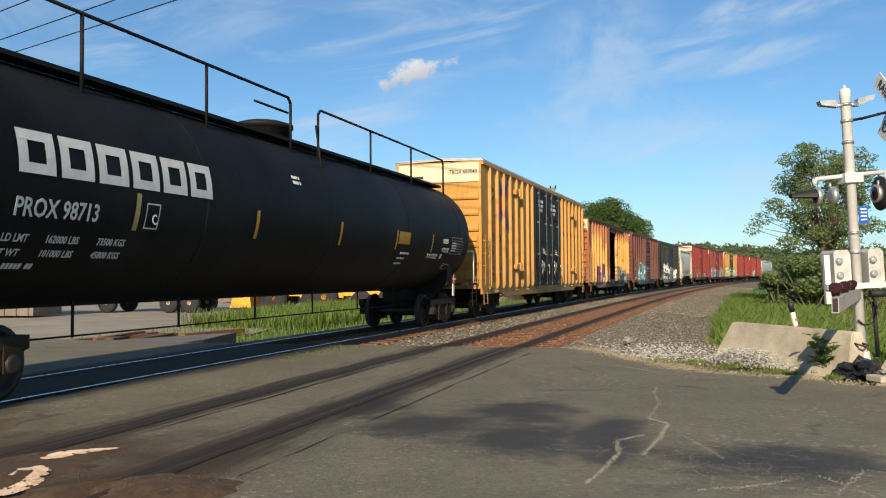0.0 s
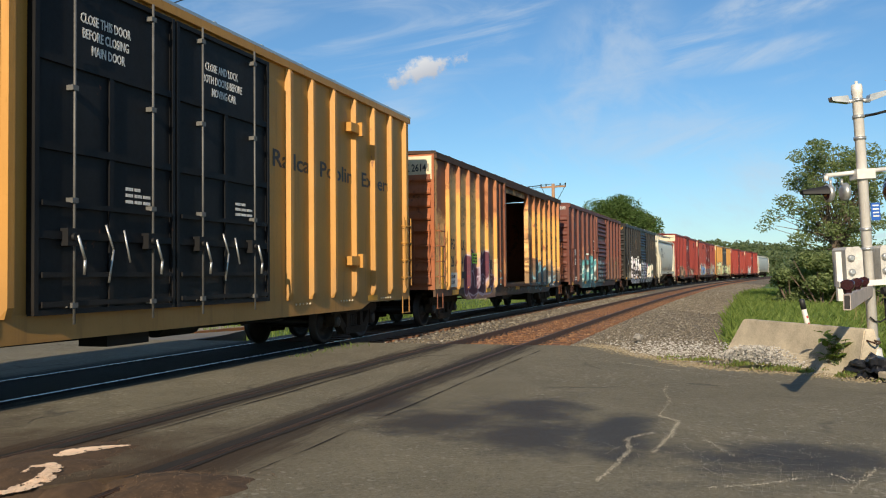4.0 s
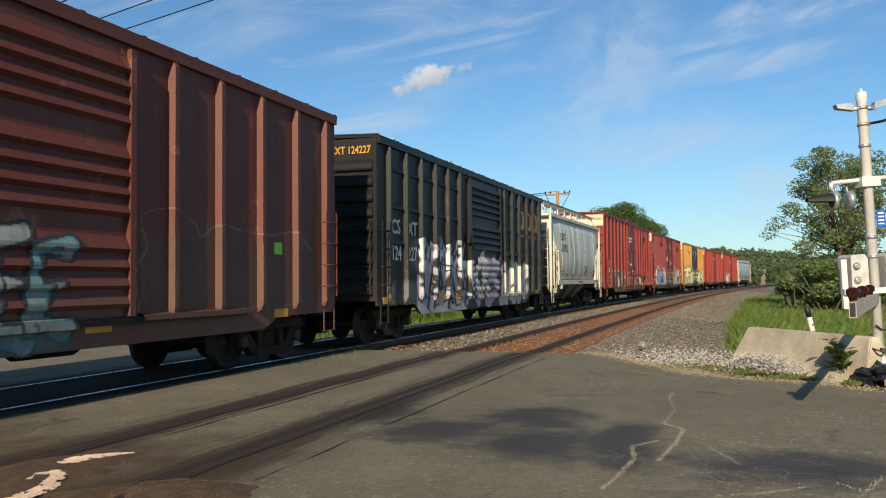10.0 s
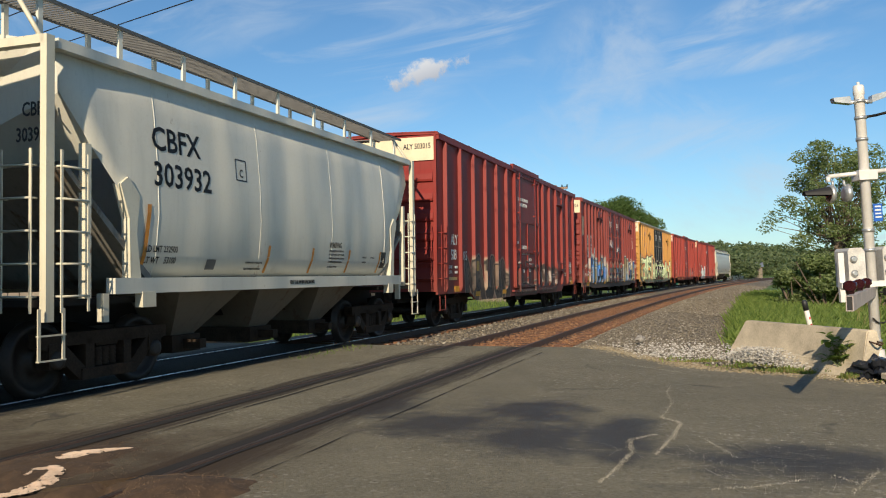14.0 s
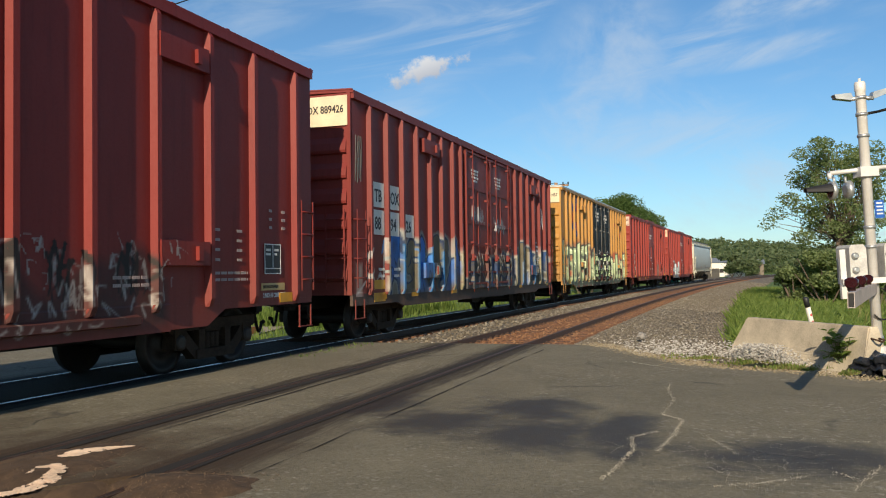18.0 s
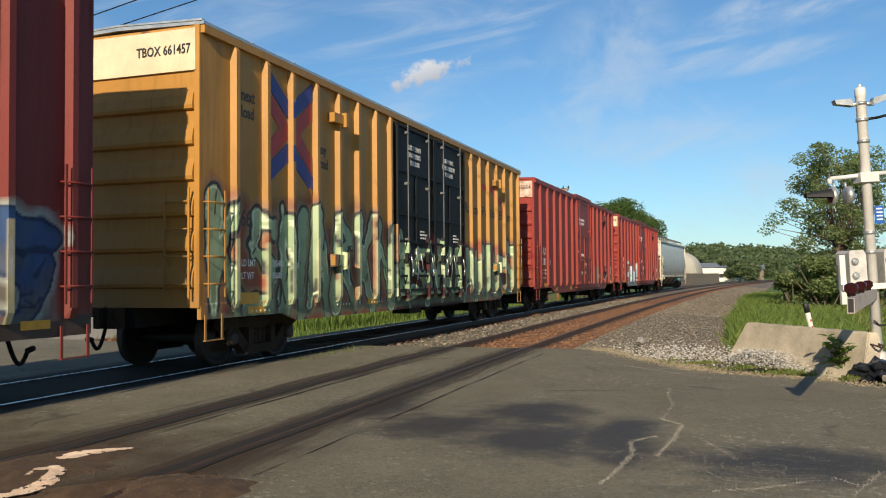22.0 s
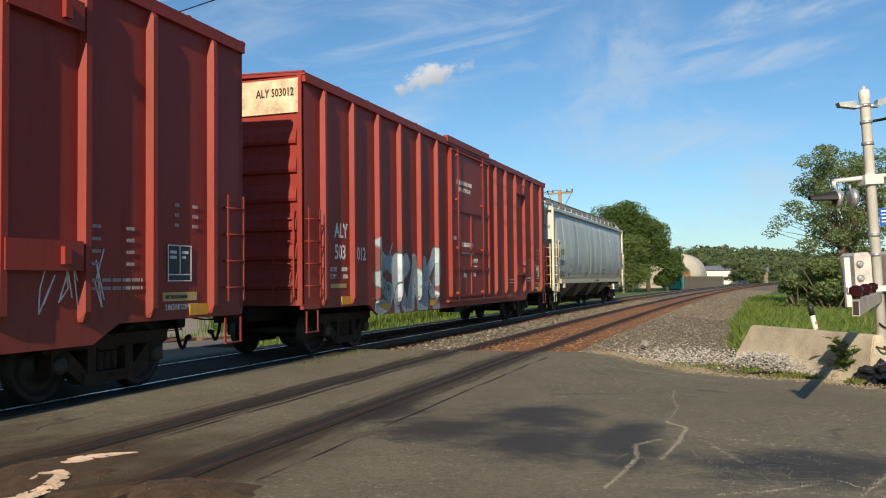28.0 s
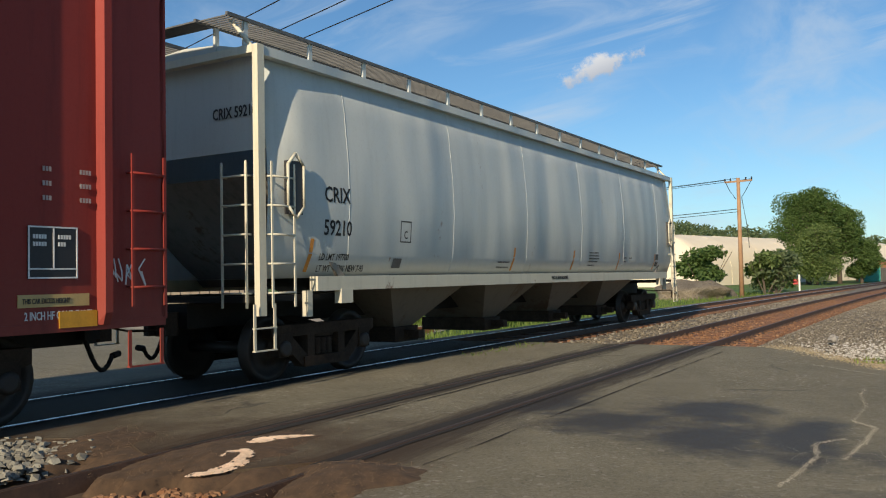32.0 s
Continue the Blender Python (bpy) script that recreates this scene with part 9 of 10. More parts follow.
# ---- the crossing signal; its own x runs to the right, y away, as seen from the road ----
def signal():
    M["lens_red"] = plain("dark_red_lens", (0.028, 0.005, 0.007), 0.15, 0.0, 0.2, 8.0)
    M["casing"] = plain("weathered_grey_casing", (0.50, 0.49, 0.46), 0.55, 0.0, 0.3, 5.0)
    M["flat_black"] = plain("flat_black_paint", (0.012, 0.012, 0.013), 0.65, 0.0, 0.3, 6.0)
    right = math.degrees(math.atan2(-0.96, 0.28))
    t = thing("crossing_signal", "silver railway crossing signal mast with dark flashing lights", "crossing signal", at=pose(13.31, -2.37, 0, 0, 0, right) @ pose(0, 0, 0, 0, -2.4, 0))
    bm = bmesh.new()
    lathe(bm, [(0.070, -0.3), (0.070, 3.95), (0.077, 3.96), (0.077, 4.06), (0.066, 4.09), (0.02, 4.10), (0.02, 4.14)], sides=20)
    part("mast", bm, M["silver"], t, "aluminium-painted round mast")
    bm = bmesh.new()
    lathe(bm, [(0.13, -0.1), (0.13, 0.05), (0.11, 0.22), (0.1, 0.3)], sides=16)
    part("base", bm, M["silver"], t)
    for z in (0.42, 1.72, 2.0, 3.31, 3.62, 3.86):
        bm = bmesh.new()
        lathe(bm, [(0.07, z - 0.022), (0.084, z - 0.022), (0.084, z + 0.022), (0.07, z + 0.022)], sides=18)
        part("clamp", bm, M["galv"], t)
    # small floodlights at the top
    for s in (-1, 1):
        bm = bmesh.new()
        tube(bm, (0, 0, 3.86), (s * 0.16, -0.05, 3.84), 0.03, 8)
        prism(bm, [(s * 0.13, 3.82), (s * 0.38, 3.88 + 0.02 * s), (s * 0.4, 3.95 + 0.03 * s), (s * 0.16, 3.93)], "y", -0.07, 0.05)
        part("floodlight", bm, M["galv"], t)
    bm = bmesh.new()
    pipe(bm, [(0.0, 0, 3.62), (0.2, -0.05, 3.64), (0.6, -0.05, 3.72)], 0.02)
    part("sign_bracket", bm, M["iron"], t)
    # crossed boards, seen nearly edge on
    cb = part("sign_hub", solid("sign_hub", M["galv"], (0.62, 0.69, -0.06, 0.02, 3.65, 4.0)), None, t)
    for k, tilt in enumerate((48, -48)):
        m = pose(0.70, -0.03 - 0.03 * k, 3.85) @ Matrix.Rotation(radians(-86), 4, "Z") @ Matrix.Rotation(radians(tilt), 4, "Y")
        bd = part("board", solid("board", M["white"], (-0.6, 0.6, -0.008, 0.008, -0.115, 0.115)), None, cb, "white crossing board", at=m)
        part("board_lettering", text_mesh(("RAILROAD", "CROSSING")[k], 0.13, M["black"], 0.8), None, cb, at=m @ pose(-0.5, -0.012, -0.06, 90, 0, 0))
    # arm with two pairs of lights
    bm = bmesh.new()
    pipe(bm, [(-0.52, 0, 2.72), (-0.52, 0, 2.8), (0.52, 0, 2.86), (0.52, 0, 2.74)], 0.032, 8)
    box(bm, -0.13, 0.13, -0.12, 0.12, 2.72, 2.86)
    part("cross_arm", bm, M["silver"], t)
    for x, s in ((-0.46, -1), (-0.30, 1), (0.40, -1), (0.56, 1)):
        zc = 2.55
        bm = bmesh.new()
        lathe(bm, [(0.07, x - s * 0.02), (0.12, x + s * 0.0), (0.135, x + s * 0.06), (0.1, x + s * 0.065)], at=(0, 0, zc), axis="x", sides=20)
        tube(bm, (x, 0, zc + 0.1), (x, 0, 2.74), 0.02, 6)
        lamp = part("light_housing", bm, M["galv"], t, "round grey light housing")
        bm = bmesh.new()
        lathe(bm, [(0.10, x + s * 0.066), (0.10, x + s * 0.075), (0.05, x + s * 0.082)], at=(0, 0, zc), axis="x", sides=20)
        part("lens", bm, M["lens_red"], lamp, "unlit dark red lens")
        if x in (-0.46, 0.56):
            bm = bmesh.new()
            n = 12
            rows = []
            for i in range(n + 1):
                a = math.pi * i / n
                rows.append([bm.verts.new((x + s * 0.06, math.cos(a) * 0.13, zc - 0.02 + math.sin(a) * 0.13)), bm.verts.new((x + s * (0.42 if x < 0 else 0.34), math.cos(a) * 0.06, zc + 0.0 + math.sin(a) * 0.06))])
            for a, b in zip(rows, rows[1:]):
                bm.faces.new((a[0], a[1], b[1], b[0]))
            vz = part("visor", bm, M["flat_black"], lamp, "tapering black visor")
            vz.modifiers.new("thick", "SOLIDIFY").thickness = 0.008
        if x > 0:
            bm = bmesh.new()
            lathe(bm, [(0.25, x - s * 0.02), (0.25, x - s * 0.01), (0.1, x)], at=(0, 0, zc), axis="x", sides=28)
            part("target_disc", bm, M["flat_black"], lamp, "round black target disc")
    # blue notice
    b = part("notice", solid("notice", M["blue_sign"], (0.04, 0.165, -0.11, -0.095, 2.12, 2.37)), None, t, "small blue notice plate")
    bm = bmesh.new()
    for z in (2.17, 2.22, 2.27, 2.32):
        box(bm, 0.06, 0.145, -0.115, -0.108, z, z + 0.02)
    part("notice_lines", bm, M["letter"], b)
    # gate machine: two casings, bolts, cross bar, counterweights
    for x0, x1 in ((-0.37, -0.13), (0.12, 0.34)):
        bm = bmesh.new()
        prism(bm, [(x0, 1.2), (x1, 1.2), (x1, 1.7), (x1 - 0.04, 1.76), (x0 + 0.03, 1.76), (x0, 1.72)], "y", -0.12, 0.3)
        c = part("machine_casing", bm, M["casing"], t, "grey gate machine casing")
        for z in (1.4, 1.6):
            bm = bmesh.new()
            lathe(bm, [(0.05, -0.125), (0.05, -0.15), (0.03, -0.17)], at=((x0 + x1) / 2 - 0.05, 0, z), axis="y", sides=12)
            part("bolt", bm, M["galv"], c)
    part("cross_bar", solid("cross_bar", M["silver"], (-0.5, 0.42, -0.16, -0.1, 1.2, 1.28)), None, t)
    part("weight_arm", solid("weight_arm", M["silver"], (-0.5, -0.42, -0.1, -0.04, 1.0, 1.7)), None, t)
    part("weight_arm", solid("weight_arm", M["silver"], (0.42, 0.5, -0.1, -0.04, 0.9, 1.7)), None, t)
    bm = bmesh.new()
    tube(bm, (0.1, -0.14, 1.12), (0.42, -0.14, 1.12), 0.055, 12)
    part("motor", bm, M["flat_black"], t)
    bm = bmesh.new()
    pts = [(0.05 + 0.16 * math.sin(a), -0.1, 0.9 + 0.28 * math.cos(a) * 0.8) for a in [i * 0.5 for i in range(9)]]
    pipe(bm, pts, 0.012)
    pipe(bm, [(0.22, 0.0, 1.0), (0.24, 0.02, 0.2)], 0.03)
    part("cable", bm, M["flat_black"], t)
    # the lowered gate arm reaches out towards the road
    e0, e1 = Vector((13.26, -2.33, 1.14)), Vector((8.35, -1.27, 1.10))
    arm = thing("gate_arm", "short hollow aluminium crossing gate arm with red lamps", "gate arm", at=Matrix.Translation(e0) @ Matrix.Rotation(math.atan2(e1.y - e0.y, e1.x - e0.x), 4, "Z"))
    ln = (e1 - e0).length
    bm = bmesh.new()
    for a in ((-0.031, -0.024, -0.076, 0.05), (0.024, 0.031, -0.076, 0.05)):
        box(bm, 0.0, ln, a[0], a[1], a[2], a[3])
    box(bm, 0.0, ln, -0.031, 0.031, 0.05, 0.058)
    box(bm, 0.0, ln, -0.031, 0.031, -0.084, -0.076)
    part("boom", bm, plain("dulled_boom_paint", (0.40, 0.34, 0.31), 0.55, 0.0, 0.35, 5.0), arm, "hollow aluminium boom")
    part("boom_plug", solid("boom_plug", M["flat_black"], (0.01, ln - 0.012, -0.022, 0.022, -0.074, 0.048)), None, arm)
    for x in (ln - 0.10, ln - 1.6, ln - 3.1):
        bm = bmesh.new()
        lathe(bm, [(0.035, 0.07), (0.04, 0.1), (0.06, 0.12), (0.06, 0.17), (0.03, 0.19)], at=(x, 0, 0), sides=12)
        tube(bm, (x - 0.05, 0, 0.145), (x + 0.06, 0, 0.145), 0.05, 10)
        part("gate_lamp", bm, M["lens_red"], arm, "small dark red lamp")


signal()


def small_verge_things():
    t = thing("marker_post", "leaning white plastic marker post with a black cap", "post", at=pose(21.6, -2.53, -0.4) @ pose(0, 0, 0, -14, -3, 20))
    bm = bmesh.new()
    lathe(bm, [(0.06, 0), (0.06, 0.95), (0.05, 0.96)], sides=14)
    part("shaft", bm, M["white"], t)
    bm = bmesh.new()
    lathe(bm, [(0.064, 0.94), (0.064, 1.15), (0.04, 1.18)], sides=14)
    part("cap", bm, M["black"], t, "black cap")
    bm = bmesh.new()
    for z in (0.55, 0.72):
        box(bm, -0.062, -0.03, -0.03, 0.01, z, z + 0.06)
    part("scuff_marks", bm, M["red_logo"], t)
    bm = bmesh.new()
    random.seed(51)
    blob(bm, (0, 0, 0.05), 0.26, 0.75, (1.3, 0.9, 0.5), 4)
    for v in bm.verts:
        v.co += Vector((0, 0, 0.05 * noise.noise(v.co * 11) + 0.03 * noise.noise(v.co * 27)))
    M["bag"] = plain("black_plastic_sheet", (0.018, 0.02, 0.026), 0.3, 0.0, 0.4, 9.0, 0.02)
    tagged(part("plastic_sheet", bm, M["bag"], at=pose(12.75, -2.3, 0)), "crumpled black plastic sheet on the ground", "litter")
    bm = bmesh.new()
    box(bm, -0.16, 0.16, -0.07, 0.07, 0, 0.09)
    bmesh.ops.bevel(bm, geom=bm.edges[:], offset=0.015, segments=1, affect="EDGES")
    tagged(part("concrete_block", bm, M["concrete"], at=pose(12.2, -2.35, -0.01, 0, 0, 25)), "pale broken concrete block beside the sheet", "block")


small_verge_things()


# ---- beyond the tracks: poles and wires, bushes, hall, containers, yard ----
def pole_and_wires():
    t = thing("utility_pole", "weathered wooden utility pole with a crossarm", "utility pole", at=pose(62.8, 10.4, -0.4) @ pose(0, 0, 0, 0, -1.0, 0))
    bm = bmesh.new()
    tube(bm, (0, 0, -0.3), (0, 0, 8.5), 0.17, 14, 0.12)
    part("shaft", bm, M["pole_wood"], t)
    part("crossarm", solid("crossarm", M["pole_wood"], (-0.06, 0.06, -1.0, 1.0, 8.2, 8.32)), None, t, at=pose(0, 0, 0, 0, 0, -14))
    for y in (-0.95, -0.55, 0.55, 0.95):
        bm = bmesh.new()
        lathe(bm, [(0.03, 8.32), (0.06, 8.36), (0.04, 8.42), (0.06, 8.46), (0.03, 8.52)], at=(0.23 * y, y, 0), sides=8)
        part("insulator", bm, M["iron"], t)
    bm = bmesh.new()
    pipe(bm, [(0, -0.9, 8.3), (0.05, -0.5, 7.6), (0, -0.2, 7.1), (0.1, -0.5, 5.0), (0.1, -0.6, 3.5)], 0.02)
    pipe(bm, [(0, 0.9, 8.3), (0.05, 0.6, 7.6), (0, 0.2, 7.0)], 0.02)
    part("drop_wire", bm, M["iron"], t)
    def wire(a, b, sag, r):
        a, b = Vector(a), Vector(b)
        cu = bpy.data.curves.new("overhead_wire", "CURVE")
        cu.dimensions, cu.bevel_depth, cu.bevel_resolution = "3D", r, 1
        sp = cu.splines.new("POLY")
        sp.points.add(24)
        for i in range(25):
            p = a.lerp(b, i / 24)
            sp.points[i].co = (p.x, p.y, p.z - sag * 4 * (i / 24) * (1 - i / 24), 1)
        tmp = bpy.data.objects.new("overhead_wire", cu)
        me = bpy.data.meshes.new_from_object(tmp)
        bpy.data.objects.remove(tmp)
        me.materials.clear()
        me.materials.append(M["iron"])
        tagged(part("overhead_wire", me, None), "thin dark overhead wire between poles", "wire", group="overhead wires")
    # along the road, over the tracks
    for x, y in ((18.7, 17.4), (19.8, 16.3), (20.7, 15.8)):
        wire((x + 0.35 * 40, y + 0.94 * 40, 9.6), (x - 0.35 * 45, y - 0.94 * 45, 9.4), 0.5, 0.016)
    # from the pole beside the track
    for y, z, r in ((9.5, 8.0, 0.018), (10.4, 8.1, 0.018), (11.3, 8.0, 0.018), (10.4, 5.9, 0.028), (10.4, 5.7, 0.02)):
        wire((62.8, y, z), (72.0, y + 34, z + 0.6), 0.5, r)


pole_and_wires()


def bush(label, at, w, h, count, leaf, size=0.2, seed=1):
    random.seed(seed)
    t = thing("bush", label, "bush", "bushes along the far side", at=pose(*at))
    bm = bmesh.new()
    for _ in range(7):
        limb(bm, (0, 0, -0.2), (random.uniform(-w, w) * 0.35, random.uniform(-w, w) * 0.35, h * random.uniform(0.5, 0.9)), 0.05, 0.015, 5)
    part("stems", bm, M["bark"], t)
    bm = bmesh.new()
    for c in crowns_in(w, w * 0.8, 0.1, h, 9):
        leaf_cloud(bm, c[:3], c[3], c[4], c[5], count // 9, size, 0.35)
    part("foliage", mesh_of("foliage", bm, leaf, normals=False), None, t)
    return t


random.seed(7)
bush("leafy green bush beside the utility pole", (66, 13.6, -0.4), 7.0, 4.3, 4200, M["leaf"], 0.2, 71)
bush("leafy green bush beside the utility pole", (68.5, 9.6, -0.4), 4.0, 3.4, 2000, M["leaf_light"], 0.2, 72)
bush("brownish tangled bush beside the utility pole", (70, 9.0, -0.4), 6.5, 3.6, 3000, M["leaf_far"], 0.2, 73)
bush("light green bush below the tall trees", (80, 10.4, -0.4), 5.0, 3.0, 2200, M["leaf_light"], 0.22, 74)
bush("light green shrub on the bank beside the verge tree", (40.6, -5.2, -0.4), 4.0, 2.7, 5600, M["leaf_airy"], 0.10, 91)
bush("olive green shrub on the bank beside the verge tree", (41.5, -4.0, -0.4), 3.0, 1.9, 4200, M["leaf_airy"], 0.09, 92)
bush("light green shrub on the bank beside the verge tree", (48.5, -6.0, -0.4), 3.2, 2.3, 3600, M["leaf_light"], 0.11, 93)
bush("green shrub thicket behind the verge tree", (40.2, -7.2, -0.4), 4.6, 2.5, 5200, M["leaf_airy"], 0.11, 75)
bush("green shrub thicket behind the verge tree", (51, -6.6, -0.4), 5.0, 2.9, 3200, M["leaf_light"], 0.15, 76)
bush("green shrub thicket behind the verge tree", (58, -7.4, -0.4), 6.5, 3.4, 3000, M["leaf_far"], 0.18, 77)
bush("green shrub thicket behind the verge tree", (41.0, -10.2, -0.4), 5.5, 2.6, 4600, M["leaf_light"], 0.12, 78)
for i, (s, o, w, h) in enumerate(((150, 9, 6, 4.0), (165, 11, 7, 4.4), (205, 6.5, 10, 5.6), (222, 7.5, 12, 6.2), (240, 8, 12, 6.6), (258, 8, 13, 7), (276, 9, 14, 7.4), (232, 20, 14, 7.5), (262, 22, 14, 8), (118, -14, 8, 3.8), (140, -15, 9, 4.4), (165, -16, 10, 5), (190, -17, 12, 5.5), (215, -18, 12, 6))):
    p = along(s, o, -0.4)
    bush("rounded olive green bush by the bend of the track", tuple(p), w, h, 2200, M["leaf_far"], 0.42, 80 + i)


def hall():
    """A long pale hall with an arched roof and a rounded end."""
    M["hall_skin"] = plain("cream_membrane", (0.78, 0.69, 0.53), 0.7, 0.0, 0.08, 0.25, 0.01, world=True)
    a, b = Vector((112, 38, -0.4)), Vector((192, 12.3, -0.4))
    t = thing("arched_hall", "long cream hall with a smooth arched roof", "building", at=Matrix.Translation(a) @ Matrix.Rotation(math.atan2(b.y - a.y, b.x - a.x), 4, "Z"))
    ln, r, h = (b - a).length, 13.0, 7.4
    bm = bmesh.new()
    rings = []
    for i in range(20):
        x = ln * min(1, i / 12)
        k = 1.0
        if i > 12:
            g = (i - 12) / 7.0
            x = ln + 6 * min(1.0, g * 1.15)
            k = max(0.02, 1.0 - 0.45 * min(1.0, g * 1.15) if g < 0.95 else 0.02)
        ring = []
        for j in range(21):
            u = math.pi * j / 20
            ring.append(bm.verts.new((x, -r * math.copysign(abs(math.cos(u)) ** 0.55, math.cos(u)) * k, h * math.sin(u) ** 0.6 * (0.4 + 0.6 * k))))
        rings.append(ring)
    for p, q in zip(rings, rings[1:]):
        for j in range(20):
            bm.faces.new((p[j], p[j + 1], q[j + 1], q[j])).smooth = True
    bm.faces.new(rings[0])
    part("shell", bm, M["hall_skin"], t)
    for k in range(9):
        x = ln * (k + 0.5) / 9
        bm = bmesh.new()
        pts = [(x, -(r + 0.02) * math.copysign(abs(math.cos(math.pi * j / 16)) ** 0.55, math.cos(math.pi * j / 16)), (h + 0.02) * math.sin(math.pi * j / 16) ** 0.6) for j in range(17)]
        pipe(bm, pts, 0.025, 4)
        part("seam", bm, M["hall_skin"], t)


hall()


def box_thing(name, label, category, at, lx, ly, lz, mat, ribs=0, rib_mat=None, door=False):
    t = thing(name, label, category, at=at)
    part("body", solid("body", mat, (0, lx, -ly / 2, ly / 2, 0.1, lz)), None, t)
    part("lid", solid("lid", mat, (-0.05, lx + 0.05, -ly / 2 - 0.05, ly / 2 + 0.05, lz, lz + 0.08)), None, t)
    for k in range(ribs):
        x = lx * (k + 0.5) / ribs
        part("rib", solid("rib", rib_mat or mat, (x - 0.06, x + 0.06, -ly / 2 - 0.06, ly / 2 + 0.06, 0.1, lz)), None, t)
    return t


def far_things():
    M["teal"] = plain("teal_paint", (0.02, 0.26, 0.22), 0.5, 0.0, 0.2, 2.0)
    M["rust_box"] = plain("rusty_container_paint", (0.36, 0.17, 0.08), 0.7, 0.0, 0.3, 1.2)
    M["grey_board"] = plain("weathered_boards", (0.19, 0.16, 0.125), 0.85, 0.0, 0.3, 1.0)
    head = math.degrees(math.atan2(-6.7, 48))
    t = box_thing("skip", "teal steel waste container beside the track", "container", pose(132.4, 6.0, -0.4, 0, 0, -72), 2.4, 1.8, 2.25, M["teal"], 3)
    box_thing("freight_container", "rusty brown freight container behind the fence", "container", pose(137.0, 5.6, -0.4, 0, 0, head), 12.2, 2.4, 2.9, M["rust_box"], 16)
    f = thing("board_fence", "weathered grey board fence along the track", "fence", at=pose(136.0, 3.5, -0.4, 0, 0, head))
    board = solid("board", M["grey_board"], (0, 0.38, -0.02, 0.02, 0, 2.0))
    for k in range(122):
        part("board", board, None, f, at=pose(k * 0.4, 0.01 * (k % 3), 0.02 * (k % 2)))
    for k in range(20):
        part("post", solid("post", M["grey_board"], (k * 2.5, k * 2.5 + 0.14, 0.03, 0.17, 0, 2.15)), None, f)
    s = thing("track_marker", "small white and red marker plate on a short post", "marker", at=pose(70.5, 7.4, -0.4))
    part("post", solid("post", M["white"], (-0.05, 0.05, -0.06, 0.06, 0, 1.5)), None, s)
    part("plate", solid("plate", M["red_logo"], (-0.08, -0.05, 0.1, 0.45, 0.75, 1.15)), None, s, "red plate")
    bm = bmesh.new()
    random.seed(61)
    blob(bm, (0, 0, 0.0), 1.0, 0.25, (3.2, 2.6, 1.3), 4)
    tagged(part("gravel_mound", bm, M["ballast"], at=pose(60.5, 13.2, -0.4)), "low grey gravel mound beside the pole", "gravel")
    # low far buildings seen between the bushes
    for x, y, w, h, m in ((225, -3.0, 14, 3.6, M["white"]), (240, -12.5, 6, 3.2, M["grey_board"]), (250, 2, 12, 4.0, M["galv"])):
        b = thing("shed", "low pale shed among the far trees", "shed", "far sheds", at=pose(x, y, -0.4))
        part("wall", solid("wall", m, (0, 5, -w / 2, w / 2, 0, h)), None, b)
        bm = bmesh.new()
        prism(bm, [(-0.4, h), (5.4, h), (2.5, h + 1.2)], "y", -w / 2 - 0.3, w / 2 + 0.3)
        part("roof", bm, M["galv"], b)
        for k in range(3):
            part("window", solid("window", M["flat_black"], (-0.03, 0.02, -w / 2 + 1 + k * w / 3.5, -w / 2 + 2 + k * w / 3.5, 1.0, 2.0)), None, b)


far_things()


def wheel_mesh(r, w, mat):
    bm = bmesh.new()
    lathe(bm, [(r * 0.55, -w / 2), (r * 0.9, -w / 2), (r, -w * 0.35), (r, w * 0.35), (r * 0.9, w / 2), (r * 0.55, w / 2)], axis="y", sides=20)
    return mesh_of("tyre", bm, mat)


def rim_mesh(r, w, mat):
    bm = bmesh.new()
    lathe(bm, [(r * 0.2, -w * 0.55), (r * 0.5, -w * 0.5), (r * 0.56, -w * 0.4), (r * 0.56, w * 0.4), (r * 0.2, w * 0.5)], axis="y", sides=16)
    return mesh_of("rim", bm, mat)


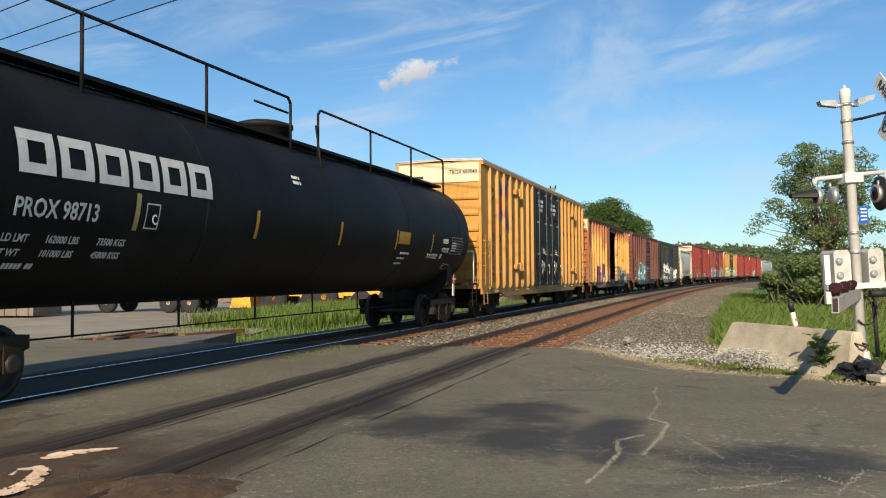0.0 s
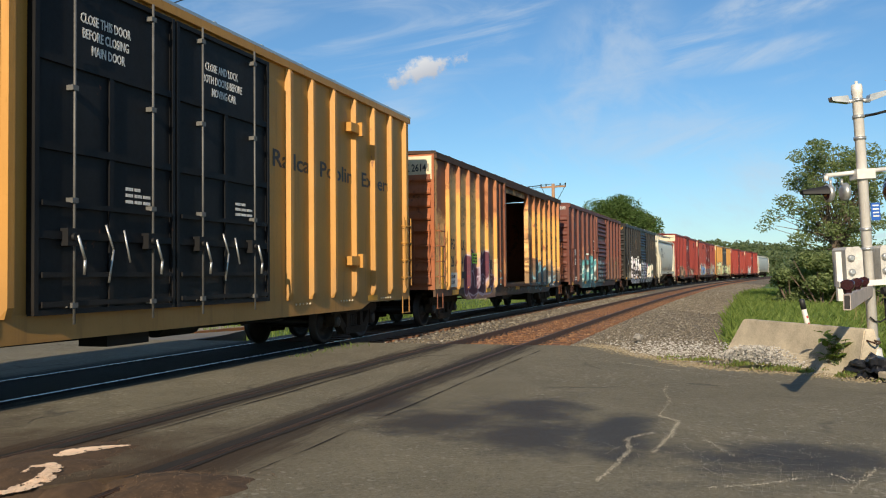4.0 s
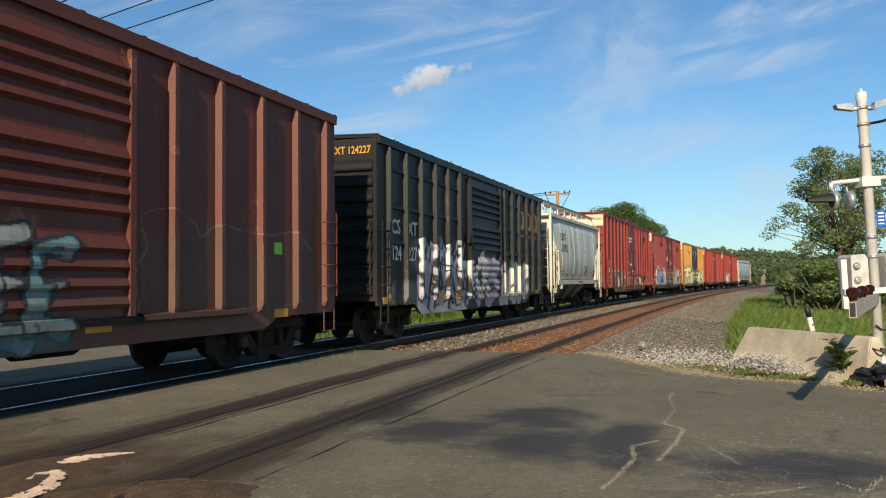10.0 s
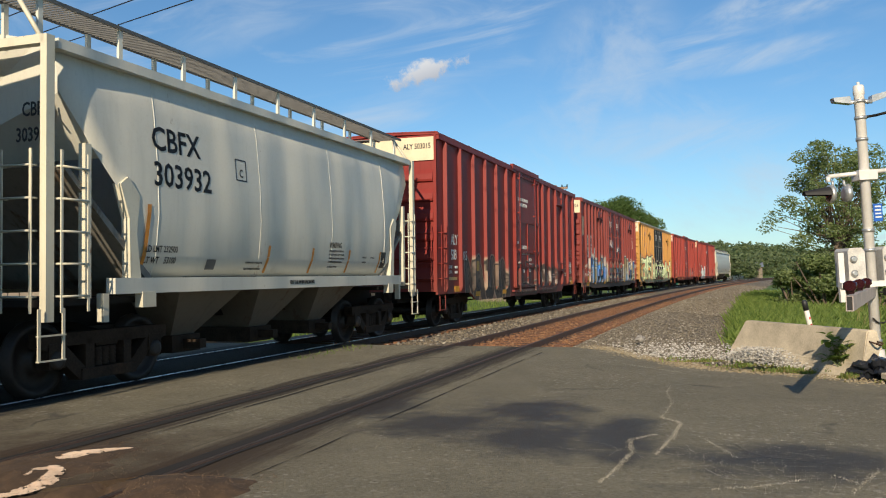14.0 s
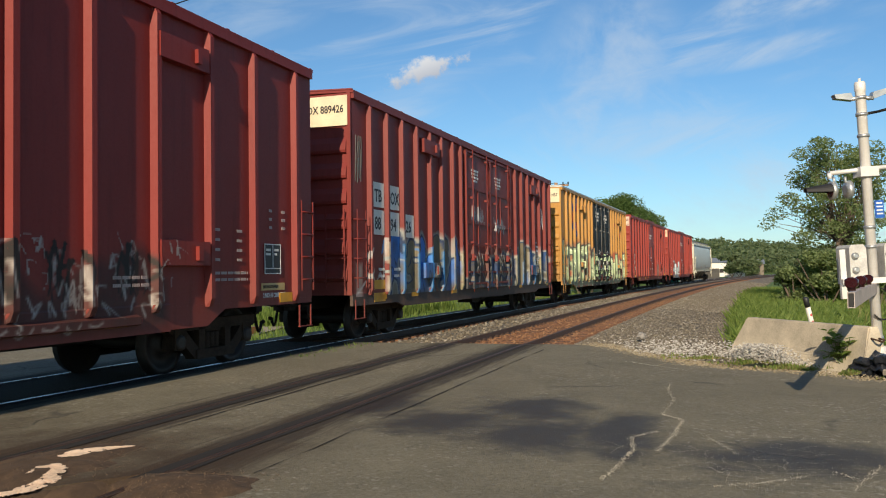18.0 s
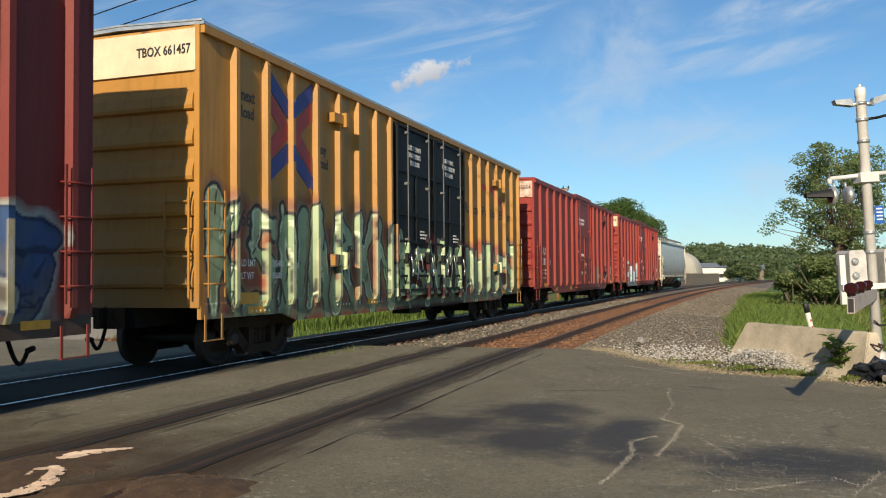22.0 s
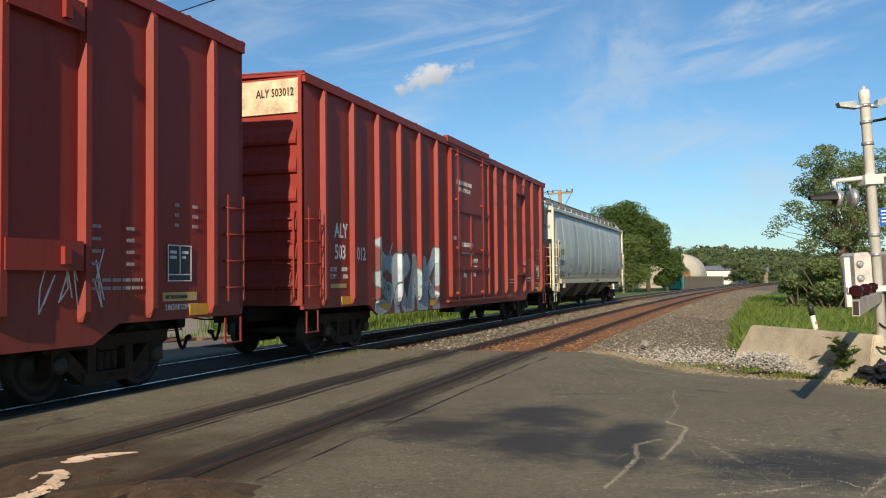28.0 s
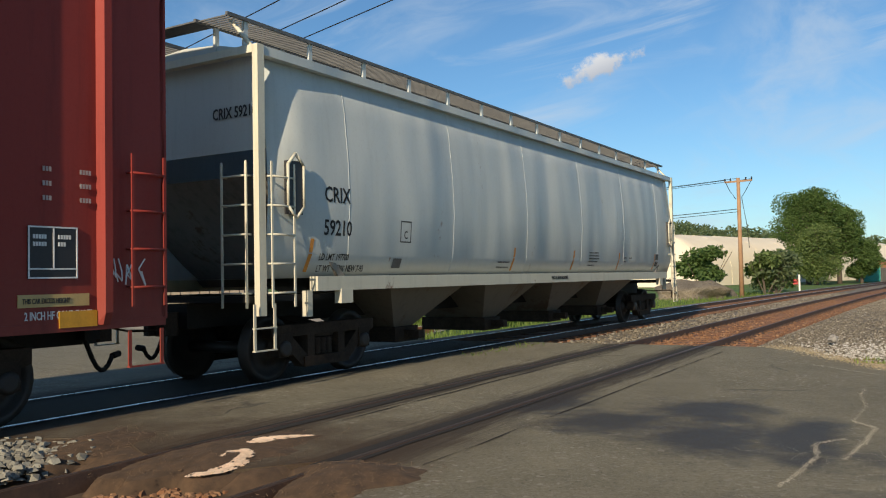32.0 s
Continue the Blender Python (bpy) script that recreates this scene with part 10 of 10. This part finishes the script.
def yard():
    M["tyre"] = plain("black_rubber", (0.02, 0.02, 0.02), 0.85, 0.0, 0.3, 6.0)
    M["machine"] = plain("yellow_machine_paint", (0.72, 0.34, 0.02), 0.45, 0.0, 0.15, 1.5)
    M["cab_glass"] = plain("dark_cab_glass", (0.02, 0.025, 0.03), 0.1, 0.0, 0.1, 2.0)
    sheet("yard_ground", M["yard"], [(12, 15.5), (22, 13.0), (34, 16.0), (60, 20), (70, 60), (10, 70), (-20, 40), (-10, 16)], -0.40, "pale dirt yard beyond the tracks", "yard", thick=0.04)
    sheet("service_road", M["far_road"], [(-30, 11.4), (17.5, 11.0), (20, 11.6), (14, 14.5), (-30, 17)], -0.03, "pale dusty paving beyond the tracks", "road", thick=0.4)
    # a yellow wheel loader
    t = thing("wheel_loader", "yellow wheel loader parked in the yard", "machine", at=pose(42.5, 20.6, -0.4, 0, 0, 100))
    bm = bmesh.new()
    prism(bm, [(-2.6, 0.7), (-0.2, 0.7), (-0.2, 2.0), (-0.8, 2.2), (-2.6, 1.9)], "y", -0.95, 0.95)
    prism(bm, [(-0.2, 0.8), (1.8, 0.8), (1.8, 1.5), (0.8, 1.9), (-0.2, 1.9)], "y", -0.7, 0.7)
    part("body", bm, M["machine"], t)
    c = part("cab", solid("cab", M["machine"], (-0.9, 0.3, -0.7, 0.7, 2.0, 3.2)), None, t)
    part("window", solid("window", M["cab_glass"], (-0.8, 0.32, -0.72, 0.72, 2.2, 3.0)), None, c)
    bm = bmesh.new()
    prism(bm, [(2.4, 0.2), (3.6, 0.2), (3.2, 1.3), (2.5, 1.2)], "y", -1.35, 1.35)
    part("bucket", bm, M["machine"], t)
    bm = bmesh.new()
    for y in (-0.6, 0.6):
        tube(bm, (0.8, y, 1.7), (2.6, y, 0.7), 0.12, 6)
    part("lift_arm", bm, M["machine"], t)
    ty, ri = wheel_mesh(0.75, 0.5, M["tyre"]), rim_mesh(0.75, 0.5, M["machine"])
    for x in (-1.6, 1.2):
        for y in (-1.05, 1.05):
            w = part("wheel", ty, None, t, at=pose(x, y, 0.75))
            part("rim", ri, None, w)
    # a second, longer yellow machine body beside it
    t = thing("grader", "long yellow road machine parked beside tall grass", "machine", at=pose(43.0, 17.6, -0.4, 0, 0, 98))
    bm = bmesh.new()
    prism(bm, [(-2.8, 0.8), (2.8, 0.8), (2.8, 1.35), (0.6, 1.5), (-0.4, 2.3), (-2.8, 2.1)], "y", -0.9, 0.9)
    part("body", bm, M["machine"], t)
    for x in (-2.0, -0.6, 2.2):
        for y in (-1.0, 1.0):
            w = part("wheel", wheel_mesh(0.55, 0.4, M["tyre"]), None, t, at=pose(x, y, 0.55))
            part("rim", rim_mesh(0.55, 0.4, M["machine"]), None, w)
    # a dark dump truck and a pale box
    t = thing("dump_truck", "grey dump truck standing in the yard", "truck", at=pose(39.5, 27.6, -0.4, 0, 0, 95))
    bm = bmesh.new()
    prism(bm, [(-3.2, 1.3), (0.8, 1.3), (1.1, 2.6), (-3.4, 2.4)], "y", -1.15, 1.15)
    part("tipper_body", bm, M["grey_board"], t)
    bm = bmesh.new()
    prism(bm, [(1.2, 0.8), (3.4, 0.8), (3.4, 1.6), (2.4, 1.75), (2.2, 2.6), (1.2, 2.6)], "y", -1.05, 1.05)
    c = part("cab", bm, M["galv"], t)
    part("window", solid("window", M["cab_glass"], (1.4, 2.2, -1.07, 1.07, 1.8, 2.45)), None, c)
    part("chassis", solid("chassis", M["iron"], (-3.3, 3.3, -0.5, 0.5, 0.75, 1.2)), None, t)
    for x in (-2.4, -1.2, 2.4):
        for y in (-1.0, 1.0):
            w = part("wheel", wheel_mesh(0.52, 0.34, M["tyre"]), None, t, at=pose(x, y, 0.52))
            part("rim", rim_mesh(0.52, 0.34, M["cream"]), None, w)
    box_thing("site_container", "dull grey site container in the yard", "container", pose(34, 30, -0.4, 0, 0, 100), 6, 2.4, 2.6, M["grey_board"], 10)
    box_thing("site_container", "dull green site container in the yard", "container", pose(56, 27, -0.4, 0, 0, 100), 6, 2.4, 2.6, M["grey_board"], 10)
    random.seed(66)
    for k in range(7):
        x, y = 17 + random.random() * 7, 13.6 + random.random() * 3
        tagged(part("timber", solid("timber", M["sleeper"], (-1.3, 1.3, -0.12, 0.12, 0, 0.2)), None, at=pose(x, y, -0.38, 0, 0, random.uniform(-25, 15))), "old dark railway timber lying in the yard", "timber", group="old timbers")

    def tall():
        return 27 + 16 * random.random(), 12.5 + 5.5 * random.random() + 0.0
    blades("tall_grass", "tall green grass beside the yard", M["blade"], 9000, tall, 0.3, 0.8, lambda x, y: -0.42, 0.018)


yard()


# ---- what moves: the train rolls along its track, its wheels turn ----
ROLLED = [(0, 0.45), (1, 6.97), (2, 13.47), (3, 20.09), (4, 26.67), (5, 33.26), (6, 39.90), (7, 46.64), (8, 53.28), (9, 60.00), (10, 66.66), (11, 73.26), (12, 79.91), (13, 86.61), (14, 93.29), (15, 99.85), (16, 106.25),
          (17, 112.71), (18, 119.28), (19, 125.84), (20, 132.36), (21, 138.87), (22, 145.47), (23, 152.13), (24, 158.74), (25, 165.41), (26, 172.02), (27, 178.58), (28, 185.12), (29, 191.69), (30, 198.26), (31, 204.77), (32, 211.37)]
DRAWN_OUT = 1.015


def rolled(t):
    """Metres that the train has come by t seconds, evenly through the known times."""
    p = ROLLED
    i = max(j for j in range(len(p) - 1) if p[j][0] <= t)
    (t0, d0), (t1, d1) = p[i], p[i + 1]

    def pace(j):
        a, b = p[max(0, j - 1)], p[min(len(p) - 1, j + 1)]
        return (b[1] - a[1]) / (b[0] - a[0])
    h = t1 - t0
    u = (t - t0) / h
    return (2 * u ** 3 - 3 * u * u + 1) * d0 + (u ** 3 - 2 * u * u + u) * h * pace(i) + (3 * u * u - 2 * u ** 3) * d1 + (u ** 3 - u * u) * h * pace(i + 1)


def car_pose(s, reach):
    """A car rests on its two trucks, each reach metres from its middle."""
    a, b = along(s - reach), along(s + reach)
    m, d = (a + b) / 2, b - a
    return Matrix.Translation(m) @ Matrix.Rotation(math.atan2(d.y, d.x), 4, "Z")


def drawn_out(car, k):
    """Lengthens a car by k along the track; trucks, ladders and letters keep their form and only shift."""
    seen = set()
    for o in car.children_recursive:
        if o.name.startswith("truck_bolster"):
            o.matrix_basis = Matrix.Translation((o.matrix_basis.translation.x * (k - 1), 0, 0)) @ o.matrix_basis
        elif not o.parent.name.startswith("truck_bolster"):
            x = o.matrix_basis.translation.x
            if abs(x) > 1e-6:
                o.matrix_basis = Matrix.Translation((x * (k - 1), 0, 0)) @ o.matrix_basis
            elif o.data.name not in seen:
                seen.add(o.data.name)
                o.data.transform(Matrix.Diagonal((k, 1, 1, 1)))


def motions():
    for car, s, reach in TRAIN:
        drawn_out(car, DRAWN_OUT)
        walk(car, [(k / 2, car_pose(s - rolled(k / 2), reach * DRAWN_OUT)) for k in range(65)])
    for wheel, x, r in WHEELS:
        walk(wheel, [(k / 10, pose(x, 0, r, 0, -math.degrees(rolled(k / 10) / r), 0)) for k in range(321)])


motions()
